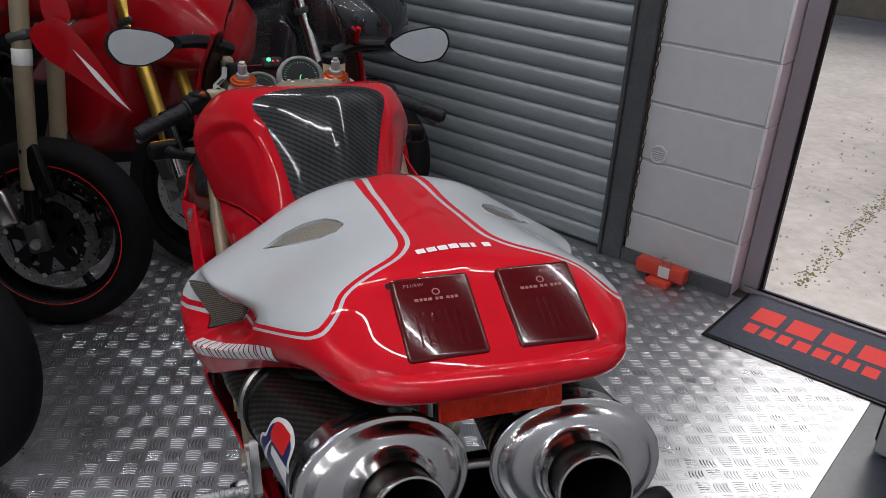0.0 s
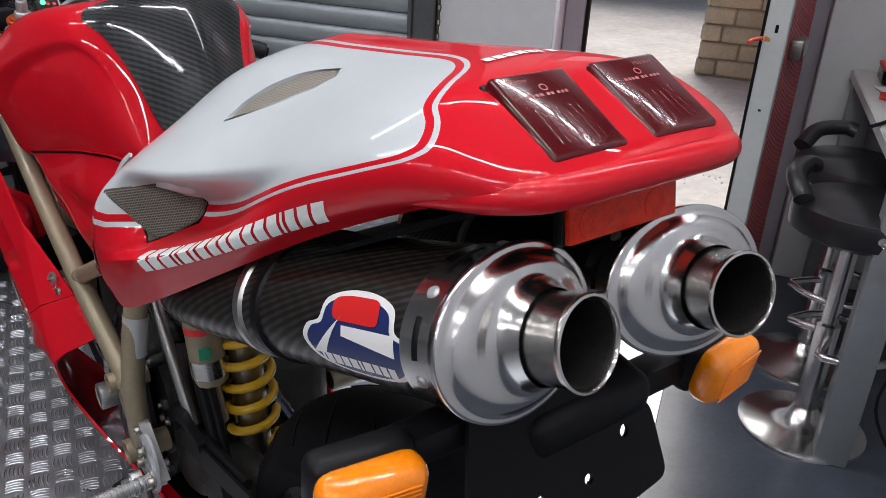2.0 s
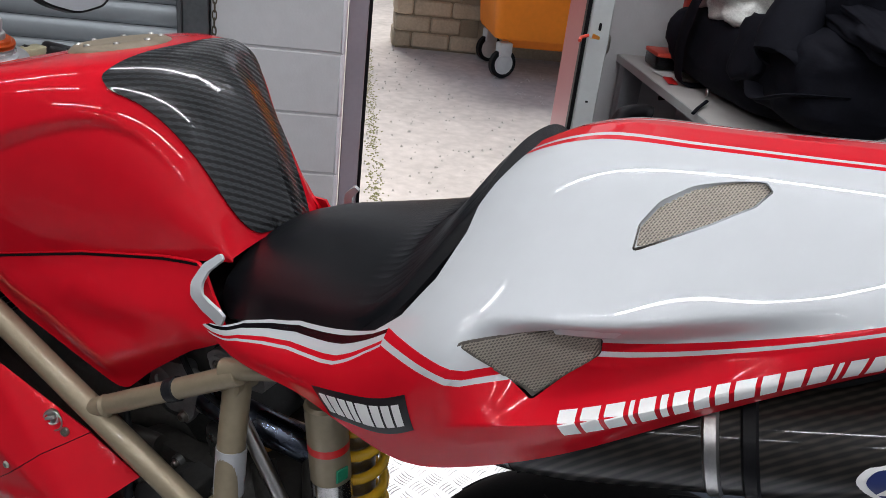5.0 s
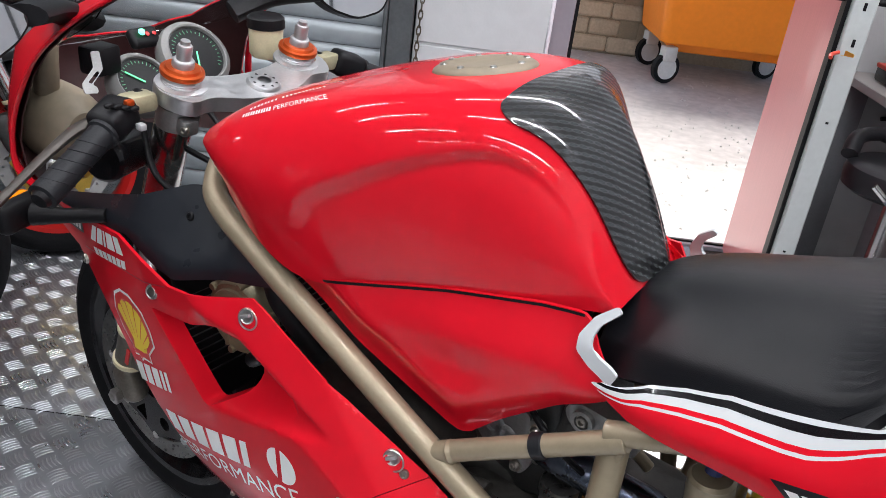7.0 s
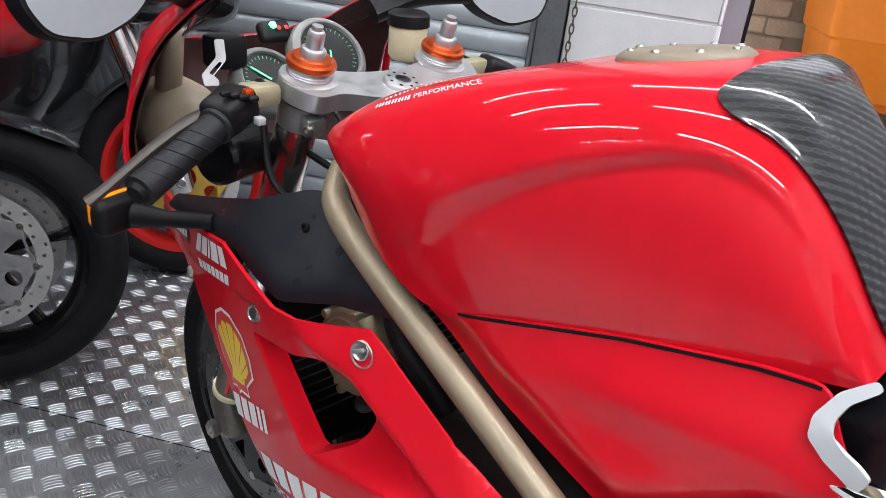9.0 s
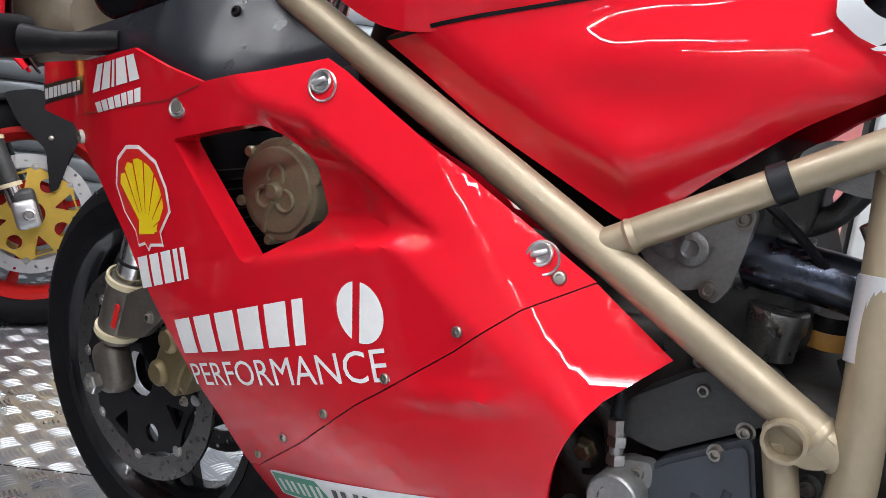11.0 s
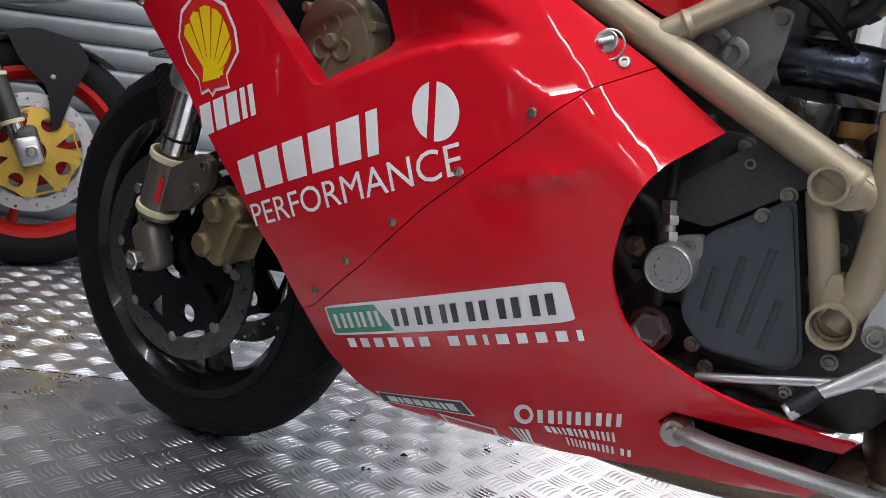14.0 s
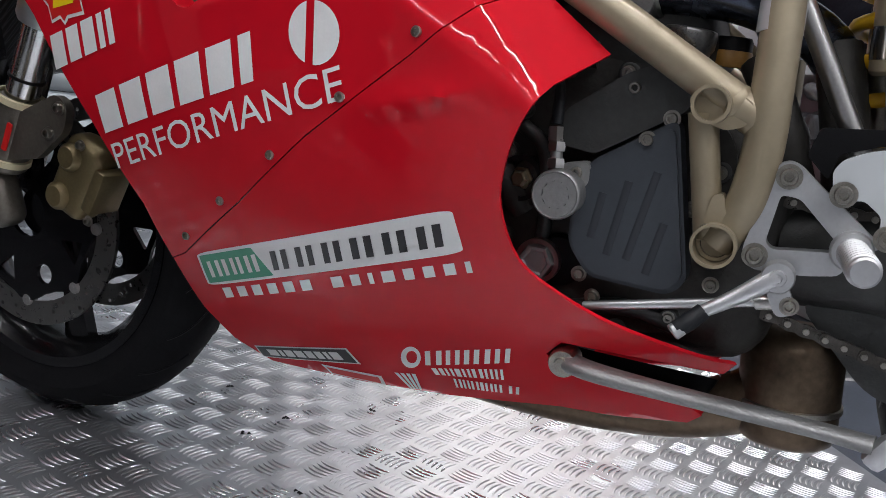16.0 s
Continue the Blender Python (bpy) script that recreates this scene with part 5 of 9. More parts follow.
def wheel(parent, centre, radius, width, rim_r, rim_mat, spokes, disc_mat, carrier_mat, disc_r, name="front_wheel", stripe=None, discs=(-1, 1), grooves=True, label="", disc_x=0.062, spoke_w=0.05, wide=1.0):
    m = Matrix.Translation(centre) @ XAX
    hub = part(name, lathe([(0, -0.05), (0.032, -0.05), (0.036, -0.03), (0.03, 0), (0.036, 0.03), (0.032, 0.05), (0, 0.05)], m, 28), rim_mat, parent, label)
    part("tyre", lathe(tyre_mesh(radius, width, rim_r), m, 80), RUBBER, hub, "black road tyre")
    w = width * 0.40
    part("rim", lathe([(rim_r + 0.004, -w), (rim_r + 0.004, -w - 0.004), (rim_r - 0.010, -w - 0.003), (rim_r - 0.022, -w + 0.012), (rim_r - 0.030, -0.02), (rim_r - 0.030, 0.02), (rim_r - 0.022, w - 0.012), (rim_r - 0.010, w + 0.003), (rim_r + 0.004, w + 0.004), (rim_r + 0.004, w)], m, 80), rim_mat, hub)
    if stripe:
        for s in (-1, 1):
            part("rim_stripe", lathe([(rim_r - 0.002, s * (w + 0.0045)), (rim_r + 0.002, s * (w + 0.0045))], m, 80), stripe, hub)
    for k in range(spokes):
        a = 2 * math.pi * k / spokes + 0.35
        d = Vector((math.cos(a), math.sin(a), 0))
        p0, p1 = d * 0.028, d * (rim_r - 0.024)
        t = Vector((-d.y, d.x, 0))
        bm = bmesh.new()
        secs = []
        for f in np.linspace(0, 1, 6):
            c = p0.lerp(p1, f)
            ww = spoke_w * (0.5 + 0.25 * abs(f - 0.5) * 2) * (0.75 + 0.35 * f)
            tt = 0.017 - 0.005 * f
            secs.append([bm.verts.new(m @ (c + t * ww * u / 2 + Vector((0, 0, tt * v)))) for u, v in ((-1, -0.7), (-0.6, -1), (0.6, -1), (1, -0.7), (1, 0.7), (0.6, 1), (-0.6, 1), (-1, 0.7))])
        for aa, bb in zip(secs, secs[1:]):
            for i in range(8):
                bm.faces.new((aa[i], aa[(i + 1) % 8], bb[(i + 1) % 8], bb[i]))
        part("spoke", bm, rim_mat, hub)
    for s in discs:
        x = s * disc_x
        dm = Matrix.Translation(Vector(centre) + Vector((x, 0, 0))) @ XAX
        inner = disc_r - 0.034
        rotor_holes = []
        for k in range(36):
            a = 2 * math.pi * k / 36
            r = inner + 0.008 + 0.009 * (k % 3)
            rotor_holes.append(ellipse(r * math.cos(a), r * math.sin(a), 0.0032 * wide, 0.0032 * wide, 7))
        rotor = part("brake_disc", plate(ellipse(0, 0, disc_r, disc_r, 72), 0.005, dm, holes=[ellipse(0, 0, inner, inner, 48)] + rotor_holes), disc_mat, hub, "drilled steel brake disc")
        carr = []
        for k in range(16):
            a = k * math.pi / 8
            r = inner - 0.001 if k % 2 == 0 else inner - 0.010
            carr += [(r * math.cos(a + o), r * math.sin(a + o)) for o in (-0.10, 0.0, 0.10)]
        cuts = []
        for k in range(8):
            a, r = k * math.pi / 4 + math.pi / 8, inner - 0.038
            c, d = math.cos(a), math.sin(a)
            if k % 2:
                cuts.append(ellipse(r * c, r * d, 0.0145 * wide, 0.0145 * wide, 14))
            else:
                cuts.append(rounded([((r + u) * c - v * d, (r + u) * d + v * c) for u, v in ((0.018 * wide, -0.019 * wide), (0.018 * wide, 0.019 * wide), (-0.020 * wide, 0.0))], 0.005, 3))
        part("disc_carrier", plate(carr, 0.006, dm @ Matrix.Translation((0, 0, s * 0.003)), holes=cuts + [ellipse(0, 0, 0.034, 0.034, 20)]), carrier_mat, rotor)
        for k in range(8):
            a = k * math.pi / 4
            part("disc_bobbin", lathe([(0, 0.006), (0.003, 0.006), (0.0036, 0.0045), (0.0075, 0.0045), (0.0085, 0.003), (0.0085, 0)], dm @ Matrix.Translation((inner * math.cos(a), inner * math.sin(a), 0.002 * s)) @ (Matrix() if s > 0 else pose(0, 0, 0, 180, 0, 0)), 14), STEEL, rotor)
    if grooves:
        for k in range(22):
            a0 = 2 * math.pi * k / 22
            for s in (-1, 1):
                pts = []
                for f in np.linspace(0, 1, 5):
                    aa = (0.25 + 0.62 * f) * s
                    r = radius - (width * 0.42) * (1 - math.sqrt(max(0, 1 - (aa * 0.985) ** 2))) + 0.0002
                    ang = a0 + (0.10 if s > 0 else 0.0) + 0.22 * f
                    pts.append(m @ Vector((r * math.cos(ang), r * math.sin(ang), aa * width / 2)))
                part("tread_groove", sweep(pts, 0.0016, 6, steps=3), BLACK_PAINT, hub)
    return hub


wheel(bike, AX, 0.295, 0.114, 0.222, BLACK_GLOSS, 3, DISC, BLACK_GLOSS, 0.160, label="black front wheel with twin discs", spoke_w=0.06)

FORK_CAST = material("worn_fork_casting", (0.17, 0.155, 0.13), rough=0.42, metal=0.7, vary=0.2, vary_scale=30, bump=0.15, bump_scale=400)
FT, FB = Vector((0.107, 1.190, 0.965)), Vector((0.107, 1.398, 0.375))
down = (FB - FT).normalized()


def fork_at(sx, d):
    p = FT + down * d
    return (sx * p.x, p.y, p.z)


for sx in (-1, 1):
    leg = part("fork_leg", rod(fork_at(sx, 0.025), fork_at(sx, 0.43), 0.0265, seg=32), BRUSHED, bike, "upside-down fork leg with chromed slider")
    part("fork_seal", lathe([(0.0265, 0), (0.031, 0.002), (0.031, 0.026), (0.027, 0.034), (0.022, 0.036)], axis(fork_at(sx, 0.402), fork_at(sx, 0.5)), 32), ALLOY, leg)
    part("slider", rod(fork_at(sx, 0.43), fork_at(sx, 0.56), 0.0208, seg=32), CHROME, leg, "chromed slider")
    part("cable_tie", lathe([(0.0208, 0), (0.0225, 0.0005), (0.0225, 0.004), (0.0208, 0.0045)], axis(fork_at(sx, 0.505), fork_at(sx, 0.6)), 24), BLACK_PLASTIC, leg)
    foot = part("fork_foot", rod(fork_at(sx, 0.535), fork_at(sx, 0.635), 0.0275, seg=32), FORK_CAST, leg, "grey cast fork foot")
    part("foot_sticker", plate(rounded([(1.352, 0.428), (1.360, 0.431), (1.372, 0.396), (1.364, 0.393)], 0.002), 0.002, side(sx * 0.1335)), DECAL_RED, foot)
    for d in (0.532, 0.615):
        part("nylon_ring", lathe([(0.0275, 0), (0.031, 0.001), (0.031, 0.009), (0.0275, 0.010)], axis(fork_at(sx, d), fork_at(sx, d + 0.1)), 32), CREAM, foot)
    part("axle_clamp", block((0.044, 0.052, 0.075), pose(sx * 0.107, 1.405, 0.322, -20, 0, 0), 0.018, 4), FORK_CAST, foot)
    part("axle_nut", lathe([(0, 0.008), (0.007, 0.008), (0.008, 0.013), (0.013, 0.013), (0.015, 0.011), (0.015, 0)], axis((sx * 0.13, 1.41, 0.303), (sx * 0.2, 1.41, 0.303)), 6), STEEL, foot)
    brk = rounded([(1.360, 0.440), (1.290, 0.475), (1.270, 0.462), (1.275, 0.430), (1.320, 0.390), (1.385, 0.378)], 0.012)
    part("caliper_bracket", plate(brk, 0.012, side(sx * 0.118)), FORK_CAST, foot)
    for y, z in ((1.283, 0.458), (1.300, 0.425)):
        cap_bolt((sx * 0.124, y, z), (sx, 0, 0), 0.006, foot)
    cal = part("brake_caliper", block((0.045, 0.062, 0.105), pose(sx * 0.088, 1.278, 0.372, 24, 0, 0), 0.014, 3), CALIPER, foot, "bronze four-piston brake caliper")
    for k in (-1, 1):
        cm = Matrix.Translation((sx * 0.108, 1.288 + k * -0.010, 0.372 + k * 0.026))
        part("piston_bulge", lathe([(0, 0.012), (0.013, 0.011), (0.018, 0.006), (0.019, 0)], axis(cm.translation, cm.translation + Vector((sx, 0, 0))), 24), CALIPER, cal)
    part("brake_pad_edge", block((0.05, 0.018, 0.06), pose(sx * 0.084, 1.244, 0.358, 24, 0, 0), 0.004), CALIPER, cal)
    for y, z in ((1.262, 0.415), (1.246, 0.322)):
        cap_bolt((sx * 0.110, y, z), (sx, 0, 0), 0.005, cal)

# front mudguard
def guard(a, x):
    r = 0.312 - 0.30 * x * x / 0.06 * 0.25
    return (x, AX.y + r * math.cos(a), AX.z + r * math.sin(a))
g_out = lambda a, x: Vector((x * 8, math.cos(a), math.sin(a)))
guard_loop = smooth_loop([(1.18, 0.0), (1.22, 0.04), (1.34, 0.058), (1.55, 0.064), (1.8, 0.064), (2.1, 0.055), (2.25, 0.0), (2.1, -0.055), (1.8, -0.064), (1.55, -0.064), (1.34, -0.058), (1.22, -0.04)], 4)
mudguard = sheet("front_mudguard", guard_loop, guard, CARBON, bike, step=0.035, thick=0.002, out=g_out, label="carbon-fibre front mudguard")
for sx in (-1, 1):
    leaf = rounded([(1.455, 0.575), (1.425, 0.585), (1.352, 0.50), (1.385, 0.40), (1.405, 0.345), (1.415, 0.345), (1.412, 0.42)], 0.01)
    part("mudguard_side", plate(leaf, 0.003, side(sx * 0.073) @ pose(0, 0, 0)), CARBON, mudguard)

# ---- engine bay ----
engine = part("engine", block((0.20, 0.44, 0.34), pose(0, 0.82, 0.44, 0, 0, 0), 0.05, 4), ENGINE_DARK, bike, "grimy dark engine castings")
part("crankcase", block((0.24, 0.24, 0.24), pose(0, 0.565, 0.45, 0, 0, 0), 0.045, 4), ENGINE_DARK, engine)
head = part("rear_cylinder", block((0.17, 0.15, 0.17), pose(0, 0.625, 0.645, -20, 0, 0), 0.022, 3), DARK_CAST, engine, "cast alloy cylinder head")
for k in range(5):
    part("fin", block((0.13, 0.10, 0.004), pose(0, 0.60, 0.575 + k * 0.012, -20, 0, 0), 0.001, 1), DARK_CAST, head)
part("airbox", block((0.22, 0.36, 0.15), pose(0, 0.82, 0.75, 20, 0, 0), 0.03, 3), BLACK_PLASTIC, bike)
radiator = part("radiator", block((0.36, 0.03, 0.30), pose(0, 1.15, 0.62, -18, 0, 0), 0.006), BLACK_PAINT, bike)
for k in range(16):
    part("radiator_fin", block((0.35, 0.004, 0.0012), pose(0, 1.131 - 0.0055 * (k - 8) * -1.0, 0.545 + k * 0.0098, -18, 0, 0), 0), DARK_CAST, radiator)

# cover seen through the fairing's opening
AC = Vector((-0.140, 1.062, 0.633))
mA = axis(AC, AC + Vector((-1, -0.05, 0)))
alt = part("side_cover", lathe([(0.056, -0.03), (0.056, -0.004), (0.053, 0.0), (0.047, 0.001), (0.045, 0.004), (0.02, 0.005), (0, 0.005)], mA, 48), BRONZE_COVER, bike, "bronze round engine cover with raised ribs")
part("cover_boss", lathe([(0.0, 0.012), (0.007, 0.012), (0.009, 0.010), (0.010, 0.004)], mA, 24), BRONZE_COVER, alt)
for k in range(3):
    a = radians(90 + 120 * k)
    loop = [mA @ Vector((0.017 * math.cos(a) + 0.011 * math.cos(b), 0.017 * math.sin(a) + 0.011 * math.sin(b), 0.006)) for b in np.linspace(a - 2.2, a + 2.2, 14)]
    part("cover_rib", sweep(loop, 0.0024, 8, smooth=False), BRONZE_COVER, alt)
part("cover_rib", sweep([mA @ Vector((0.0, -0.012, 0.006)), mA @ Vector((-0.012, -0.034, 0.006)), mA @ Vector((-0.014, -0.046, 0.005))], 0.003, 8), BRONZE_COVER, alt)
for k in range(6):
    a = radians(20 + 60 * k)
    part("cover_lug", lathe([(0, 0.004), (0.005, 0.004), (0.006, 0.002), (0.006, -0.02)], mA @ Matrix.Translation((0.056 * math.cos(a), 0.056 * math.sin(a), 0)), 14), BRONZE_COVER, alt)
part("coolant_hose", sweep([(-0.12, 1.13, 0.70), (-0.10, 1.05, 0.71), (-0.13, 0.98, 0.69), (-0.11, 0.92, 0.62)], 0.014, 14), SOFT_RUBBER, bike)
part("coolant_hose", sweep([(-0.13, 1.04, 0.57), (-0.14, 1.00, 0.60), (-0.13, 0.95, 0.60)], 0.012, 14), SOFT_RUBBER, bike)

# sprocket cover and clutch slave cylinder
COVER = rounded([(0.546, 0.546), (0.612, 0.502), (0.624, 0.478), (0.622, 0.428), (0.600, 0.402), (0.530, 0.400), (0.517, 0.414)], 0.010)
sprocket_cover = part("sprocket_cover", plate(COVER, 0.028, side(-0.155)), COVER_GREY, bike, "slate grey sprocket cover with four slots")
part("cover_step", plate([(0.573 + (y - 0.573) * 0.93, 0.462 + (z - 0.462) * 0.93) for y, z in COVER], 0.006, side(-0.1705)), COVER_GREY, sprocket_cover)
for a, b in (((0.597, 0.477), (0.602, 0.437)), ((0.577, 0.490), (0.586, 0.425)), ((0.555, 0.501), (0.569, 0.424)), ((0.543, 0.460), (0.551, 0.415))):
    part("slot", sweep([(-0.1733, *a), (-0.1733, *b)], 0.0036, 10, smooth=False, flat=0.3), SLOT_SHADE, sprocket_cover)
part("cover_upper", plate(rounded([(0.652, 0.512), (0.642, 0.542), (0.594, 0.578), (0.575, 0.586), (0.545, 0.584), (0.540, 0.554), (0.612, 0.507)], 0.006), 0.04, side(-0.142)), DARK_CAST, bike, "dark cast upper engine cover")
for y, z, x in ((0.568, 0.526, -0.172), (0.587, 0.566, -0.160), (0.622, 0.490, -0.172), (0.553, 0.545, -0.162), (0.612, 0.398, -0.150), (0.597, 0.380, -0.150), (0.640, 0.455, -0.14), (0.5, 0.41, -0.14), (0.528, 0.47, -0.13), (0.50, 0.48, -0.13)):
    cap_bolt((x, y, z), (-1, 0, 0), 0.0050, bike)
slave = part("slave_cylinder", lathe([(0.0205, -0.05), (0.0210, -0.012), (0.0215, -0.002), (0.0208, 0.0), (0.0195, 0.001), (0.0185, -0.0008), (0.012, -0.0008)], axis((-0.196, 0.632, 0.471), (-0.30, 0.632, 0.471)), 36), CAST, bike, "cast alloy clutch slave cylinder")
star = [((0.0125 if k % 2 else 0.0110) * math.cos(k * math.pi / 10), (0.0135 if k % 2 else 0.0115) * math.sin(k * math.pi / 10)) for k in range(20)]
part("slave_cap", plate(star, 0.004, axis((-0.196, 0.632, 0.471), (-0.30, 0.632, 0.471)) @ pose(0, 0, -0.0035)), CAST, slave)
part("slave_lug", plate(rounded([(0.640, 0.495), (0.612, 0.502), (0.610, 0.480), (0.630, 0.470)], 0.008), 0.012, side(-0.168)), CAST, slave)
part("banjo", rod((-0.176, 0.640, 0.488), (-0.172, 0.644, 0.516), 0.0055), CAST, slave)
for d in (0.25, 0.75):
    part("union_nut", lathe([(0, -0.004), (0.0078, -0.004), (0.0085, 0.0), (0.0078, 0.004), (0, 0.004)], axis(Vector((-0.176, 0.640, 0.488)).lerp(Vector((-0.172, 0.644, 0.516)), d), (-0.168, 0.648, 0.55)), 6), STEEL, slave)
part("banjo_nut", lathe([(0, 0), (0.0068, 0), (0.0068, 0.012), (0, 0.012)], axis((-0.173, 0.645, 0.514), (-0.170, 0.649, 0.55)), 6), STEEL, slave)
part("clutch_hose", sweep([(-0.172, 0.646, 0.528), (-0.168, 0.648, 0.548), (-0.15, 0.66, 0.575), (-0.12, 0.70, 0.61)], [0.0055, 0.0050, 0.0045, 0.0045], 12), SOFT_RUBBER, slave)
BRASSY = material("dull_brass", (0.36, 0.32, 0.22), rough=0.35, metal=0.95, vary=0.2, vary_scale=60)
case = part("engine_case", plate(rounded([(0.700, 0.560), (0.655, 0.590), (0.56, 0.585), (0.50, 0.53), (0.49, 0.42), (0.52, 0.36), (0.60, 0.335), (0.68, 0.36), (0.71, 0.44)], 0.02), 0.03, side(-0.112)), ENGINE_DARK, bike, "grimy cast engine case")
for y, z in ((0.690, 0.535), (0.698, 0.495), (0.692, 0.415), (0.668, 0.372), (0.628, 0.352), (0.575, 0.350), (0.530, 0.372), (0.505, 0.43), (0.51, 0.505), (0.538, 0.565), (0.60, 0.578), (0.655, 0.575)):
    part("case_boss", lathe([(0.009, -0.01), (0.009, 0.006), (0.0075, 0.008), (0, 0.008)], axis((-0.127, y, z), (-0.3, y, z)), 16), DARK_CAST, case)
    cap_bolt((-0.135, y, z), (-1, 0, 0), 0.0042, case)
part("case_rib", sweep([(-0.128, 0.69, 0.52), (-0.132, 0.665, 0.50), (-0.132, 0.655, 0.44), (-0.130, 0.66, 0.385)], 0.007, 10), DARK_CAST, case)
part("case_rib", sweep([(-0.128, 0.62, 0.36), (-0.132, 0.57, 0.372), (-0.130, 0.525, 0.365)], 0.008, 10), DARK_CAST, case)
part("brass_plug", lathe([(0, 0.010), (0.006, 0.010), (0.008, 0.008), (0.008, 0.0), (0.011, 0.0), (0.011, -0.01)], axis((-0.133, 0.684, 0.472), (-0.3, 0.684, 0.472)), 6), BRASSY, case)
part("plug_ring", ring_pipe((-0.120, 0.684, 0.472), (-0.136, 0.684, 0.472), 0.0215, 0.017), BLACK_PLASTIC, case)
part("water_pump", lathe([(0, 0.0), (0.022, 0.0), (0.026, -0.006), (0.027, -0.05)], axis((-0.130, 0.672, 0.470), (-0.3, 0.672, 0.470)), 28), ENGINE_DARK, bike)
sight = part("filler_plug", lathe([(0, 0.0), (0.011, 0.0), (0.013, 0.003), (0.016, 0.003), (0.017, 0.0), (0.017, -0.03)], axis((-0.148, 0.654, 0.400), (-0.3, 0.654, 0.400)), 6), ALLOY, bike, "hexagonal steel plug")
part("plug_collar", ring_pipe((-0.130, 0.654, 0.400), (-0.145, 0.654, 0.400), 0.021, 0.0165), STEEL, sight)
part("oil_filter", rod((-0.06, 0.640, 0.400), (-0.135, 0.637, 0.403), 0.025, seg=28), BLACK_PAINT, bike)
for k, (a, b, r) in enumerate((((-0.11, 0.72, 0.56), (-0.13, 0.63, 0.59), 0.012), ((-0.12, 0.74, 0.50), (-0.12, 0.68, 0.44), 0.014), ((-0.10, 0.70, 0.36), (-0.12, 0.60, 0.345), 0.016), ((-0.09, 0.50, 0.60), (-0.10, 0.45, 0.50), 0.016), ((-0.06, 0.44, 0.62), (-0.08, 0.40, 0.45), 0.02))):
    part("casting", sweep([a, tuple((Vector(a) + Vector(b)) / 2 + Vector((-0.01, 0, 0.01))), b], r, 12), ENGINE_DARK, engine)

# header pipe of the rear cylinder, caps
WORN_STEEL = material("worn_dark_steel", (0.20, 0.195, 0.185), rough=0.33, metal=0.95, vary=0.3, vary_scale=50, rough_vary=0.12)
OCHRE = material("ochre_plastic", (0.30, 0.15, 0.03), rough=0.4, vary=0.15, vary_scale=40)
header = part("header_pipe", sweep([(-0.050, 0.640, 0.640), (-0.078, 0.605, 0.652), (-0.088, 0.56, 0.654), (-0.080, 0.50, 0.645), (-0.05, 0.44, 0.61), (0.0, 0.39, 0.50)], 0.0215, 28), EXHAUST, bike, "heat-blued steel header pipe")
part("pipe_flange", plate(rounded([(0.585, 0.695), (0.603, 0.700), (0.622, 0.625), (0.607, 0.615), (0.596, 0.632), (0.590, 0.660)], 0.007), 0.010, side(-0.101)), CAST, header)
part("pipe_collar", lathe([(0.0215, 0), (0.0245, 0.001), (0.0245, 0.010), (0.0220, 0.013)], axis((-0.080, 0.600, 0.6525), (-0.088, 0.56, 0.654)), 28), STEEL, header)
for y, z in ((0.594, 0.688), (0.612, 0.627)):
    cap_bolt((-0.106, y, z), (-1, 0, 0), 0.0058, header)
face = part("head_face", plate(rounded([(0.690, 0.672), (0.655, 0.690), (0.606, 0.702), (0.604, 0.660), (0.612, 0.628), (0.640, 0.618), (0.672, 0.640)], 0.012), 0.022, side(-0.090)), CAST, head, "pale cast cylinder head face")
for y, z, r in ((0.652, 0.662, 0.0125), (0.633, 0.656, 0.0105)):
    part("head_port", lathe([(r * 0.55, -0.012), (r * 0.6, 0.0), (r * 0.72, 0.002), (r * 1.2, 0.002), (r * 1.45, 0.0)], axis((-0.1022, y, z), (-0.2, y, z)), 24), CAST, face)
    part("port_bore", lathe([(0, -0.006), (r * 0.6, -0.006)], axis((-0.1022, y, z), (-0.2, y, z)), 20), RUSTY, face)
part("oil_cap", lathe([(0.0, 0.020), (0.012, 0.019), (0.019, 0.020), (0.0225, 0.019), (0.0235, 0.016), (0.0232, 0.004), (0.0205, -0.001), (0.0195, -0.02)], axis((-0.088, 0.562, 0.603), (-0.088, 0.560, 0.632)), 36), WORN_STEEL, bike, "worn dark steel cap")
part("yellow_cap", lathe([(0.0, 0.016), (0.017, 0.016), (0.019, 0.012), (0.019, 0.0)], axis((-0.06, 0.527, 0.594), (-0.06, 0.527, 0.62)), 24), OCHRE, bike)
part("black_cap", lathe([(0.0, 0.012), (0.016, 0.012), (0.018, 0.008), (0.018, 0.0)], axis((-0.06, 0.527, 0.608), (-0.06, 0.527, 0.63)), 24), BLACK_PLASTIC, bike)
part("throttle_cable", sweep([(-0.10, 0.62, 0.72), (-0.12, 0.57, 0.70), (-0.10, 0.53, 0.66), (-0.06, 0.50, 0.62)], 0.004, 8), BLACK_PLASTIC, bike)
part("injector_body", block((0.05, 0.030, 0.060), pose(-0.07, 0.560, 0.712, 8, 0, 0), 0.006, 3), DARK_CAST, bike)
part("injector_stem", lathe([(0.012, 0), (0.0145, 0.001), (0.0145, 0.016), (0.011, 0.018), (0.011, 0.026), (0.013, 0.027), (0.013, 0.036), (0, 0.036)], axis((-0.075, 0.562, 0.662), (-0.078, 0.558, 0.70)), 24), CAST, bike)
part("stay_rod", rod((0.02, 0.585, 0.66), (0.03, 0.50, 0.60), 0.008), GOLD_PAINT, bike)
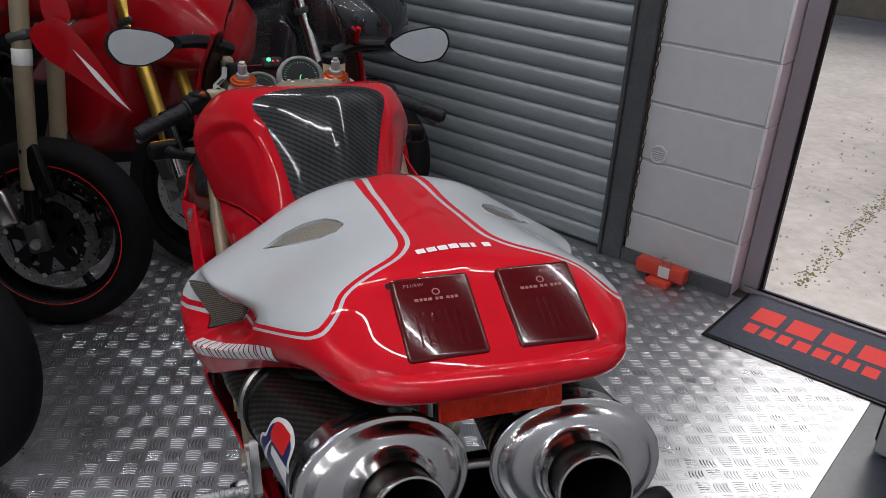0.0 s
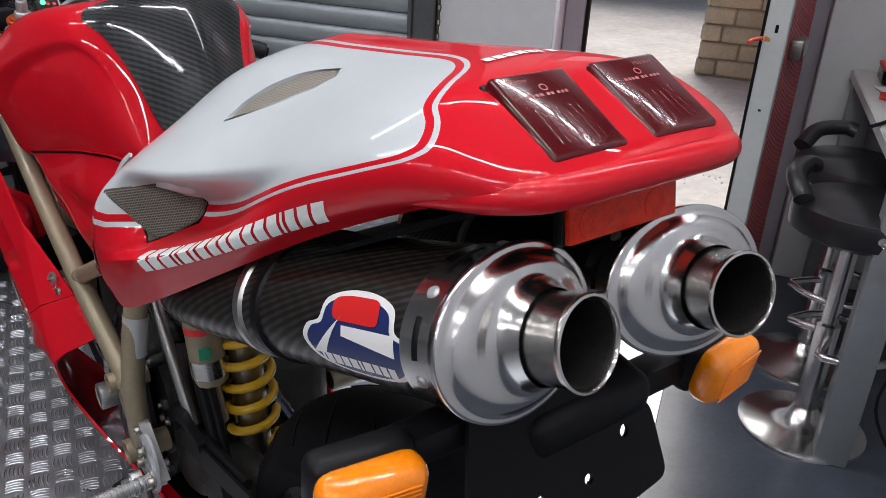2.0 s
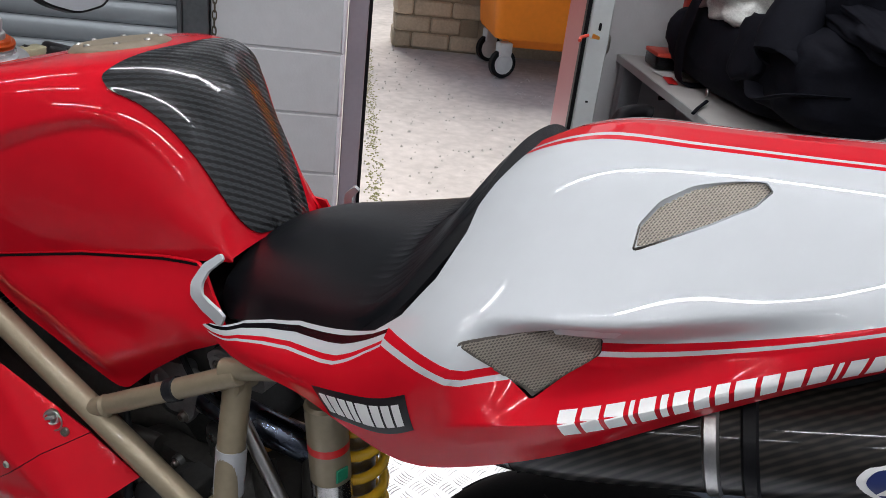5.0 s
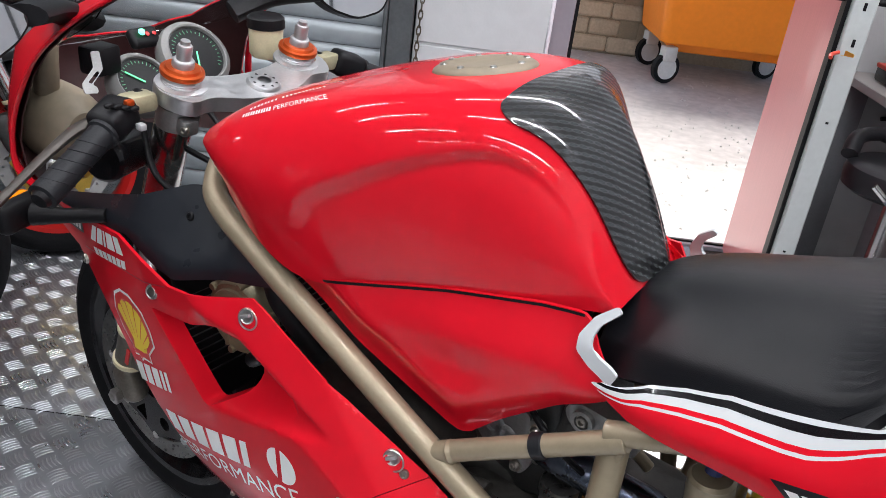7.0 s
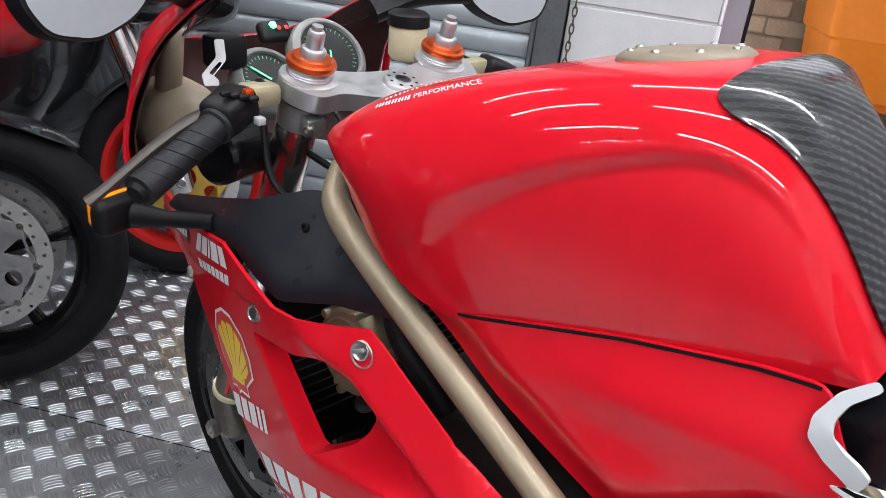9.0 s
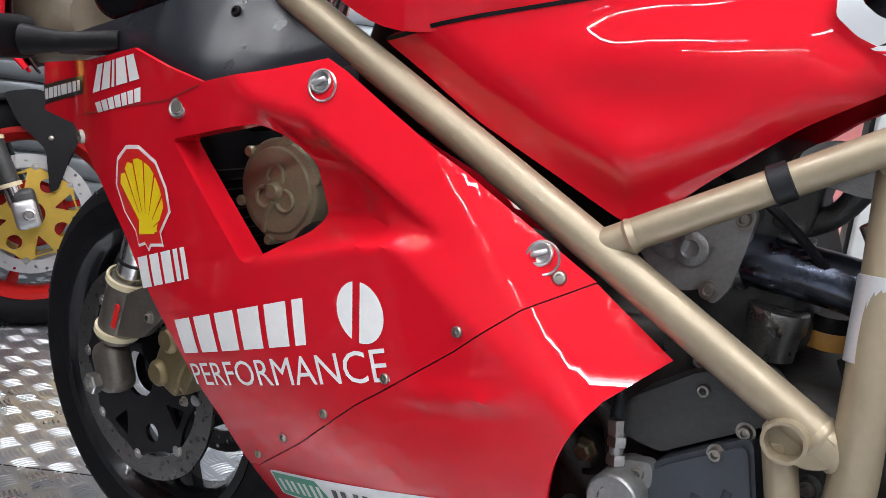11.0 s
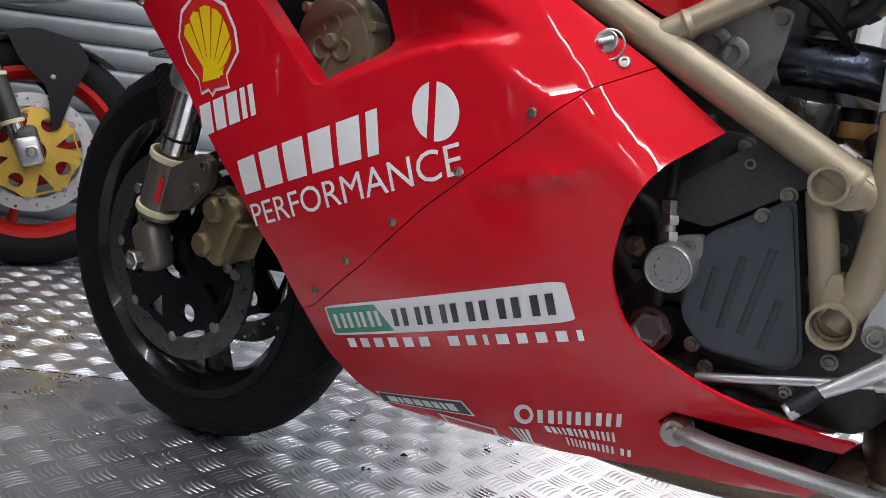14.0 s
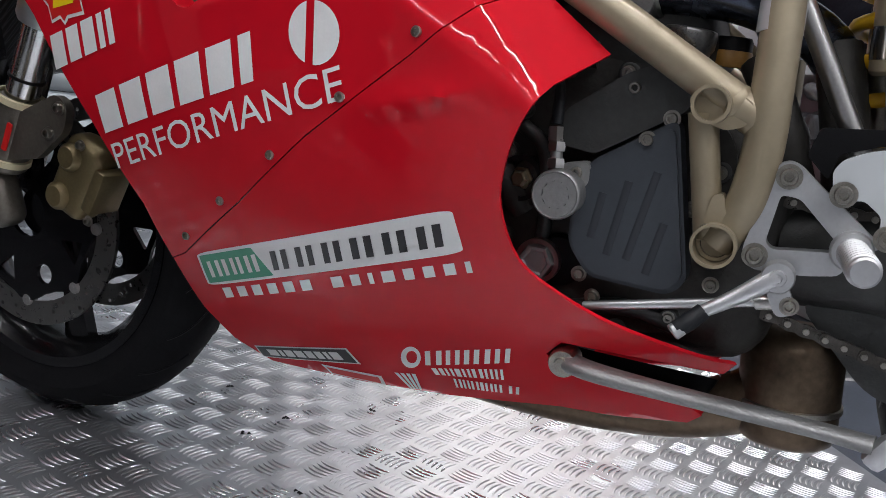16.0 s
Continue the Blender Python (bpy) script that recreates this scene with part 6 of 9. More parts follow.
bracket = part("bracket", plate(rounded([(0.565, 0.742), (0.548, 0.755), (0.50, 0.752), (0.478, 0.742), (0.478, 0.722), (0.515, 0.718), (0.538, 0.722), (0.556, 0.724)], 0.008), 0.022, side(-0.100)), CAST, bike, "cast alloy mounting lug")
part("lug_eye", ring_pipe((-0.100, 0.540, 0.738), (-0.118, 0.540, 0.738), 0.013, 0.0085), CAST, bracket)
cap_bolt((-0.112, 0.540, 0.738), (-1, 0, 0), 0.0062, bracket)
part("bracket_arm", sweep([(-0.085, 0.520, 0.722), (-0.082, 0.535, 0.700), (-0.078, 0.556, 0.688)], [0.010, 0.009, 0.011], 12), DARK_CAST, bracket)

# gear linkage, footrest hanger, lever
part("gear_rod", rod((-0.165, 0.60, 0.374), (-0.175, 0.445, 0.416), 0.0042), ALLOY, bike, "alloy gear linkage rod")
part("rod_end", rod((-0.172, 0.462, 0.411), (-0.176, 0.440, 0.417), 0.0065), STEEL, bike)
hanger_l = part("footrest_hanger", plate(rounded([(0.466, 0.515), (0.465, 0.523), (0.458, 0.5265), (0.450, 0.5245), (0.425, 0.505), (0.406, 0.491), (0.382, 0.472), (0.400, 0.466), (0.407, 0.446), (0.431, 0.441), (0.469, 0.4385), (0.478, 0.445), (0.479, 0.456)], 0.005, 3), 0.014, side(-0.175), holes=[rounded([(0.459, 0.500), (0.4635, 0.462), (0.458, 0.457), (0.414, 0.463), (0.413, 0.470), (0.445, 0.499)], 0.004, 3)], bevel=0.0025), ALLOY, bike, "machined alloy footrest hanger")
for x, y, z in ((-0.182, 0.456, 0.5145), (-0.182, 0.469, 0.450), (-0.190, 0.417, 0.508), (-0.190, 0.382, 0.481)):
    cap_bolt((x, y, z), (-1, 0, 0), 0.0068, hanger_l)
peg = part("footrest", rod((-0.186, 0.403, 0.467), (-0.270, 0.398, 0.467), 0.0105, seg=24), ALLOY, bike, "knurled alloy footrest")
part("peg_collar", lathe([(0, 0.006), (0.014, 0.006), (0.0155, 0.004), (0.0155, 0.0), (0.013, -0.004)], axis((-0.183, 0.403, 0.467), (-0.27, 0.398, 0.467)), 24), ALLOY, peg)
for k in range(9):
    part("peg_knurl", lathe([(0.0105, 0), (0.0116, 0.001), (0.0116, 0.003), (0.0105, 0.004)], axis((-0.198 - k * 0.0075, 0.4023 - k * 0.00045, 0.467), (-0.285, 0.397, 0.467)), 24), ALLOY, peg)
part("heel_guard", plate(rounded([(0.425, 0.511), (0.4275, 0.524), (0.422, 0.533), (0.408, 0.5405), (0.393, 0.545), (0.377, 0.540), (0.369, 0.520), (0.371, 0.495), (0.376, 0.474), (0.388, 0.474), (0.389, 0.496), (0.403, 0.506), (0.412, 0.503), (0.420, 0.502)], 0.004, 3), 0.004, side(-0.186)), WHITE, bike, "white heel guard")
lever = part("gear_lever", sweep([(-0.20, 0.449, 0.441), (-0.203, 0.475, 0.419), (-0.208, 0.500, 0.401)], [0.0085, 0.0065, 0.005], 14), ALLOY, bike, "alloy gear lever with rubber toe piece")
part("lever_pivot", lathe([(0, 0.003), (0.003, 0.003), (0.0035, 0.005), (0.006, 0.005), (0.0065, 0.003), (0.0115, 0.003), (0.0125, 0.0), (0.0125, -0.012), (0, -0.012)], axis((-0.203, 0.449, 0.440), (-0.3, 0.449, 0.440)), 28), ALLOY, lever)
part("lever_toe", sweep([(-0.206, 0.497, 0.403), (-0.212, 0.506, 0.393), (-0.216, 0.514, 0.386)], [0.0068, 0.0075, 0.0068], 14), SOFT_RUBBER, lever)
part("lever_toe_end", rod((-0.214, 0.510, 0.389), (-0.217, 0.516, 0.383), 0.0070), ALLOY, lever)
part("lever_arm", plate(rounded([(0.460, 0.435), (0.444, 0.440), (0.430, 0.414), (0.445, 0.408)], 0.006), 0.008, side(-0.195)), ALLOY, lever)
cap_bolt((-0.199, 0.437, 0.419), (-1, 0, 0), 0.005, lever)

part("chain_guard", plate(rounded([(0.447, 0.530), (0.441, 0.553), (0.396, 0.557), (0.330, 0.555), (0.330, 0.540), (0.394, 0.545), (0.424, 0.534), (0.428, 0.513)], 0.004, 3), 0.012, side(-0.135)), BLACK_PLASTIC, bike)

# chain
CHAIN_STEEL = material("greasy_chain_steel", (0.085, 0.078, 0.070), rough=0.36, metal=0.9, vary=0.35, vary_scale=80, rough_vary=0.12)
chain = part("chain", rod((-0.098, 0.53, 0.372), (-0.098, 0.525, 0.372), 0.004), ENGINE_DARK, bike, "grimy drive chain")
for k in range(26):
    for z0, slope_z in ((0.398, 0.22), (0.490, 0.05)):
        y = 0.505 - k * 0.0159
        z = z0 - (0.505 - y) * slope_z
        out = k % 2
        mm = side(-0.098 - (0.006 if out else 0.003)) @ pose(y, z, 0, 0, 0, math.degrees(math.atan(slope_z)))
        link = rounded([(-0.0125, -0.0055), (-0.004, -0.006), (0, -0.0042), (0.004, -0.006), (0.0125, -0.0055), (0.0125, 0.0055), (0.004, 0.006), (0, 0.0042), (-0.004, 0.006), (-0.0125, 0.0055)], 0.004, 2)
        part("chain_link", plate(link, 0.0022, mm), CHAIN_STEEL, chain)
        if out:
            for dy in (-0.008, 0.008):
                part("chain_pin", lathe([(0, 0.003), (0.0028, 0.0028), (0.003, 0)], mm @ Matrix.Translation((dy, 0, 0.001)), 10), BOLT, chain)
swingarm = part("swingarm", sweep([(-0.06, 0.44, 0.44), (-0.085, 0.35, 0.445), (-0.100, 0.2, 0.415), (-0.108, 0.03, 0.388)], [0.05, 0.045, 0.04, 0.035], 16), DARK_CAST, bike)
part("swingarm_plate", plate(rounded([(0.43, 0.40), (0.36, 0.33), (0.20, 0.30), (0.05, 0.36), (0.05, 0.42), (0.38, 0.42)], 0.02), 0.006, side(-0.085)), DARK_CAST, swingarm)
part("hugger", plate(rounded([(0.42, 0.525), (0.30, 0.555), (0.12, 0.60), (0.12, 0.575), (0.32, 0.515), (0.42, 0.495)], 0.008), 0.004, side(-0.135)), BLACK_PLASTIC, swingarm, "black plastic chain guard")
part("brake_hose", sweep([(-0.12, 0.42, 0.52), (-0.125, 0.34, 0.545), (-0.12, 0.22, 0.56)], 0.007, 10), BLACK_PLASTIC, swingarm)

# side stand and exhaust collector
stand = part("side_stand", sweep([(-0.150, 0.616, 0.316), (-0.168, 0.58, 0.317), (-0.176, 0.50, 0.319), (-0.184, 0.40, 0.323), (-0.192, 0.358, 0.325)], [0.0145, 0.0135, 0.0115, 0.0105, 0.0115], 18, flat=0.62), CAST, bike, "folded alloy side stand")
part("stand_pivot", lathe([(0, 0.010), (0.006, 0.010), (0.007, 0.006), (0.012, 0.006), (0.0135, 0.003), (0.0135, -0.02)], axis((-0.160, 0.611, 0.316), (-0.3, 0.605, 0.316)), 24), BOLT, stand)
part("stand_foot", block((0.016, 0.018, 0.03), pose(-0.194, 0.352, 0.322, 30, 0, 0), 0.006, 2), ALLOY, stand)
notch = rounded(LOWER[11:17], 0.008, 4)
pocket = [(*fair(y, z), y, z) for y, z in dense(notch, 0.006, False)]
build("stand_pocket", [(x - 0.0005, y, z) for x, y, z, _, _ in pocket] + [(x + 0.020, y + 0.002, 0.3185 + (z - 0.3185) * 0.80) for x, y, z, _, _ in pocket], [(i, i + 1, len(pocket) + i + 1, len(pocket) + i) for i in range(len(pocket) - 1)], RED, lower_fairing)
build("pocket_floor", [(x + 0.020, y + 0.002, 0.3185 + (z - 0.3185) * 0.80) for x, y, z, _, _ in pocket] + [(x + 0.046, y - 0.006, 0.3185 + (z - 0.3185) * 0.45) for x, y, z, _, _ in pocket], [(i, i + 1, len(pocket) + i + 1, len(pocket) + i) for i in range(len(pocket) - 1)], BLACK_PAINT, lower_fairing)
coll = part("exhaust_collector", sweep([(-0.02, 0.90, 0.235), (-0.035, 0.76, 0.232), (-0.045, 0.64, 0.236), (-0.05, 0.53, 0.254), (-0.05, 0.46, 0.282), (-0.045, 0.42, 0.315)], [0.024, 0.026, 0.026, 0.027, 0.030, 0.034], 24), RUSTY, bike, "heat-stained exhaust collector under the belly")
part("collector_can", lathe([(0.0, -0.002), (0.036, 0.0), (0.043, 0.005), (0.046, 0.014), (0.046, 0.092), (0.042, 0.102), (0.030, 0.110), (0, 0.112)], axis((-0.052, 0.415, 0.258), (-0.046, 0.425, 0.38)), 36), RUSTY, coll)
part("collector_seam", lathe([(0.046, 0.0), (0.0485, 0.001), (0.0485, 0.006), (0.046, 0.007)], axis((-0.050, 0.418, 0.292), (-0.046, 0.425, 0.38)), 36), BOLT, coll)
# added black slab that stands in for the shade under the engine
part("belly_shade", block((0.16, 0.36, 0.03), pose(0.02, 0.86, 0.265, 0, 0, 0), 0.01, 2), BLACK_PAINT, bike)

# shock absorber
sh_a, sh_b = Vector((-0.042, 0.402, 0.72)), Vector((-0.042, 0.386, 0.46))
shock = part("shock_body", rod(sh_a, sh_b, 0.022, seg=24), BOLT, bike, "rear shock with yellow spring")
turns, npt = 6.2, 120
ax_m = axis(sh_a, sh_b)
part("spring", sweep([ax_m @ Vector((0.033 * math.cos(2 * math.pi * turns * k / npt), 0.033 * math.sin(2 * math.pi * turns * k / npt), 0.02 + 0.21 * k / npt)) for k in range(npt + 1)], 0.0065, 10, smooth=False), SPRING, shock, "yellow coil spring")
reservoir = part("shock_reservoir", rod((-0.098, 0.405, 0.74), (-0.094, 0.392, 0.60), 0.0235, seg=28), GOLD_PAINT, bike, "bronze shock reservoir with labels")
part("reservoir_label", lathe([(0.0238, 0.052), (0.0238, 0.062)], axis((-0.098, 0.405, 0.74), (-0.094, 0.392, 0.60)), 28), DECAL_RED, reservoir)
part("reservoir_label", block((0.016, 0.003, 0.018), pose(-0.104, 0.3745, 0.655, 0, 0, -15), 0.001, 1), DECAL_GREEN, reservoir)
part("reservoir_band", lathe([(0.0240, 0.102), (0.0240, 0.128)], axis((-0.098, 0.405, 0.74), (-0.094, 0.392, 0.60)), 28), BRUSHED, reservoir)
part("reservoir_valve", lathe([(0, 0.012), (0.007, 0.012), (0.009, 0.0)], axis((-0.098, 0.405, 0.745), (-0.098, 0.406, 0.78)), 12), DECAL_BLUE, reservoir)
part("reservoir_stem", rod((-0.094, 0.392, 0.60), (-0.09, 0.38, 0.54), 0.010), ALLOY, reservoir)
for dx in (-0.11, -0.10):
    part("frame_rail", rod((dx, 0.40, 0.62), (dx - 0.01, 0.26, 0.40), 0.008), BLACK_PAINT, bike)

# rear wheel
wheel(bike, Vector((0, 0.038, 0.39)), 0.315, 0.185, 0.222, BLACK_GLOSS, 3, DISC, BLACK_GLOSS, 0.11, name="rear_wheel", discs=(1,), label="black rear wheel with a wide tyre")

# ---- handlebars, clamps, instruments ----
YZ = 0.918
yoke_line = smooth_loop([(-0.145, 1.19), (-0.135, 1.225), (-0.100, 1.232), (-0.06, 1.205), (0, 1.195), (0.06, 1.205), (0.100, 1.232), (0.135, 1.225), (0.145, 1.19), (0.125, 1.155), (0.09, 1.155), (0.045, 1.135), (0, 1.128), (-0.045, 1.135), (-0.09, 1.155), (-0.125, 1.155)], 4)
tilt = pose(0, 1.19, YZ, 14, 0, 0) @ pose(0, -1.19, 0)
yoke = part("top_yoke", plate(yoke_line, 0.022, tilt), ALLOY, bike, "polished alloy top yoke")
part("stem_nut", lathe([(0.010, 0.018), (0.012, 0.018), (0.022, 0.0165), (0.025, 0.0125), (0.025, 0.010)], tilt @ Matrix.Translation((0, 1.16, 0)), 32), ALLOY, yoke)
for k in range(8):
    a = k * math.pi / 4
    part("stem_hole", lathe([(0, 0.0175), (0.0022, 0.0175)], tilt @ Matrix.Translation((0.0175 * math.cos(a), 1.16 + 0.0175 * math.sin(a), 0)), 10), BLACK_PAINT, yoke)
for sx in (-1, 1):
    fm = tilt @ Matrix.Translation((sx * 0.104 - 0.006, 1.200, 0)) @ Matrix.Diagonal((0.86, 0.86, 1.0, 1.0))
    part("clamp_collar", lathe([(0.034, 0.005), (0.040, 0.009), (0.040, 0.013), (0.033, 0.015), (0.031, 0.0155), (0.032, 0.017), (0.031, 0.0185), (0.032, 0.020), (0.031, 0.0215), (0.032, 0.023), (0.031, 0.027), (0.0, 0.027)], fm, 40), ALLOY, yoke)
    part("fork_cap", lathe([(0.029, 0.026), (0.0335, 0.027), (0.0345, 0.030), (0.0335, 0.0335), (0.028, 0.0345), (0.026, 0.038), (0.019, 0.0385), (0.0, 0.0385)], fm, 36), ORANGE_ANOD, yoke, "orange anodised fork cap")
    part("adjuster_nut", lathe([(0.0175, 0.037), (0.0175, 0.046), (0.016, 0.048), (0.012, 0.049), (0.012, 0.066), (0.0105, 0.069), (0.0075, 0.070), (0.0075, 0.075), (0.0, 0.075)], fm, 12), ALLOY, yoke)
    part("clip_on_clamp", lathe([(0.028, -0.052), (0.034, -0.050), (0.034, -0.018), (0.028, -0.016)], fm, 32), CAST, yoke)
    part("clamp_lug", block((0.03, 0.022, 0.024), fm @ pose(sx * 0.01, -0.038, -0.034), 0.005, 2), CAST, yoke)
    cap_bolt(fm @ Vector((sx * 0.02, -0.046, -0.034)), (sx, -0.3, 0), 0.0055, yoke)
    gi, ge = Vector((sx * 0.159, 1.217, 0.921)), Vector((sx * 0.337, 1.148, 0.855))
    d = (ge - gi).normalized()
    bar = part("handlebar", rod(gi, ge, 0.011, seg=20), BLACK_PAINT, bike, "clip-on handlebar with ribbed rubber grip")
    g0 = gi.lerp(ge, 0.42)
    grip = part("grip", lathe([(0.0, 0.0), (0.021, 0.0), (0.021, 0.005), (0.0178, 0.007), (0.0168, 0.06), (0.0178, 0.118), (0.0178, 0.124), (0.012, 0.126), (0.0, 0.126)], axis(g0, ge), 28), SOFT_RUBBER, bar)
    for k in range(5):
        hel = [axis(g0, ge) @ Vector((0.0171 * math.cos(b), 0.0171 * math.sin(b), 0.024 + k * 0.018 + 0.014 * math.sin(b))) for b in np.linspace(0, 2 * math.pi, 18)[:-1]]
        part("grip_rib", sweep(hel, 0.0012, 6, smooth=False, closed=True), SOFT_RUBBER, grip)
    part("bar_end", lathe([(0, 0.016), (0.010, 0.014), (0.0145, 0.006), (0.0145, 0.0)], axis(ge, ge + d), 20), BLACK_PLASTIC, bar)
    s0 = gi.lerp(ge, 0.30)
    sw = part("switch_gear", block((0.055, 0.046, 0.040), Matrix.Translation(s0 + Vector((0, 0.002, 0.004))) @ d.to_track_quat("X", "Z").to_matrix().to_4x4(), 0.010, 3), BLACK_PLASTIC, bar, "black switch housing")
    if sx < 0:
        part("orange_button", block((0.012, 0.010, 0.010), Matrix.Translation(s0 + Vector((0.012, -0.016, 0.026))), 0.003, 2), ORANGE_ANOD, sw)
        part("grey_switch", block((0.010, 0.012, 0.009), Matrix.Translation(s0 + Vector((0.020, -0.026, -0.004))), 0.002, 2), STICKER, sw)
        for k in range(4):
            part("switch_tab", block((0.012, 0.008, 0.007), Matrix.Translation(s0 + Vector((-0.012 + k * 0.009, -0.010 - 0.004 * k, 0.026 - 0.002 * k))), 0.002, 1), BLACK_PLASTIC, sw)
    lv = part("hand_lever", sweep([s0 + Vector((sx * -0.005, 0.035, -0.006)), s0 + Vector((sx * 0.025, 0.050, -0.020)), s0 + Vector((sx * 0.07, 0.052, -0.046)), s0 + Vector((sx * 0.120, 0.056, -0.082)), s0 + Vector((sx * 0.142, 0.060, -0.098))], [0.011, 0.011, 0.009, 0.008, 0.010], 12, flat=0.7), LEVER, bar, "grey metal hand lever")
    part("lever_perch", block((0.045, 0.032, 0.026), Matrix.Translation(s0 + Vector((sx * -0.042, 0.012, 0.014))), 0.007, 2), BRONZE_COVER, bar)
res = part("fluid_reservoir", lathe([(0, 0), (0.022, 0), (0.026, 0.006), (0.027, 0.045), (0.0, 0.045)], Matrix.Translation((0.108, 1.275, 0.918)), 32), CREAM, bike, "translucent brake fluid reservoir with black cap")
part("reservoir_cap", lathe([(0, 0.066), (0.024, 0.065), (0.029, 0.061), (0.0295, 0.046), (0.0, 0.044)], Matrix.Translation((0.108, 1.275, 0.918)), 32), BLACK_PLASTIC, res)
part("reservoir_bracket", rod((0.108, 1.275, 0.918), (0.11, 1.22, 0.915), 0.006), STEEL, res)
part("brake_hose", sweep([(0.11, 1.27, 0.92), (0.15, 1.23, 0.91), (0.20, 1.19, 0.905)], 0.005, 8), BLACK_PLASTIC, res)


def gauge(c, r, name, ticks=24, needle=1.7):
    n = Vector((0, -0.72, 0.69)).normalized()
    m = axis(c, Vector(c) + n)
    g = part(name, lathe([(0, -0.04), (r * 0.9, -0.04), (r * 1.08, -0.01), (r * 1.12, 0.004), (r * 1.04, 0.008), (r * 0.98, 0.004), (0.0, 0.002)], m, 44), BLACK_PLASTIC, bike, "round instrument with black dial")
    part("dial", lathe([(0, 0.0032), (r * 0.96, 0.0032)], m, 40), BLACK_PAINT, g)
    for k in range(ticks):
        a = radians(220) - radians(260) * k / (ticks - 1)
        part("dial_mark", block((0.001, r * (0.14 if k % 4 == 0 else 0.08), 0.0006), m @ pose(r * 0.82 * math.cos(a), r * 0.82 * math.sin(a), 0.0042, 0, 0, math.degrees(a) - 90), 0), DIAL_GREEN, g)
    part("needle", block((0.0022, r * 0.8, 0.001), m @ pose(r * 0.33 * math.cos(needle), r * 0.33 * math.sin(needle), 0.0055, 0, 0, math.degrees(needle) - 90), 0), NEEDLE_GREEN, g)
    part("bezel", lathe([(r * 0.97, 0.004), (r * 1.0, 0.009), (r * 1.05, 0.0098), (r * 1.22, 0.004), (r * 1.28, -0.006), (r * 1.24, -0.02)], m, 44), BEZEL, g)
    return g


BEZEL = material("grey_bezel", (0.16, 0.16, 0.155), rough=0.5, vary=0.1, vary_scale=40)
DIAL_GREEN = material("dial_marks", (0.10, 0.35, 0.18), rough=0.5)
NEEDLE_GREEN = material("lit_needle", (0.15, 0.8, 0.35), rough=0.4, emit=(0.1, 0.9, 0.3), emit_power=0.7)
LAMP_GREEN = material("green_warning_lamp", (0.1, 0.9, 0.4), rough=0.3, emit=(0.1, 1.0, 0.45), emit_power=3.0)
gauge((0.037, 1.36, 0.911), 0.047, "rev_counter", 26, -1.9)
gauge((-0.065, 1.355, 0.885), 0.040, "speedometer", 26, 2.4)
warn = part("warning_panel", block((0.05, 0.018, 0.032), pose(-0.028, 1.40, 0.938, -35, 0, 0), 0.008, 3), BLACK_PLASTIC, bike, "warning lamp panel with a lit green lamp")
part("green_lamp", lathe([(0, 0.003), (0.004, 0.003), (0.0055, 0.0)], axis((-0.036, 1.391, 0.950), (-0.036, 1.355, 0.983)), 14), LAMP_GREEN, warn)
for dx in (0.010, 0.022):
    part("red_lamp", lathe([(0, 0.002), (0.0035, 0.0)], axis((-0.036 + dx, 1.391, 0.946), (-0.036 + dx, 1.355, 0.979)), 12), DECAL_RED, warn)
part("foam_block", block((0.046, 0.040, 0.042), pose(-0.118, 1.375, 0.925, 0, 0, 10), 0.006, 2), BLACK_PLASTIC, bike)
part("instrument_bracket", plate(rounded([(0.006, 0.040), (-0.006, 0.040), (-0.006, 0.018), (-0.026, -0.004), (-0.024, -0.018), (-0.006, -0.018), (-0.006, -0.010), (-0.012, -0.006), (0.006, 0.014)], 0.003, 3), 0.003, pose(-0.150, 1.325, 0.912, 62, 0, -18), holes=[rounded([(-0.002, 0.013), (-0.017, -0.002), (-0.013, -0.005), (0.001, 0.010)], 0.002, 2)]), CAST, bike, "flat slotted alloy bracket")
for a, b, c in (((-0.05, 1.30, 0.86), (-0.10, 1.24, 0.84), (-0.06, 1.15, 0.80)), ((0.0, 1.29, 0.85), (-0.02, 1.20, 0.82), (-0.04, 1.10, 0.80)), ((-0.14, 1.25, 0.87), (-0.15, 1.20, 0.80), (-0.10, 1.12, 0.76))):
    part("cable", sweep([a, b, c], 0.0045, 8), BLACK_PLASTIC, bike)

# liner colour: the nose's red skin darkened for the shade inside it
NOSE_DARK = material("shaded_inner_face", (0.028, 0.008, 0.008), rough=0.55, spec=0.3, vary=0.3, vary_scale=14, bump=0.15, bump_scale=200)
# nose fairing, headlight bowl, screen and mirrors
NOSE_Z = [0.72, 0.755, 0.785, 0.836, 0.912, 0.959, 1.00, 1.06]
NOSE_W = [0.205, 0.222, 0.232, 0.216, 0.204, 0.190, 0.174, 0.160]
NOSE_R = [1.43, 1.455, 1.45, 1.455, 1.42, 1.38, 1.325, 1.215]
NOSE_F = [1.66, 1.68, 1.70, 1.72, 1.70, 1.64, 1.56, 1.46]


def nose(u, z):
    w, r, f = (float(np.interp(z, NOSE_Z, v)) for v in (NOSE_W, NOSE_R, NOSE_F))
    return (-w * (0.75 * u + 0.25 * math.sin(u * math.pi / 2)), r + (f - r) * (1 - abs(u) ** 1.7), z)


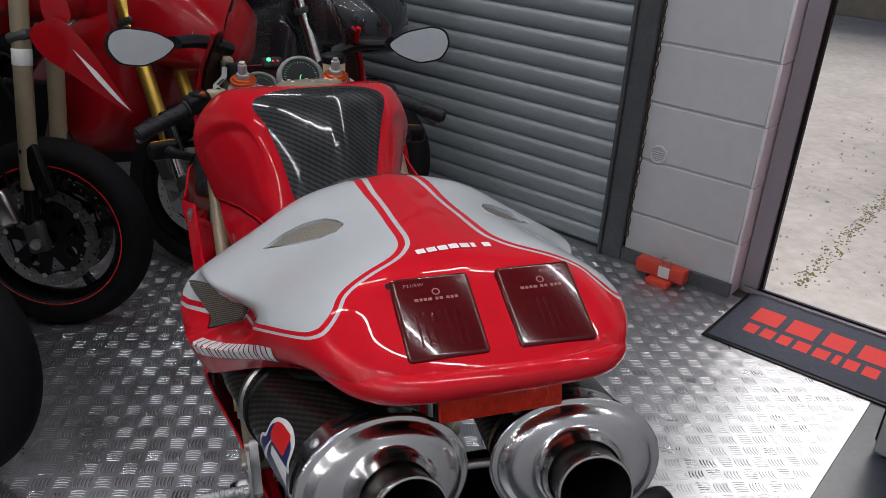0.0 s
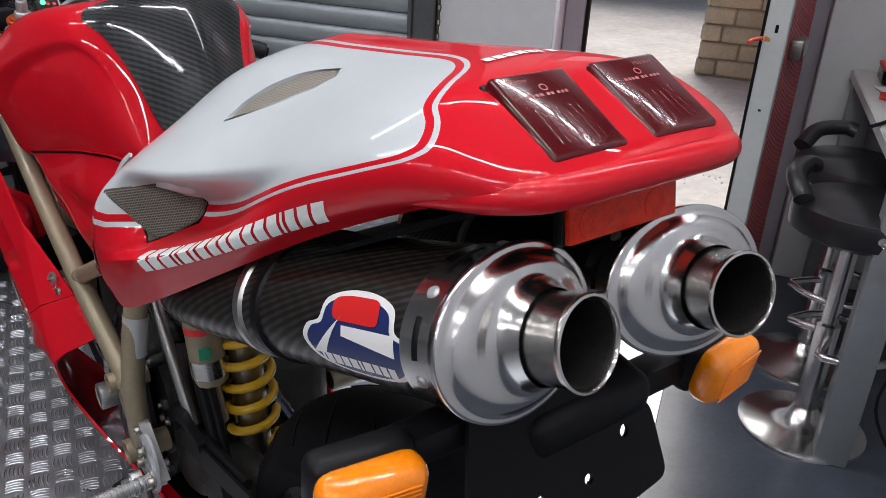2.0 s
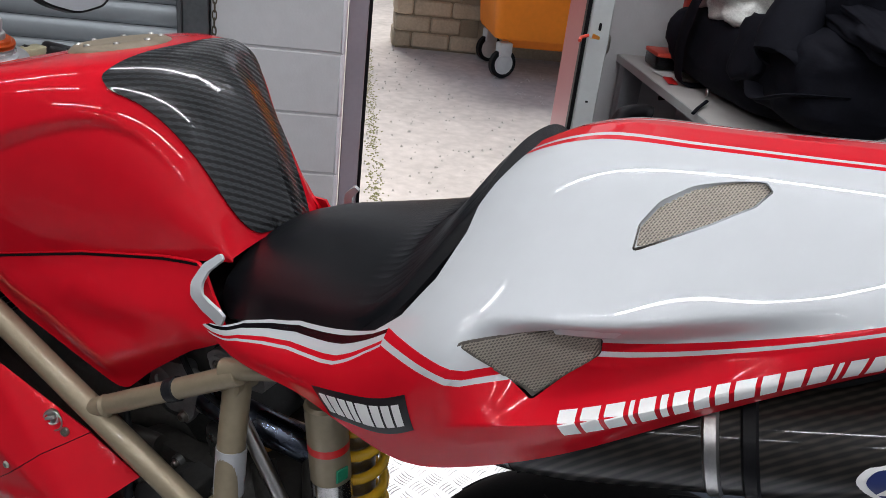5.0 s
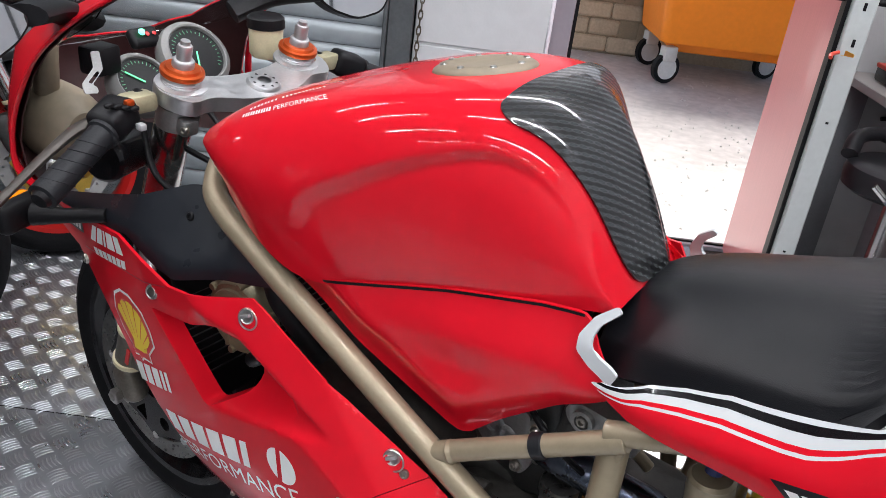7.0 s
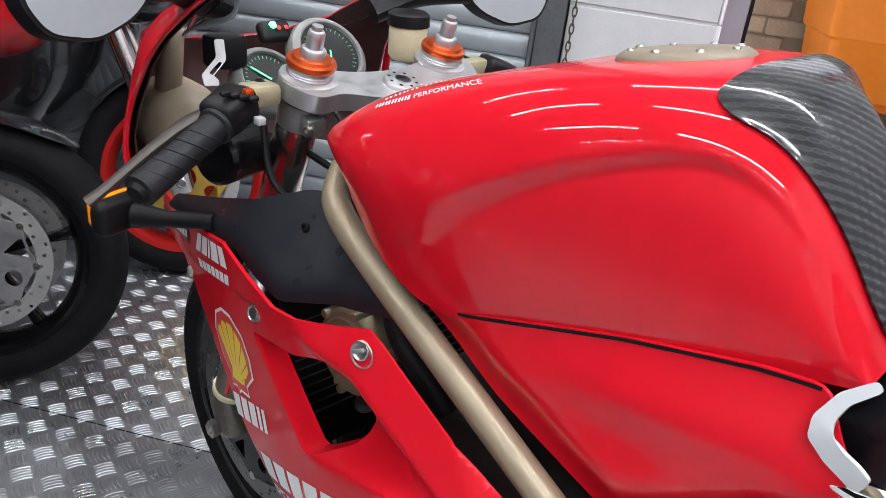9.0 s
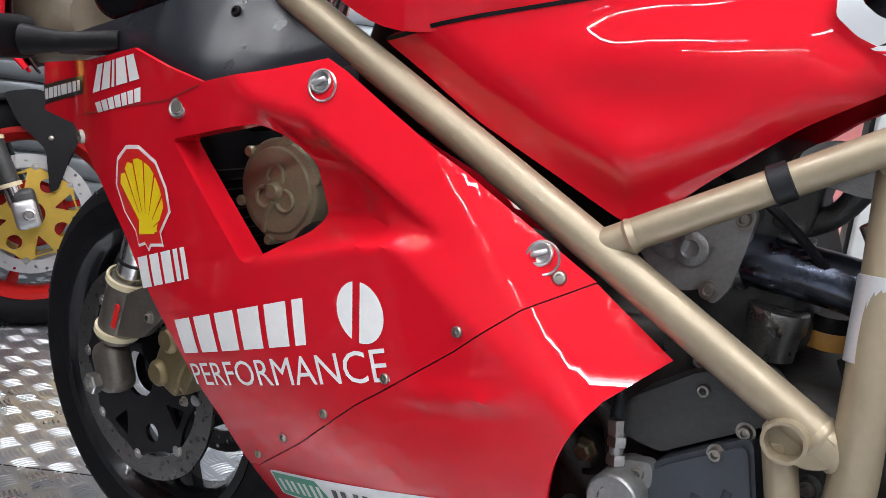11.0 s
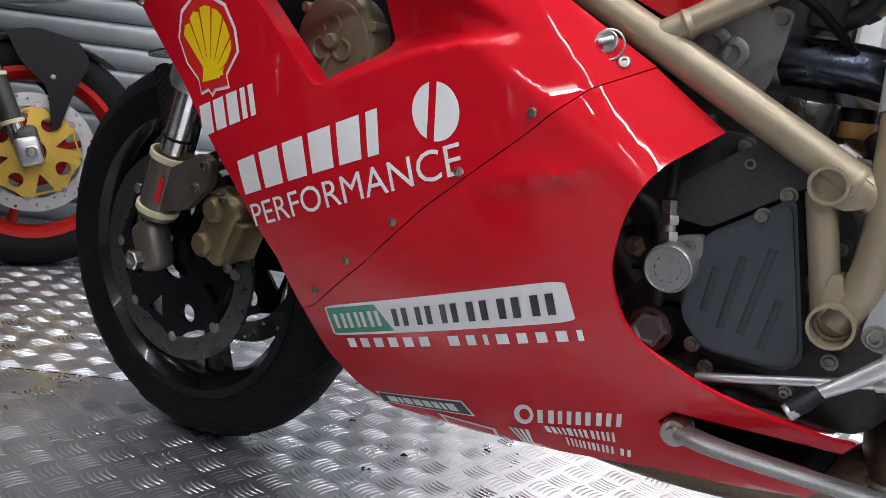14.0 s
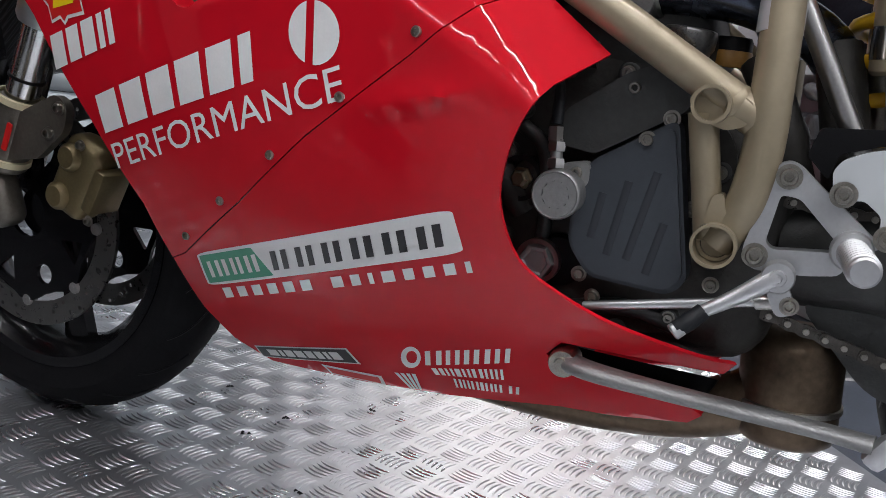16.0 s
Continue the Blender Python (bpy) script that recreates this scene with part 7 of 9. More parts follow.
nose_side = [(0.985, 0.72), (0.985, 0.80), (0.985, 0.90), (0.985, 0.98), (0.985, 1.04), (0.93, 1.05), (0.84, 0.99), (0.72, 0.93), (0.5, 0.885), (0.2, 0.87)]
nose_loop = nose_side + [(-u, z) for u, z in nose_side[::-1]]
nose_fairing = sheet("nose_fairing", nose_loop, nose, [RED], bike, step=0.03, thick=0.004, out=lambda u, z: Vector((-u, 0.6, 0.1)), label="red nose fairing seen from behind")
sheet("nose_liner", [(u * 0.985, z) for u, z in nose_loop], lambda u, z: (nose(u, z)[0] * 0.965, nose(u, z)[1] - 0.014, z), NOSE_DARK, nose_fairing, step=0.03, thick=0.002, out=lambda u, z: Vector((-u, 0.6, 0.1)), label="added liner, coloured dark for the shade inside the nose")
part("nose_lip", sweep([(-float(np.interp(z, NOSE_Z, NOSE_W)), float(np.interp(z, NOSE_Z, NOSE_R)), z) for z in (0.725, 0.76, 0.82, 0.88, 0.94, 1.0, 1.05)], 0.006, 10, flat=0.6), RED, nose_fairing)
part("nose_lip", sweep([(float(np.interp(z, NOSE_Z, NOSE_W)), float(np.interp(z, NOSE_Z, NOSE_R)), z) for z in (0.725, 0.76, 0.82, 0.88, 0.94, 1.0, 1.05)], 0.006, 10, flat=0.6), RED, nose_fairing)
bowl = part("headlight_bowl", lathe([(0.0, -0.07), (0.032, -0.066), (0.052, -0.045), (0.062, 0.0), (0.064, 0.05)], axis((-0.118, 1.50, 0.792), (-0.118, 1.63, 0.787)), 32), TAN, bike, "tan headlight bowl inside the nose")
part("bowl_neck", block((0.034, 0.035, 0.11), pose(-0.135, 1.50, 0.885, 10, 0, 0), 0.012, 3), TAN, bowl)
part("starter_box", rod((-0.20, 1.26, 0.825), (-0.13, 1.29, 0.82), 0.033, seg=28), BLACK_GLOSS, bike, "black round horn body")


def screen_fn(u, z):
    k = (z - 0.95) / 0.19
    w, r, f = 0.165 - 0.05 * k, 1.30 - 0.06 * k, 1.52 - 0.13 * k
    return (-w * math.sin(u * math.pi / 2), r + (f - r) * max(0.0, math.cos(u * math.pi / 2)) ** 0.8, z)


screen = sheet("windscreen", smooth_loop([(0.93, 1.0), (0.88, 1.06), (0.6, 1.13), (0.0, 1.145), (-0.6, 1.13), (-0.88, 1.06), (-0.93, 1.0), (-0.6, 0.93), (0.0, 0.90), (0.6, 0.93)], 3), screen_fn, SCREEN, bike, step=0.05, thick=0.002, out=(0, 1, 0.3), label="clear windscreen")
screen.visible_shadow = False
for sx in (-1, 1):
    mc = Vector((sx * 0.322, 1.285, 1.012 if sx < 0 else 0.992))
    mm = Matrix.Translation(mc) @ pose(0, 0, 0, 90, 0, 0) @ pose(0, 0, 0, -12, sx * -14, 0)
    shape = rounded([(sx * -0.078, 0.002), (sx * -0.035, 0.030), (sx * 0.030, 0.044), (sx * 0.062, 0.036), (sx * 0.072, 0.004), (sx * 0.052, -0.030), (sx * 0.0, -0.040), (sx * -0.050, -0.022)], 0.016, 4)
    mir = part("mirror", plate([(x * 1.07, y * 1.1) for x, y in shape], 0.026, mm @ pose(0, 0, -0.0135)), BLACK_PLASTIC, bike, "black mirror on a stalk")
    part("mirror_glass", plate(shape, 0.002, mm @ pose(0, 0, 0.0005)), MIRROR, mir)
    part("mirror_stalk", sweep([mc + Vector((sx * -0.07, 0.02, 0.005)), mc + Vector((sx * -0.13, 0.07, -0.005)), mc + Vector((sx * -0.19, 0.10, -0.03))], [0.028, 0.032, 0.036], 14, flat=0.5), BLACK_PLASTIC, mir)
    # front indicators
    st = part("front_indicator", sweep([(sx * 0.232, 1.205, 0.772), (sx * 0.265, 1.25, 0.766), (sx * 0.29, 1.285, 0.764)], [0.010, 0.010, 0.016], 12), BLACK_PLASTIC, bike, "black front indicator on a stalk")
    part("indicator_housing", block((0.075, 0.03, 0.044), pose(sx * 0.303, 1.296, 0.766, 0, 0, sx * -18), 0.014, 4), BLACK_PLASTIC, st)
    part("indicator_lens", block((0.064, 0.018, 0.036), pose(sx * 0.305, 1.316, 0.766, 0, 0, sx * -18), 0.012, 4), AMBER, st)


# ---- the room ----
PAINTED_BLOCK = material("painted_blockwork", (0.50, 0.515, 0.52), rough=0.6, vary=0.06, vary_scale=3, bump=0.35, bump_scale=120, islands=0.02)
MORTAR = material("painted_joint", (0.42, 0.43, 0.435), rough=0.7, vary=0.08, vary_scale=10, bump=0.3)
ROLLER = material("galvanised_slat", (0.30, 0.335, 0.35), rough=0.42, metal=0.35, vary=0.08, vary_scale=4, rough_vary=0.06, bump=0.05, islands=0.03)
GUIDE = material("grey_door_guide", (0.10, 0.11, 0.115), rough=0.5, metal=0.4, vary=0.2, vary_scale=12)
# bars brighter than the plate: polished tops, with lamp glints put into the colour
TREAD_BAR = material("worn_glint_tread_bar", (0.52, 0.535, 0.56), rough=0.31, metal=0.9, vary=0.12, vary_scale=5, rough_vary=0.08)
TREAD = material("aluminium_tread_plate", (0.43, 0.445, 0.47), rough=0.36, metal=0.88, vary=0.12, vary_scale=5, rough_vary=0.08, bump=0.08, bump_scale=120)
DARK_FLOOR = material("dark_floor", (0.05, 0.058, 0.075), rough=0.3, vary=0.25, vary_scale=10, bump=0.15, bump_scale=200)
# for the two unseen walls: coloured dark so that glossy paint reflects less
DARK_WALL = material("unseen_wall_dark", (0.20, 0.205, 0.215), rough=0.55, vary=0.05, vary_scale=4, bump=0.1, bump_scale=150)
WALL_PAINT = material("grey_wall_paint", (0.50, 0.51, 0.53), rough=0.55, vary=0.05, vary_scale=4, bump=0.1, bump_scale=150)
CEILING_PAINT = material("white_ceiling", (0.30, 0.30, 0.31), rough=0.8, vary=0.04, vary_scale=4)
FRAME_ALU = material("lilac_grey_aluminium", (0.36, 0.345, 0.38), rough=0.35, metal=0.4, vary=0.05, vary_scale=10)
WHITE_EDGE = material("white_painted_arris", (0.72, 0.70, 0.74), rough=0.5, vary=0.06, vary_scale=20, bump=0.2)
PALE_METAL = material("pale_grey_metal", (0.50, 0.53, 0.52), rough=0.4, metal=0.2, vary=0.06, vary_scale=10)
DOOR_RED = material("red_door_board", (0.52, 0.16, 0.17), rough=0.3, coat=0.3, vary=0.12, vary_scale=6, stretch=(30, 30, 1))
TARMAC = material("yard_concrete", (0.56, 0.525, 0.495), rough=0.85, vary=0.22, vary_scale=2.2, bump=0.5, bump_scale=60)
BRICK = material("sandstone_brick", (0.50, 0.42, 0.31), rough=0.85, vary=0.2, vary_scale=8, bump=0.5, bump_scale=60, islands=0.18)
BRICK_JOINT = material("brick_joint", (0.30, 0.25, 0.18), rough=0.9, vary=0.15, vary_scale=15)
BIN_ORANGE = material("orange_bin_plastic", (0.95, 0.27, 0.015), rough=0.45, vary=0.06, vary_scale=5)
MAT_GREY = material("entrance_mat", (0.055, 0.062, 0.085), rough=0.95, vary=0.2, vary_scale=60, bump=0.5, bump_scale=700)
MAT_RED = material("mat_red_print", (0.62, 0.055, 0.05), rough=0.95, bump=0.4, bump_scale=700, vary=0.1, vary_scale=90)
GLOW = material("tube_glow", (0.9, 0.9, 0.9), rough=0.4, emit=(0.95, 0.98, 1.0), emit_power=14.0)


def wall_block(name, s0, s1, n0, n1, z0, z1, mat, parent=None, bevel=0.003, label=""):
    m = WALL_M @ pose((s0 + s1) / 2, (n0 + n1) / 2, (z0 + z1) / 2)
    return part(name, block((abs(s1 - s0), abs(n1 - n0), z1 - z0), m, bevel, 1), mat, parent, label)


floor_label = "embossed aluminium tread-plate floor"
floor_ob = thing("floor", floor_label, "floor", kind="structure")
S0, S1, N1 = -1.75, 5.2, 6.0
wall_block("floor_slab", -0.60, S1, -0.02, N1, -0.05, 0.0, TREAD, floor_ob, 0.0)
wall_block("dark_floor", S0, -0.602, -0.02, N1, -0.05, -0.001, DARK_FLOOR, floor_ob, 0.0, "dark blue-grey sheet flooring")
ceiling = tagged(wall_block("ceiling", S0 - 0.2, S1 + 0.2, -0.2, N1 + 0.2, CEILING, CEILING + 0.1, CEILING_PAINT), "plain grey ceiling", "ceiling", kind="structure")
tagged(wall_block("wall_back", S0 - 0.2, S1 + 0.2, N1, N1 + 0.15, 0, CEILING, DARK_WALL), "unseen wall, coloured dark to keep reflections dim", "wall", kind="structure")
tagged(wall_block("wall_left", S1, S1 + 0.15, 0, N1, 0, CEILING, DARK_WALL), "unseen wall, coloured dark to keep reflections dim", "wall", kind="structure")
tagged(wall_block("wall_right", S0 - 0.15, S0, -0.1, N1, 0, CEILING, WALL_PAINT), "pale grey painted wall behind the desk", "wall", kind="structure")

# block pier beside the door
pier = thing("wall_pier", "grey painted concrete block pier beside the doorway", "wall", kind="structure")
wall_block("pier_core", 0.006, 0.455, -0.20, -0.004, 0, CEILING, MORTAR, pier, 0.0)
z = 0.21 - 0.2225
for k in range(14):
    z0, z1 = max(0.0, 0.2225 * (k - 1) + 0.21 + 0.004), min(CEILING, 0.2225 * k + 0.21 - 0.004)
    wall_block("block", 0.012, 0.455, -0.198, 0.0, z0, z1, PAINTED_BLOCK, pier, 0.004)
    wall_block("edge_strip", 0.0, 0.013, -0.198, 0.002, z0 - 0.003, z1 + 0.003, WHITE_EDGE, pier, 0.003)
wall_block("skirting", -0.002, 0.46, 0.002, 0.016, 0.0, 0.055, GUIDE, pier, 0.002)
vent = thing("wall_vent", "round painted louvre vent on the block pier", "vent")
vm = WALL_M @ pose(0.38, 0.0, 0.465, -90, 0, 0)
part("vent_ring", lathe([(0.026, 0.0), (0.026, 0.004), (0.032, 0.006), (0.036, 0.004), (0.036, 0.0)], vm, 32), PAINTED_BLOCK, vent)
part("vent_back", lathe([(0, 0.001), (0.027, 0.001)], vm, 24), MORTAR, vent)
for k in range(6):
    w = math.sqrt(max(0, 0.026 ** 2 - (-0.020 + k * 0.008) ** 2)) * 2
    part("louvre", block((w, 0.004, 0.003), vm @ pose(0, -0.020 + k * 0.008, 0.003, 30, 0, 0), 0.0008, 1), PAINTED_BLOCK, vent)

# wall left over above the doorway and roller door
tagged(wall_block("wall_front_high", -0.87, 0.0, -0.2, 0.0, 2.12, CEILING, PAINTED_BLOCK), "painted block wall over the doorway", "wall", kind="structure")
tagged(wall_block("wall_front_right", S0, -0.87, -0.2, 0.0, 0, CEILING, PAINTED_BLOCK), "painted block wall beside the doorway", "wall", kind="structure")

# roller shutter
roller = thing("roller_door", "grey galvanised roller shutter, closed", "roller door", kind="structure")
prof = []
slat_z = 0.076
nz = int(2.8 / slat_z)
slat = bmesh.new()
rows = [(0.000, 0.002), (0.006, 0.006), (0.010, 0.018), (0.012, 0.034), (0.010, 0.052), (0.005, 0.066), (-0.002, 0.071), (-0.004, 0.076)]
vs = [[slat.verts.new(WALL_M @ Vector((s, -0.035 + d, h))) for s in (0.545, S1)] for d, h in rows]
for a, b in zip(vs, vs[1:]):
    slat.faces.new((a[0], a[1], b[1], b[0]))
first = part("slat", slat, ROLLER, roller, sharp=60)
for k in range(1, nz):
    o = first.copy()
    o.location = (0, 0, k * slat_z)
    scene.collection.objects.link(o)
wall_block("guide_front", 0.46, 0.545, 0.002, 0.020, 0, CEILING, GUIDE, roller, 0.003)
wall_block("guide_edge", 0.545, 0.56, -0.03, 0.035, 0, CEILING, GUIDE, roller, 0.003)
wall_block("guide_back", 0.46, 0.56, -0.06, -0.045, 0, CEILING, GUIDE, roller, 0.003)
wall_block("shutter_backing", 0.455, S1, -0.12, -0.07, 0, CEILING, GUIDE, roller, 0.0)

# door frame, threshold, door leaf
door_frame = thing("door_1", "lilac-grey aluminium door frame with a dark seal", "door frame", kind="structure")
wall_block("jamb", -0.075, -0.005, -0.135, -0.085, 0, 2.12, FRAME_ALU, door_frame, 0.004)
wall_block("seal", -0.088, -0.075, -0.125, -0.095, 0, 2.10, BLACK_PLASTIC, door_frame, 0.002)
wall_block("jamb_far", -0.87, -0.815, -0.135, -0.06, 0, 2.12, FRAME_ALU, door_frame, 0.004)
wall_block("head", -0.87, -0.005, -0.135, -0.06, 2.06, 2.12, FRAME_ALU, door_frame, 0.004)
wall_block("threshold", -0.815, -0.02, -0.13, -0.075, 0.0, 0.022, FRAME_ALU, door_frame, 0.004)
wall_block("threshold_bar", -0.815, -0.02, -0.10, -0.085, 0.022, 0.03, BLACK_PLASTIC, door_frame, 0.002)

# outside
ground = thing("ground", "pale worn concrete yard with moss in the joints", "ground", kind="structure")
part("yard", block((80, 60, 0.1), WALL_M @ pose(0, -30.15, -0.058), 0.0), TARMAC, ground)


# ---- things of the room ----
CHAIN_STEEL = material("rusty_chain", (0.10, 0.085, 0.06), rough=0.5, metal=0.8, vary=0.3, vary_scale=60)
LOCK_RED = material("red_lock_paint", (0.60, 0.06, 0.035), rough=0.45, vary=0.15, vary_scale=20)
DESK_TOP = material("pale_grey_laminate", (0.42, 0.41, 0.39), rough=0.35, vary=0.05, vary_scale=20)
DESK_LEG = material("grey_steel_leg", (0.22, 0.235, 0.25), rough=0.4, metal=0.3, vary=0.08, vary_scale=20)
BAG = material("black_nylon", (0.006, 0.0065, 0.010), rough=0.8, spec=0.12, vary=0.3, vary_scale=25, bump=0.5, bump_scale=60)
BAG_GREY = material("dark_grey_cloth", (0.014, 0.015, 0.022), rough=0.9, spec=0.1, vary=0.25, vary_scale=20, bump=0.6, bump_scale=90)
CARRIER = material("carrier_bag_film", (0.55, 0.56, 0.53), rough=0.4, vary=0.35, vary_scale=30, bump=0.9, bump_scale=45)
PAPER = material("crumpled_white_plastic", (0.66, 0.68, 0.66), rough=0.4, vary=0.12, vary_scale=30, bump=0.8, bump_scale=60)
YELLOW_PRINT = material("yellow_print", (0.75, 0.62, 0.03), rough=0.45)
LEATHER = material("black_vinyl_seat", (0.012, 0.012, 0.014), rough=0.3, coat=0.3, bump=0.25, bump_scale=250, vary=0.15)
MOSS = material("green_moss", (0.26, 0.26, 0.12), rough=0.95, vary=0.3, vary_scale=20, bump=0.6, bump_scale=90)
CHALK = material("dusty_white", (0.6, 0.58, 0.55), rough=0.9)

# five-bar tread pattern, laid at 45 degrees to the front wall
TREAD_PITCH = 0.0485


def bar_mesh(cs, cn, along, bow):
    """One raised curved bar at (cs, cn) in the wall frame; along: which of the two diagonals it runs by."""
    k = len(bar_v)
    q = math.sqrt(0.5)
    for f in (-1.0, -0.75, -0.4, 0.0, 0.4, 0.75, 1.0):
        a = f * 0.0185
        b = bow * (1 - f * f) * 0.0034
        w = 0.0022 * (1 - 0.7 * f ** 4)
        h = 0.0015 * (1 - 0.75 * f ** 4)
        for o, z in ((-w, 0.0), (-w * 0.4, h), (w * 0.4, h), (w, 0.0)):
            s, n = (cs + (a + b + o) * q, cn + (a - b - o) * q) if along == 0 else (cs + (a + b + o) * q, cn + (b + o - a) * q)
            p = WALL_O + WALL_S * s + WALL_N * n
            bar_v.append((p.x, p.y, z))
    for i in range(6):
        for j in range(3):
            q4 = k + i * 4 + j
            face = (q4, q4 + 1, q4 + 5, q4 + 4)
            bar_f.append(face[::-1] if along else face)


bar_v, bar_f = [], []
half_p = TREAD_PITCH / math.sqrt(2)
for i in range(-140, 141):
    for j in range(-140, 141):
        cs, cn = -0.0405 + (i + j) * half_p, 1.651 + (i - j) * half_p
        if cs < -0.585 or cn < 0.01:
            continue
        c = wall_place(cs, cn)
        if c.x < -1.8 or c.y > 3.3 or c.y < -0.2 or c.x > 1.9:
            continue
        kind = (i + j) % 2
        for b in range(5):
            o = (b - 2) * 0.0088 * math.sqrt(0.5)
            if kind == 0:
                bar_mesh(cs + o, cn - o, 0, 1)
            else:
                bar_mesh(cs + o, cn + o, 1, 1)
treads = build("tread_bars", bar_v, bar_f, TREAD_BAR, None, sharp=60)
treads["kind"] = "stuff"
treads.parent = floor_ob
for a, b in (((0.56, 1.32), (2.3, 1.32)), ((1.6, 0.02), (1.6, 3.0))):
    wall_block("plate_seam", a[0], b[0] if b[0] != a[0] else a[0] + 0.003, a[1], b[1] if b[1] != a[1] else a[1] + 0.003, 0.0, 0.0006, BLACK_PAINT, floor_ob, 0.0)

# ceiling lamps
first_lamp = None
for s, n in STRIPS:
    m = Matrix.Translation(wall_place(s, n, CEILING - 0.04)) @ WALL_M.to_3x3().to_4x4()
    if first_lamp is None:
        first_lamp = thing("strip_light", "white fluorescent strip light on the ceiling", "ceiling light", m, "ceiling strip lights")
        part("housing", block((1.55, 0.12, 0.06), pose(0, 0, 0.008), 0.01, 2), CEILING_PAINT, first_lamp)
        part("tube", rod((-0.72, 0, -0.040), (0.72, 0, -0.040), 0.013, seg=14), GLOW, first_lamp)
    else:
        copy_thing(first_lamp, m)

# pull chain beside the roller door
pull = thing("pull_chain", "rusty steel pull chain hanging beside the roller door", "chain")
link_bm = None
for k in range(62):
    m = WALL_M @ pose(0.437 + 0.002 * math.sin(k * 0.4), 0.034, 0.13 + k * 0.026, 0, 0, 90 if k % 2 else 0) @ pose(0, 0, 0, 90, 0, 0)
    if link_bm is None or k < 2:
        pts = [Vector((0.0065 * math.cos(a), 0.0165 * math.sin(a), 0)) for a in np.linspace(0, 2 * math.pi, 15)[:-1]]
        bm = sweep(pts, 0.0024, 7, smooth=False, closed=True)
        link_bm = part("link", bm, CHAIN_STEEL, pull)
        link_bm.matrix_basis = m
    else:
        o = link_bm.copy()
        o.matrix_basis = m
        scene.collection.objects.link(o)

# red floor lock of the shutter
lock = thing("shutter_lock", "red steel shutter floor lock with a padlock", "door lock", WALL_M @ pose(0.23, 0.075, 0))
part("lock_body", block((0.20, 0.055, 0.055), pose(0.02, 0.0, 0.05), 0.006, 2), LOCK_RED, lock)
part("lock_foot", block((0.09, 0.075, 0.022), pose(0.01, 0.025, 0.011), 0.004, 2), LOCK_RED, lock)
part("lock_label", block((0.045, 0.002, 0.045), pose(0.0, 0.029, 0.052), 0.0005, 1), PAPER, lock)
part("padlock_shackle", sweep([(0.015, 0.02, 0.078), (0.018, 0.02, 0.10), (0.0, 0.02, 0.112), (-0.018, 0.02, 0.10), (-0.015, 0.02, 0.078)], 0.004, 10), STEEL, lock)

# entrance mat
mat_thing = thing("door_mat", "dark blue-grey entrance mat with red lettering", "mat", WALL_M @ pose(0, 0, 0))
part("mat_body", block((0.60, 0.42, 0.010), pose(-0.36, 0.135, 0.006), 0.004, 2), MAT_GREY, mat_thing)
part("mat_edge", block((0.63, 0.45, 0.005), pose(-0.36, 0.135, 0.003), 0.002, 1), BLACK_PLASTIC, mat_thing)
flat = lambda u, v: (u, v, 0.0112)
decal("mat_word_large", bars([1, 1, 0.9, 1], quad_map((-0.13, 0.135), (-0.59, 0.135), (-0.59, 0.02), (-0.13, 0.02)), gap=0.3), flat, MAT_RED, mat_thing, 0.0006, out=(0, 0, 1))
decal("mat_word_small", bars([0.8, 0.8, 0.8, 0.9, 0.9, 0.4, 0.8, 0.9], quad_map((-0.14, 0.235), (-0.58, 0.235), (-0.58, 0.165), (-0.14, 0.165)), gap=0.3), flat, MAT_RED, mat_thing, 0.0006, out=(0, 0, 1))

# open door leaf, hinged at the far jamb
hinge, free = Vector((-0.80, -0.075)), Vector((-0.700, 0.635))
lv = free - hinge
ang = math.degrees(math.atan2(lv.y, lv.x))
leaf = thing("door_leaf", "open door with a reddish board face and pale metal edge", "door", WALL_M @ pose(hinge.x, hinge.y, 0, 0, 0, ang))
W = lv.length
part("leaf_board", block((W - 0.05, 0.040, 2.02), pose(W / 2 - 0.02, 0.004, 1.03), 0.003, 1), DOOR_RED, leaf)
for k in range(16):
    part("board_line", block((0.0015, 0.0012, 2.0), pose(0.04 + k * (W - 0.1) / 15, 0.0246, 1.03), 0), RED_INNER, leaf)
edge = part("leaf_edge", block((0.030, 0.058, 2.04), pose(W - 0.012, 0, 1.03), 0.003, 1), PALE_METAL, leaf, "pale metal door edge with slots")
for z in (0.32, 0.34, 0.72, 0.93, 1.02, 1.10, 1.24, 1.36):
    part("edge_slot", block((0.004, 0.008, 0.020 if z > 0.9 else 0.006), pose(W + 0.002, 0.0, z), 0.001, 1), BLACK_PAINT, edge)
part("seal_strip", block((0.05, 0.012, 2.0), pose(W - 0.045, -0.034, 1.03), 0.003, 1), BLACK_PLASTIC, leaf)
for sy in (-1, 1):
    part("lever_handle", sweep([(W - 0.045, sy * 0.03, 1.03), (W - 0.045, sy * 0.065, 1.03), (W - 0.07, sy * 0.075, 1.03), (W - 0.15, sy * 0.075, 1.025)], 0.008, 10), BLACK_PLASTIC, leaf, "black lever handle")
pullh = part("pull_handle", block((0.105, 0.035, 0.055), pose(W - 0.20, 0.042, 0.86), 0.006, 2), BOLT, leaf, "grey box pull handle")
part("handle_face", block((0.085, 0.004, 0.042), pose(W - 0.205, 0.0605, 0.86), 0.003, 1), STEEL, pullh)
keys = part("key", plate(rounded([(0, 0), (0.02, 0), (0.02, 0.015), (0.05, 0.012), (0.05, 0.004)], 0.003), 0.003, pose(W + 0.015, -0.03, 0.90, 90, 0, 30)), GOLD, leaf)
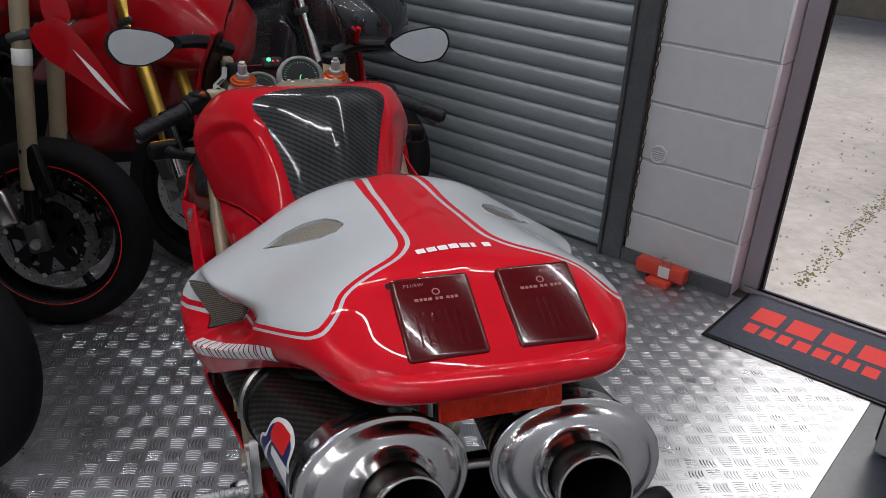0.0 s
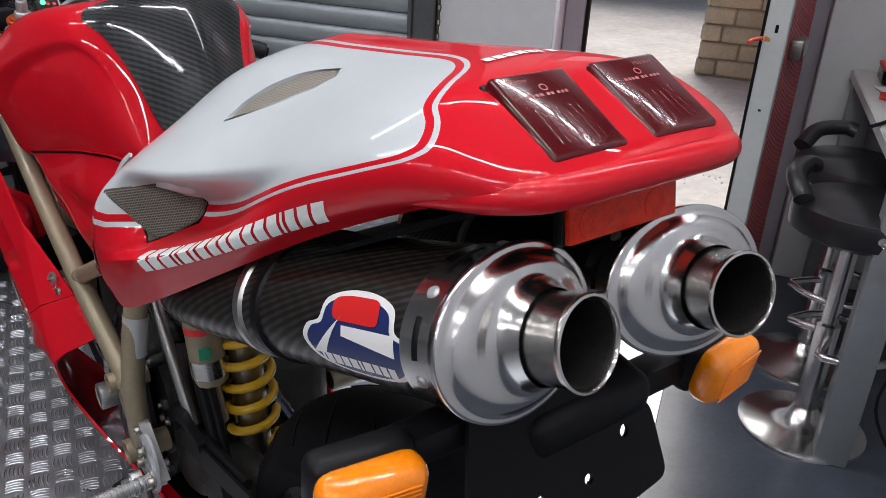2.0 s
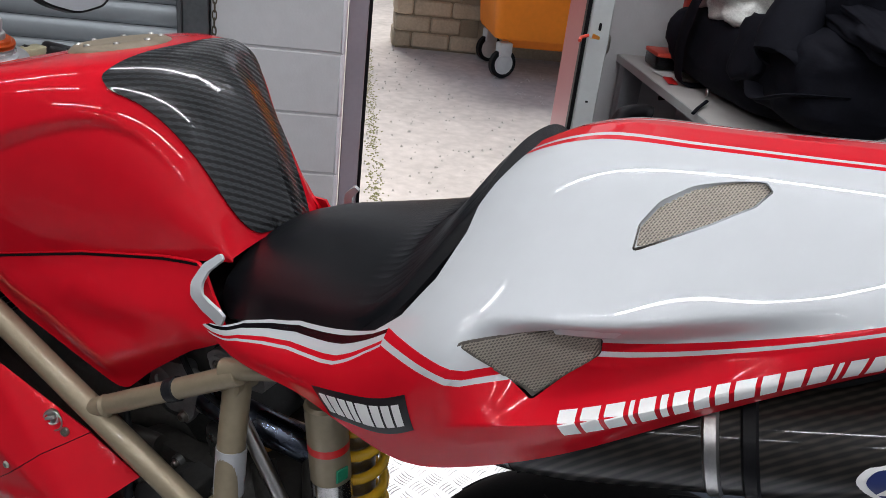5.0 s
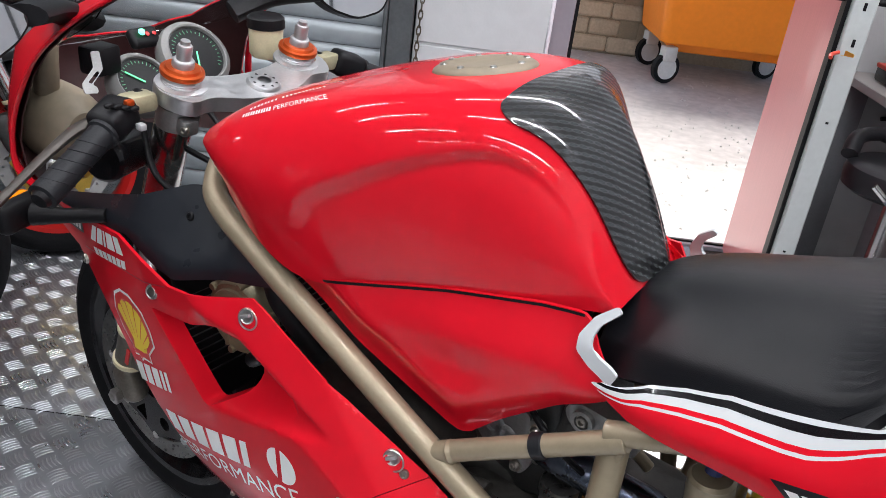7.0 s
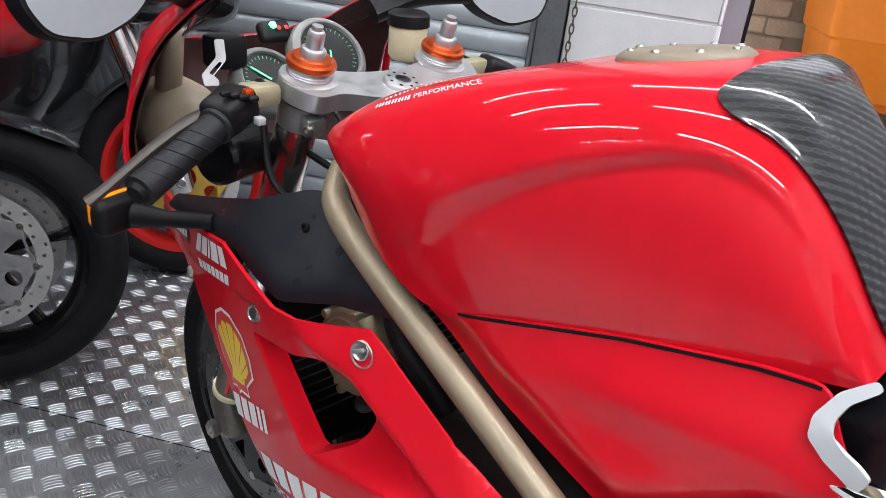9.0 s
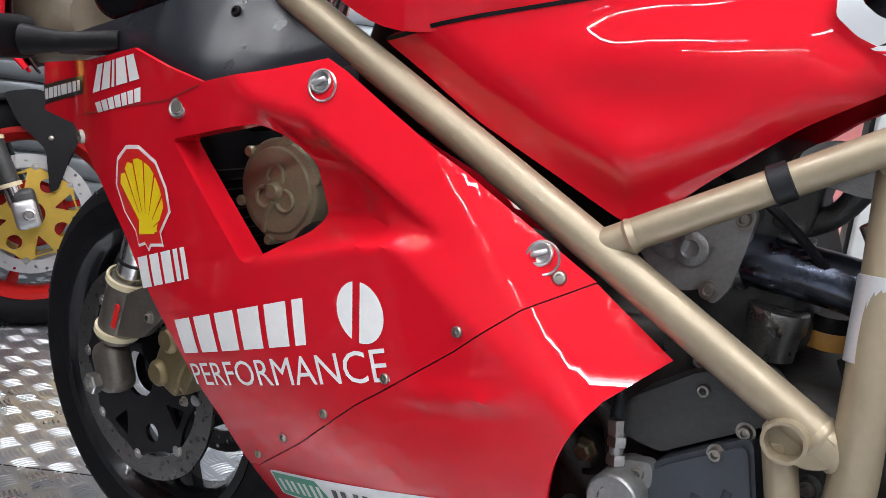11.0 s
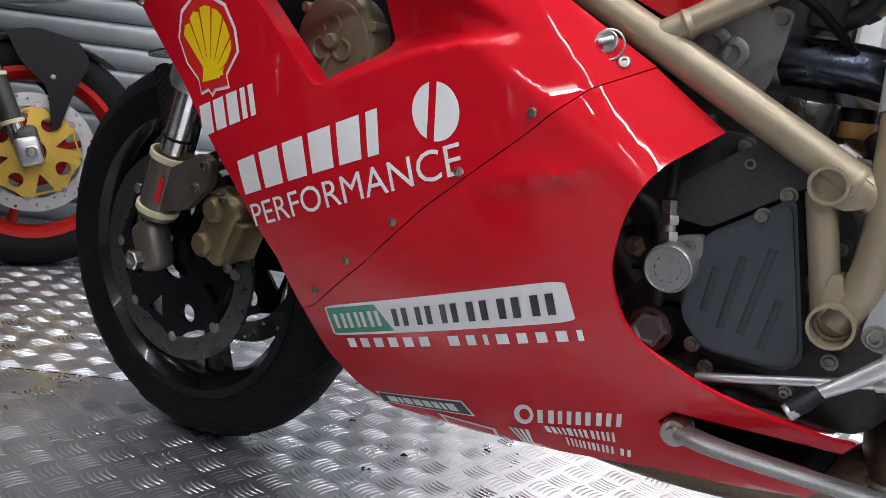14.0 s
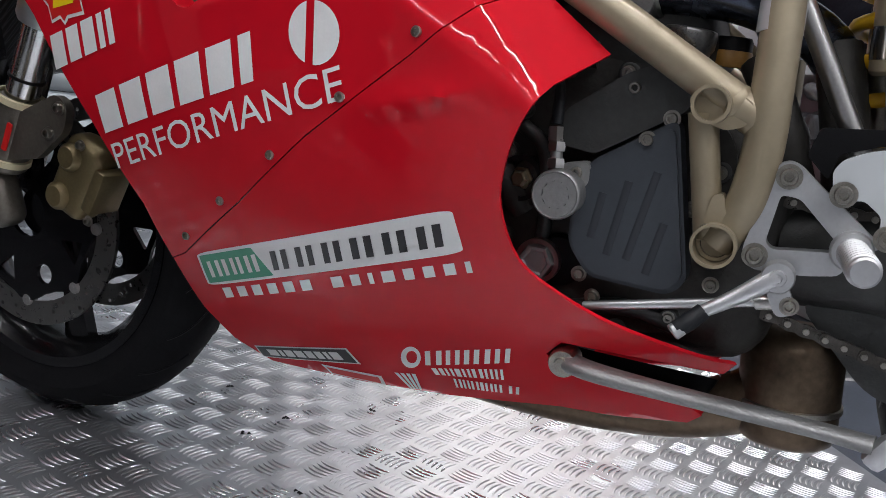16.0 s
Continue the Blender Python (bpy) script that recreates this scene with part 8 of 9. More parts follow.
part("key_tag", sweep([(W + 0.01, -0.03, 0.905), (W + 0.03, -0.05, 0.90), (W + 0.05, -0.055, 0.895)], 0.005, 8), LOCK_RED, leaf)
part("hook_lock", sweep([(-0.08, 0.0, 0.0), (-0.05, 0.0, 0.01), (-0.02, 0.0, -0.02), (0.01, 0, -0.01)], 0.008, 8), BLACK_PLASTIC, None)
hook = bpy.data.objects["hook_lock"]
hook.matrix_world = WALL_M @ pose(-1.15, 0.016, 0.62, 0, 35, 0)
tagged(hook, "small black bolt hanging on the grey wall", "door bolt")

# desk
desk = thing("desk", "pale grey desk on square steel legs against the wall", "desk", WALL_M @ pose(0, 0, 0))
part("desk_top", block((0.74, 1.12, 0.028), pose(-1.34, 0.56, 0.736), 0.003, 2), DESK_TOP, desk)
part("desk_edge", block((0.003, 1.12, 0.026), pose(-0.9685, 0.56, 0.736), 0.001, 1), PALE_METAL, desk)
for n in (0.06, 1.07):
    part("leg", block((0.075, 0.06, 0.72), pose(-1.01, n, 0.36), 0.004, 2), DESK_LEG, desk)
    part("leg", block((0.055, 0.055, 0.72), pose(-1.68, n, 0.36), 0.004, 2), DESK_LEG, desk)
for n0, n1 in ((0.01, 0.975), (0.985, 1.45)):
    part("back_panel", block((0.02, n1 - n0, 0.72), pose(-1.235, (n0 + n1) / 2, 0.36), 0.002, 1), WALL_PAINT, desk, "pale grey panel under the desk")
part("panel_joint", block((0.012, 0.01, 0.70), pose(-1.238, 0.98, 0.36), 0.001, 1), GUIDE, desk)
part("panel_skirting", block((0.012, 1.44, 0.07), pose(-1.219, 0.73, 0.036), 0.002, 1), PALE_METAL, desk)
part("cable", sweep([wall_place(-1.02, 1.12, 0.62), wall_place(-1.10, 1.16, 0.45), wall_place(-1.06, 1.14, 0.2), wall_place(-1.2, 1.2, 0.01)], 0.004, 8), BLACK_PLASTIC, None)
tagged(bpy.data.objects["cable.003"] if "cable.003" in bpy.data.objects else bpy.data.objects["cable"], "black cable hanging by the desk", "cable")
tagged(wall_block("trim_1", -1.748, -1.742, 0.95, 0.965, 0.75, CEILING, GUIDE), "dark vertical wall joint", "trim", kind="structure")
tagged(wall_block("trim_2", -1.748, -1.742, 2.05, 2.065, 0.0, CEILING, GUIDE), "dark vertical wall joint", "trim", kind="structure")


def lump(radius, scale, m, seed, rough=0.18, detail=4, mat=None, name="lump", parent=None, label="", flat_low=None, square=1.0):
    """A soft creased body: an icosphere pushed about by noise."""
    bm = bmesh.new()
    bmesh.ops.create_icosphere(bm, subdivisions=detail, radius=radius)
    for v in bm.verts:
        if square < 1:
            v.co = Vector([math.copysign(abs(c / radius) ** square, c) * radius for c in v.co])
        n = noise.noise(v.co * (2.2 / radius) * 0.6 + Vector((seed, 0, 0))) + 0.5 * noise.noise(v.co * (5.0 / radius) * 0.6 + Vector((0, seed, 0))) + 0.35 * abs(noise.noise(v.co * (9.0 / radius) * 0.6 + Vector((0, 0, seed))))
        v.co = Vector((v.co.x * scale[0], v.co.y * scale[1], v.co.z * scale[2])) * (1 + rough * n)
        if flat_low is not None:
            v.co.z = max(v.co.z, flat_low)
    bmesh.ops.transform(bm, matrix=m, verts=bm.verts)
    return part(name, bm, mat, parent, label, sharp=180)


DT = 0.752
bag_m = WALL_M @ pose(-1.26, 0.62, DT, 0, 0, -90) @ Matrix.Diagonal((1.34, 1.12, 0.76, 1.0))
bag = thing("holdall", "black nylon holdall stuffed with a carrier bag, on the desk", "bag", bag_m)
lump(1.0, (0.30, 0.19, 0.165), pose(0.05, 0.0, 0.165), 3.1, 0.07, 5, BAG, "bag_body", bag, flat_low=-0.165, square=0.55)
lump(1.0, (0.12, 0.185, 0.15), pose(0.26, 0.0, 0.15), 7.7, 0.10, 5, BAG_GREY, "bag_end", bag, "faded dark grey cloth end", flat_low=-0.15, square=0.65)
lump(1.0, (0.16, 0.16, 0.16), pose(-0.25, 0.04, 0.22), 5.4, 0.10, 5, BAG, "bag_flap", bag, square=0.6)
lump(1.0, (0.085, 0.075, 0.15), pose(-0.25, 0.05, 0.43, 0, -6, 0), 9.3, 0.16, 5, BAG, "jacket_fold", bag, "folded black jacket hanging over the bag", square=0.55)
lump(1.0, (0.15, 0.09, 0.045), pose(-0.36, 0.03, 0.385, 6, -20, 0), 2.9, 0.30, 5, BAG, "jacket_fold", bag, square=0.6)
lump(1.0, (0.07, 0.035, 0.11), pose(-0.16, 0.175, 0.25, 10, 14, 0), 6.1, 0.2, 4, BAG, "jacket_fold", bag, square=0.6)
part("jacket_sleeve", sweep([(-0.22, 0.09, 0.50), (-0.235, 0.14, 0.43), (-0.26, 0.175, 0.35), (-0.285, 0.195, 0.28)], [0.035, 0.055, 0.060, 0.056], 22), BAG, bag)
part("bag_strap", sweep([(0.135, 0.12, 0.004), (0.135, 0.195, 0.012), (0.135, 0.215, 0.12), (0.13, 0.215, 0.25), (0.125, 0.19, 0.38), (0.122, 0.10, 0.47), (0.122, -0.05, 0.42), (0.135, -0.17, 0.30), (0.135, -0.20, 0.15)], 0.026, 10, flat=0.14), BAG, bag)
part("bag_strap", sweep([(-0.22, 0.20, 0.16), (-0.30, 0.23, 0.14), (-0.36, 0.20, 0.18), (-0.40, 0.1, 0.2)], 0.02, 10, flat=0.25), BAG, bag)
part("sleeve_opening", lathe([(0.0, -0.07), (0.045, -0.065), (0.056, 0.0), (0.061, 0.004), (0.066, -0.004), (0.066, -0.05)], axis((-0.295, 0.205, 0.26), (-0.33, 0.30, 0.18)) @ Matrix.Diagonal((0.87, 0.87, 0.87, 1)), 28), BAG, bag, "empty black sleeve end")
part("zip_pull", block((0.012, 0.006, 0.03), pose(-0.06, 0.215, 0.05, 0, 10, 0), 0.002, 1), STEEL, bag)
part("tie_cord", sweep([(-0.06, 0.21, 0.02), (-0.10, 0.25, 0.006), (-0.14, 0.28, 0.004)], 0.005, 8), BAG, bag)
lump(1.0, (0.095, 0.10, 0.095), pose(0.045, 0.10, 0.375, -20, 0, 0), 11.0, 0.30, 5, CARRIER, "carrier_bag", bag, "crumpled white and yellow carrier bag", square=0.8)
lump(1.0, (0.062, 0.08, 0.085), pose(0.200, 0.10, 0.355, -20, 0, 0), 13.0, 0.30, 4, CARRIER, "carrier_bag", bag, square=0.8)
lump(1.0, (0.034, 0.02, 0.034), pose(0.205, 0.165, 0.375, 25, 0, 0), 17.0, 0.2, 3, YELLOW_PRINT, "yellow_patch", bag)
film_bag = lump(0.17, (0.50, 0.34, 0.80), WALL_M @ pose(-1.49, 0.99, DT + 0.128), 21.0, 0.3, 5, material("clear_crumpled_film", (0.48, 0.49, 0.50), rough=0.18, vary=0.25, vary_scale=40, bump=0.9, bump_scale=60), "plastic_bag", flat_low=-0.128)
tagged(film_bag, "crumpled translucent plastic bag standing on the desk", "bag")

# red desk machine and small clutter
machine = thing("card_machine", "red and black desk machine with a round head", "machine", WALL_M @ pose(-1.10, 0.18, DT))
part("base", block((0.15, 0.13, 0.05), pose(0, 0, 0.025), 0.012, 3), BLACK_GLOSS, machine)
part("base_band", block((0.152, 0.132, 0.014), pose(0, 0, 0.048), 0.004, 2), LOCK_RED, machine)
part("neck", block((0.055, 0.05, 0.22), pose(-0.03, 0, 0.16, 0, 0, 0), 0.015, 3), LOCK_RED, machine)
part("head", lathe([(0, 0.05), (0.035, 0.045), (0.055, 0.02), (0.058, -0.02), (0.03, -0.045), (0, -0.048)], pose(-0.01, 0.01, 0.30, 20, 15, 0), 28), BLACK_GLOSS, machine)
part("head_band", lathe([(0.0585, 0.012), (0.060, 0.0), (0.0585, -0.012)], pose(-0.01, 0.01, 0.30, 20, 75, 0), 28), LOCK_RED, machine)
slip = thing("paper_slip", "loose paper slips on the desk", "paper", WALL_M @ pose(-1.05, 0.33, DT))
part("slip", block((0.07, 0.12, 0.002), pose(0, 0, 0.0015, 0, 0, 12), 0), PAPER, slip)
part("slip", block((0.03, 0.09, 0.003), pose(0.03, 0.08, 0.0035, 0, 0, -8), 0), DECAL_RED, slip)


def bar_stool(m):
    st = thing("bar_stool", "bar stool with black padded seat and chromed base", "stool", m, "stools at the desk")
    part("seat", lathe([(0, 0.62), (0.125, 0.618), (0.146, 0.606), (0.152, 0.585), (0.149, 0.548), (0.128, 0.535), (0, 0.532)], Matrix(), 44), LEATHER, st)
    part("backrest", sweep([(-0.145, -0.02, 0.62), (-0.142, 0.05, 0.655), (-0.10, 0.105, 0.665), (-0.07, 0.12, 0.66)], 0.024, 12, flat=0.8), LEATHER, st)
    part("seat_rail", sweep([(0.02, -0.13, 0.54), (0.0, -0.19, 0.56), (-0.05, -0.20, 0.60)], 0.009, 10), CHROME, st)
    part("column", lathe([(0.028, 0.05), (0.028, 0.30), (0.020, 0.305), (0.020, 0.53)], Matrix(), 28), CHROME, st)
    ringp = [(0.125 * math.cos(a) + 0.04, 0.125 * math.sin(a), 0.26) for a in np.linspace(-2.4, 2.4, 22)]
    part("foot_ring", sweep([(0.0, -0.02, 0.27)] + ringp + [(0.0, 0.02, 0.27)], 0.010, 10, steps=2), CHROME, st)
    part("base_plate", lathe([(0, 0.065), (0.028, 0.065), (0.040, 0.045), (0.085, 0.024), (0.140, 0.013), (0.155, 0.006), (0.157, 0.0)], Matrix(), 56), CHROME, st)
    part("lift_lever", sweep([(0, 0.0, 0.52), (0.05, 0.12, 0.515), (0.06, 0.19, 0.51)], 0.005, 8), STEEL, st)
    return st


stool = bar_stool(WALL_M @ pose(-0.95, 0.955, 0, 0, 0, 200))
copy_thing(stool, WALL_M @ pose(-0.965, 0.60, 0, 0, 0, 150))

# ---- outside things ----
# sandstone wall
yard_wall = thing("yard_wall", "low pier of rough sandstone brickwork across the yard", "wall", kind="structure")
wall_block("brick_core", -0.98, -0.34, -3.98, -3.62, -0.01, 2.6, BRICK_JOINT, yard_wall, 0.0)
random.seed(4)
for course in range(19):
    z0 = course * 0.125
    x = -1.0 + (0.16 if course % 2 else 0)
    while x < -0.34:
        w = min(random.choice((0.24, 0.30, 0.36)), -0.32 - x)
        if w > 0.06:
            wall_block("brick", x + 0.004, x + w - 0.004, -3.635 + random.uniform(-0.004, 0.004), -3.60 + random.uniform(-0.008, 0.008), z0 + 0.005, z0 + 0.12, BRICK, yard_wall, 0.012)
        x += w
    wall_block("brick", -0.35, -0.315 + random.uniform(-0.006, 0.006), -3.95, -3.62, z0 + 0.005, z0 + 0.12, BRICK, yard_wall, 0.012)
tagged(wall_block("wall_yard_long", -6.0, -0.98, -3.98, -3.64, -0.01, 2.6, BRICK), "long sandstone brick wall behind the bin", "wall", kind="structure")
far_wall = thing("wall_yard_far", "pale stone wall at the far end of the yard", "wall", kind="structure")
wall_block("far_stone", -2.0, 6.0, -9.3, -9.0, -0.01, 3.2, BRICK, far_wall, 0.01)
wall_block("far_render", 1.0, 9.0, -16.2, -16.0, -0.01, 4.0, TARMAC, far_wall, 0.01)

# wheeled bin
CASTOR_GREY = material("pale_castor_plastic", (0.62, 0.62, 0.61), rough=0.5, vary=0.1, vary_scale=30)
bin_m = WALL_M @ pose(-1.49, -3.15, 0, 0, 0, 2.5)
wbin = thing("wheeled_bin", "large orange plastic waste container on castors", "bin", bin_m)
bm = bmesh.new()
lo = [(-0.52, -0.30), (0.52, -0.30), (0.52, 0.36), (-0.52, 0.36)]
rings = []
for z, g in ((0.28, 0.0), (0.30, 0.012), (0.62, 0.05), (0.64, 0.075), (1.12, 0.12), (1.14, 0.15), (1.20, 0.15)):
    lp = rounded([(x * (1 + g / 0.6), y * (1 + g / 0.5)) for x, y in lo], 0.06, 5)
    rings.append([bm.verts.new((x, y, z)) for x, y in lp])
for a, b in zip(rings, rings[1:]):
    for i in range(len(a)):
        bm.faces.new((a[i], a[(i + 1) % len(a)], b[(i + 1) % len(a)], b[i]))
bm.faces.new(rings[0][::-1]), bm.faces.new(rings[-1])
part("bin_body", bm, BIN_ORANGE, wbin)
part("bin_chassis", block((0.80, 0.40, 0.10), pose(0, 0.02, 0.25), 0.02, 2), BIN_ORANGE, wbin)
part("bin_lid", block((1.22, 0.80, 0.07), pose(0, 0.02, 1.235), 0.03, 3), BIN_ORANGE, wbin)
for sx in (-1, 1):
    for sy in (-1, 1):
        c = Vector((sx * 0.44, 0.02 + sy * 0.27, 0.10))
        caster = part("castor", lathe([(0, -0.022), (0.05, -0.024), (0.055, -0.02), (0.062, -0.024), (0.10, -0.02), (0.10, 0.02), (0.062, 0.024), (0.055, 0.02), (0.05, 0.024), (0, 0.022)], Matrix.Translation(c) @ pose(0, 0, 0, 90, 0, 20), 28), BLACK_PLASTIC, wbin)
        part("castor_hub", lathe([(0, -0.028), (0.03, -0.030), (0.045, -0.024), (0.072, -0.0255), (0.076, 0.0), (0.072, 0.0255), (0.045, 0.024), (0.03, 0.030), (0, 0.028)], Matrix.Translation(c) @ pose(0, 0, 0, 90, 0, 20), 28), CASTOR_GREY, caster)
        part("castor_fork", block((0.10, 0.075, 0.10), Matrix.Translation(c + Vector((0.0, 0, 0.10))) @ pose(0, 0, 0, 0, 0, 20), 0.012, 2), CASTOR_GREY, caster)
front_bin = lambda u, v: (u, 0.415, v)
decal("bin_word", bars([1, 0.8, 0.9, 0.9, 0.4, 0.8], quad_map((0.30, 0.80), (-0.05, 0.80), (-0.05, 0.87), (0.30, 0.87)), gap=0.2), front_bin, BLACK_PLASTIC, wbin, 0.002, out=(0, 1, 0))
decal("bin_word", bars([0.8] * 14, quad_map((0.30, 0.745), (-0.05, 0.745), (-0.05, 0.765), (0.30, 0.765)), gap=0.3), front_bin, BLACK_PLASTIC, wbin, 0.002, out=(0, 1, 0))

# moss strips and litter on the yard
random.seed(9)
moss_v, moss_f = [], []
for k in range(700):
    s = random.gauss(-0.15, 0.022) - random.random() * 0.03
    n = -0.3 - random.random() * 3.2
    s += -0.10 * (n + 0.3) * 0.15
    p = wall_place(s, n)
    r = random.uniform(0.004, 0.010)
    k0 = len(moss_v)
    moss_v += [(p.x - r, p.y - r * 0.6, -0.008), (p.x + r, p.y - r * 0.4, -0.008), (p.x + r * 0.3, p.y + r, -0.008), (p.x, p.y, -0.006 + r * 0.4)]
    moss_f += [(k0, k0 + 1, k0 + 3), (k0 + 1, k0 + 2, k0 + 3), (k0 + 2, k0, k0 + 3)]
tagged(build("moss", moss_v, moss_f, MOSS, None), "thin line of moss along the yard joint", "moss", kind="stuff")
grit_v, grit_f = [], []
for k in range(500):
    s, n = random.uniform(-1.6, 0.4), random.uniform(-3.5, -0.25)
    p = wall_place(s, n)
    r = random.uniform(0.003, 0.011)
    k0 = len(grit_v)
    a = random.uniform(0, 6.28)
    grit_v += [(p.x + r * math.cos(a), p.y + r * math.sin(a), -0.008), (p.x + r * math.cos(a + 2), p.y + r * math.sin(a + 2), -0.008), (p.x + r * math.cos(a + 4), p.y + r * math.sin(a + 4), -0.008), (p.x, p.y, -0.008 + r)]
    grit_f += [(k0, k0 + 1, k0 + 3), (k0 + 1, k0 + 2, k0 + 3), (k0 + 2, k0, k0 + 3)]
tagged(build("grit", grit_v, grit_f, CHALK, None), "pale grit and leaf litter on the concrete", "grit", kind="stuff")
crumb_v, crumb_f = [], []
for x, y in ((0.116, 1.122), (0.204, 1.104), (0.33, 1.02), (0.02, 0.96), (0.25, 1.25), (-0.15, 1.0)):
    for k in range(3):
        k0 = len(crumb_v)
        r = 0.003
        cx, cy = x + random.uniform(-0.006, 0.006), y + random.uniform(-0.006, 0.006)
        crumb_v += [(cx - r, cy, 0.0017), (cx + r, cy - r, 0.0017), (cx, cy + r, 0.0017), (cx, cy, 0.005)]
        crumb_f += [(k0, k0 + 1, k0 + 3), (k0 + 1, k0 + 2, k0 + 3), (k0 + 2, k0, k0 + 3)]
tagged(build("dirt_crumbs", crumb_v, crumb_f, BLACK_PAINT, None), "dark crumbs of dirt on the floor plates", "dirt", kind="stuff")


# ---- the other motorcycles ----
DARK_FAIRING = material("black_fairing_gloss", (0.014, 0.015, 0.018), rough=0.25, coat=1.0)
GREY_GUARD = material("grey_mudguard", (0.022, 0.022, 0.024), rough=0.42, coat=0.25, vary=0.15)
RED_WHEEL = material("red_wheel_paint", (0.40, 0.014, 0.012), rough=0.35, coat=0.4, spec=0.2)
GOLD_WHEEL = material("gold_wheel_paint", (0.30, 0.22, 0.10), rough=0.4, metal=0.5)
CLEAR_LENS = material("headlamp_lens", (0.35, 0.38, 0.40), rough=0.08, coat=1.0, vary=0.3, vary_scale=20)
DISC_PALE = material("pale_disc_steel", (0.42, 0.42, 0.41), rough=0.45, metal=0.6, vary=0.08, vary_scale=50)
# the same red, darkened to paint in the shade on the parked bikes
RED_SHADED = material("red_paint_shaded", (0.33, 0.005, 0.009), rough=0.3, coat=0.8, spec=0.08, vary=0.05, vary_scale=5)


def loft_body(name, stations, mat, parent, label="", seg=20, power=2.6):
    """A closed body from (y, half width, low z, high z) stations along y, with squarish rounded sections."""
    verts, faces = [], []
    for y, w, z0, z1 in stations:
        for k in range(seg):
            a = 2 * math.pi * k / seg
            c, s = math.cos(a), math.sin(a)
            x = w * math.copysign(abs(c) ** (2 / power), c)
            z = (z0 + z1) / 2 + (z1 - z0) / 2 * math.copysign(abs(s) ** (2 / power), s)
            verts.append((x, y, z))
    n = len(stations)
    for i in range(n - 1):
        for k in range(seg):
            faces.append((i * seg + k, i * seg + (k + 1) % seg, (i + 1) * seg + (k + 1) % seg, (i + 1) * seg + k))
    faces += [tuple(range(seg))[::-1], tuple(range((n - 1) * seg, n * seg))]
    return build(name, verts, faces, mat, parent, label, sharp=70)


def parked(label, place, wheel_mat, stripe, disc_mat, carrier, fork_mat, slider_mat, body, guard_mat, beak=False, full=True, mirror=False, spokes=5, tape=False, rings=False, steer=24, heading=-146, lean=-9, cover=True, slope=0.42):
    """A parked motorcycle: local y ahead, front axle at (0, 0, 0.3)."""
    shift = Matrix.Rotation(radians(heading), 4, "Z") @ pose(0, 0, 0, 0, lean, 0)
    off = shift @ Vector((0, 0, 0.30))
    mb = thing("motorcycle", label, "motorcycle", Matrix.Translation((place[0] - off.x, place[1] - off.y, 0)) @ shift, "parked motorcycles")
    turn = Matrix.Rotation(radians(steer), 4, "Z")
    wheel(mb, Vector((0, 0, 0.30)), 0.300, 0.12, 0.222, wheel_mat, spokes, disc_mat, carrier, 0.155, stripe=stripe, grooves=False, label="front wheel with drilled discs", spoke_w=0.035, wide=1.3)
    rake = Vector((0, -slope, 0.9)).normalized()
    for sx in (-1, 1):
        base = Vector((sx * 0.105, -0.02, 0.30))
        leg = part("fork_leg", rod(base + rake * 0.16, base + rake * 0.72, 0.026, seg=24), fork_mat, mb)
        part("slider", rod(base + rake * 0.02, base + rake * 0.20, 0.021, seg=20), slider_mat, leg)
        part("fork_foot", block((0.045, 0.06, 0.10), Matrix.Translation(base + Vector((0, 0.01, 0.015))) @ pose(0, 0, 0, 20, 0, 0), 0.015, 3), DARK_CAST, leg)
        part("axle_nut", lathe([(0, 0.012), (0.009, 0.012), (0.011, 0.016), (0.016, 0.014), (0.017, 0.0)], axis(base + Vector((sx * 0.022, 0.02, 0)), base + Vector((sx * 0.2, 0.02, 0))), 6 if sx < 0 else 24), STEEL, leg)
        cal = part("brake_caliper", block((0.05, 0.06, 0.11), pose(sx * 0.085, -0.115, 0.38, 30, 0, 0), 0.014, 3), DARK_CAST if not beak else STEEL, leg)
        part("brake_hose", sweep([(sx * 0.10, -0.10, 0.45), (sx * 0.12, -0.13, 0.56), (sx * 0.10, -0.22, 0.72), (sx * 0.09, -0.30, 0.88)], 0.005, 8), BLACK_PLASTIC, leg)
        if rings:
            for d in (0.07, 0.19):
                part("nylon_ring", lathe([(0.0265, 0), (0.0295, 0.001), (0.0295, 0.010), (0.0265, 0.011)], axis(base + rake * d, base + rake * 0.9), 24), CREAM, leg)
            part("fork_casting", rod(base + rake * 0.07, base + rake * 0.20, 0.0265, seg=24), DARK_CAST, leg)
            part("axle_clamp", block((0.040, 0.058, 0.075), Matrix.Translation(base + Vector((sx * 0.008, 0.012, 0.0))) @ pose(0, 0, 0, 20, 0, 0), 0.012, 3), ALLOY, leg)
            part("axle_bore", ring_pipe(base + Vector((sx * 0.026, 0.018, 0)), base + Vector((sx * 0.034, 0.018, 0)), 0.017, 0.010), ALLOY, leg)
        if tape:
            part("white_tape", lathe([(0.0268, 0), (0.0275, 0.001), (0.0275, 0.045), (0.0268, 0.046)], axis(base + rake * 0.52, base + rake * 0.9), 24), PAPER, leg)
        if rings:
            leaf_line = rounded([(0.040, 0.36), (0.058, 0.37), (0.080, 0.46), (0.115, 0.555), (0.08, 0.605), (-0.02, 0.620), (-0.09, 0.60), (-0.05, 0.53), (0.02, 0.47)], 0.016, 4)
            part("mudguard_side", plate(leaf_line, 0.004, side(sx * 0.082)), BLACK_PLASTIC, leg)
            part("guard_bolt", lathe([(0, 0.004), (0.006, 0.003), (0.007, 0)], axis((sx * 0.084, 0.03, 0.50), (sx * 0.2, 0.03, 0.50)), 14), BOLT, leg)
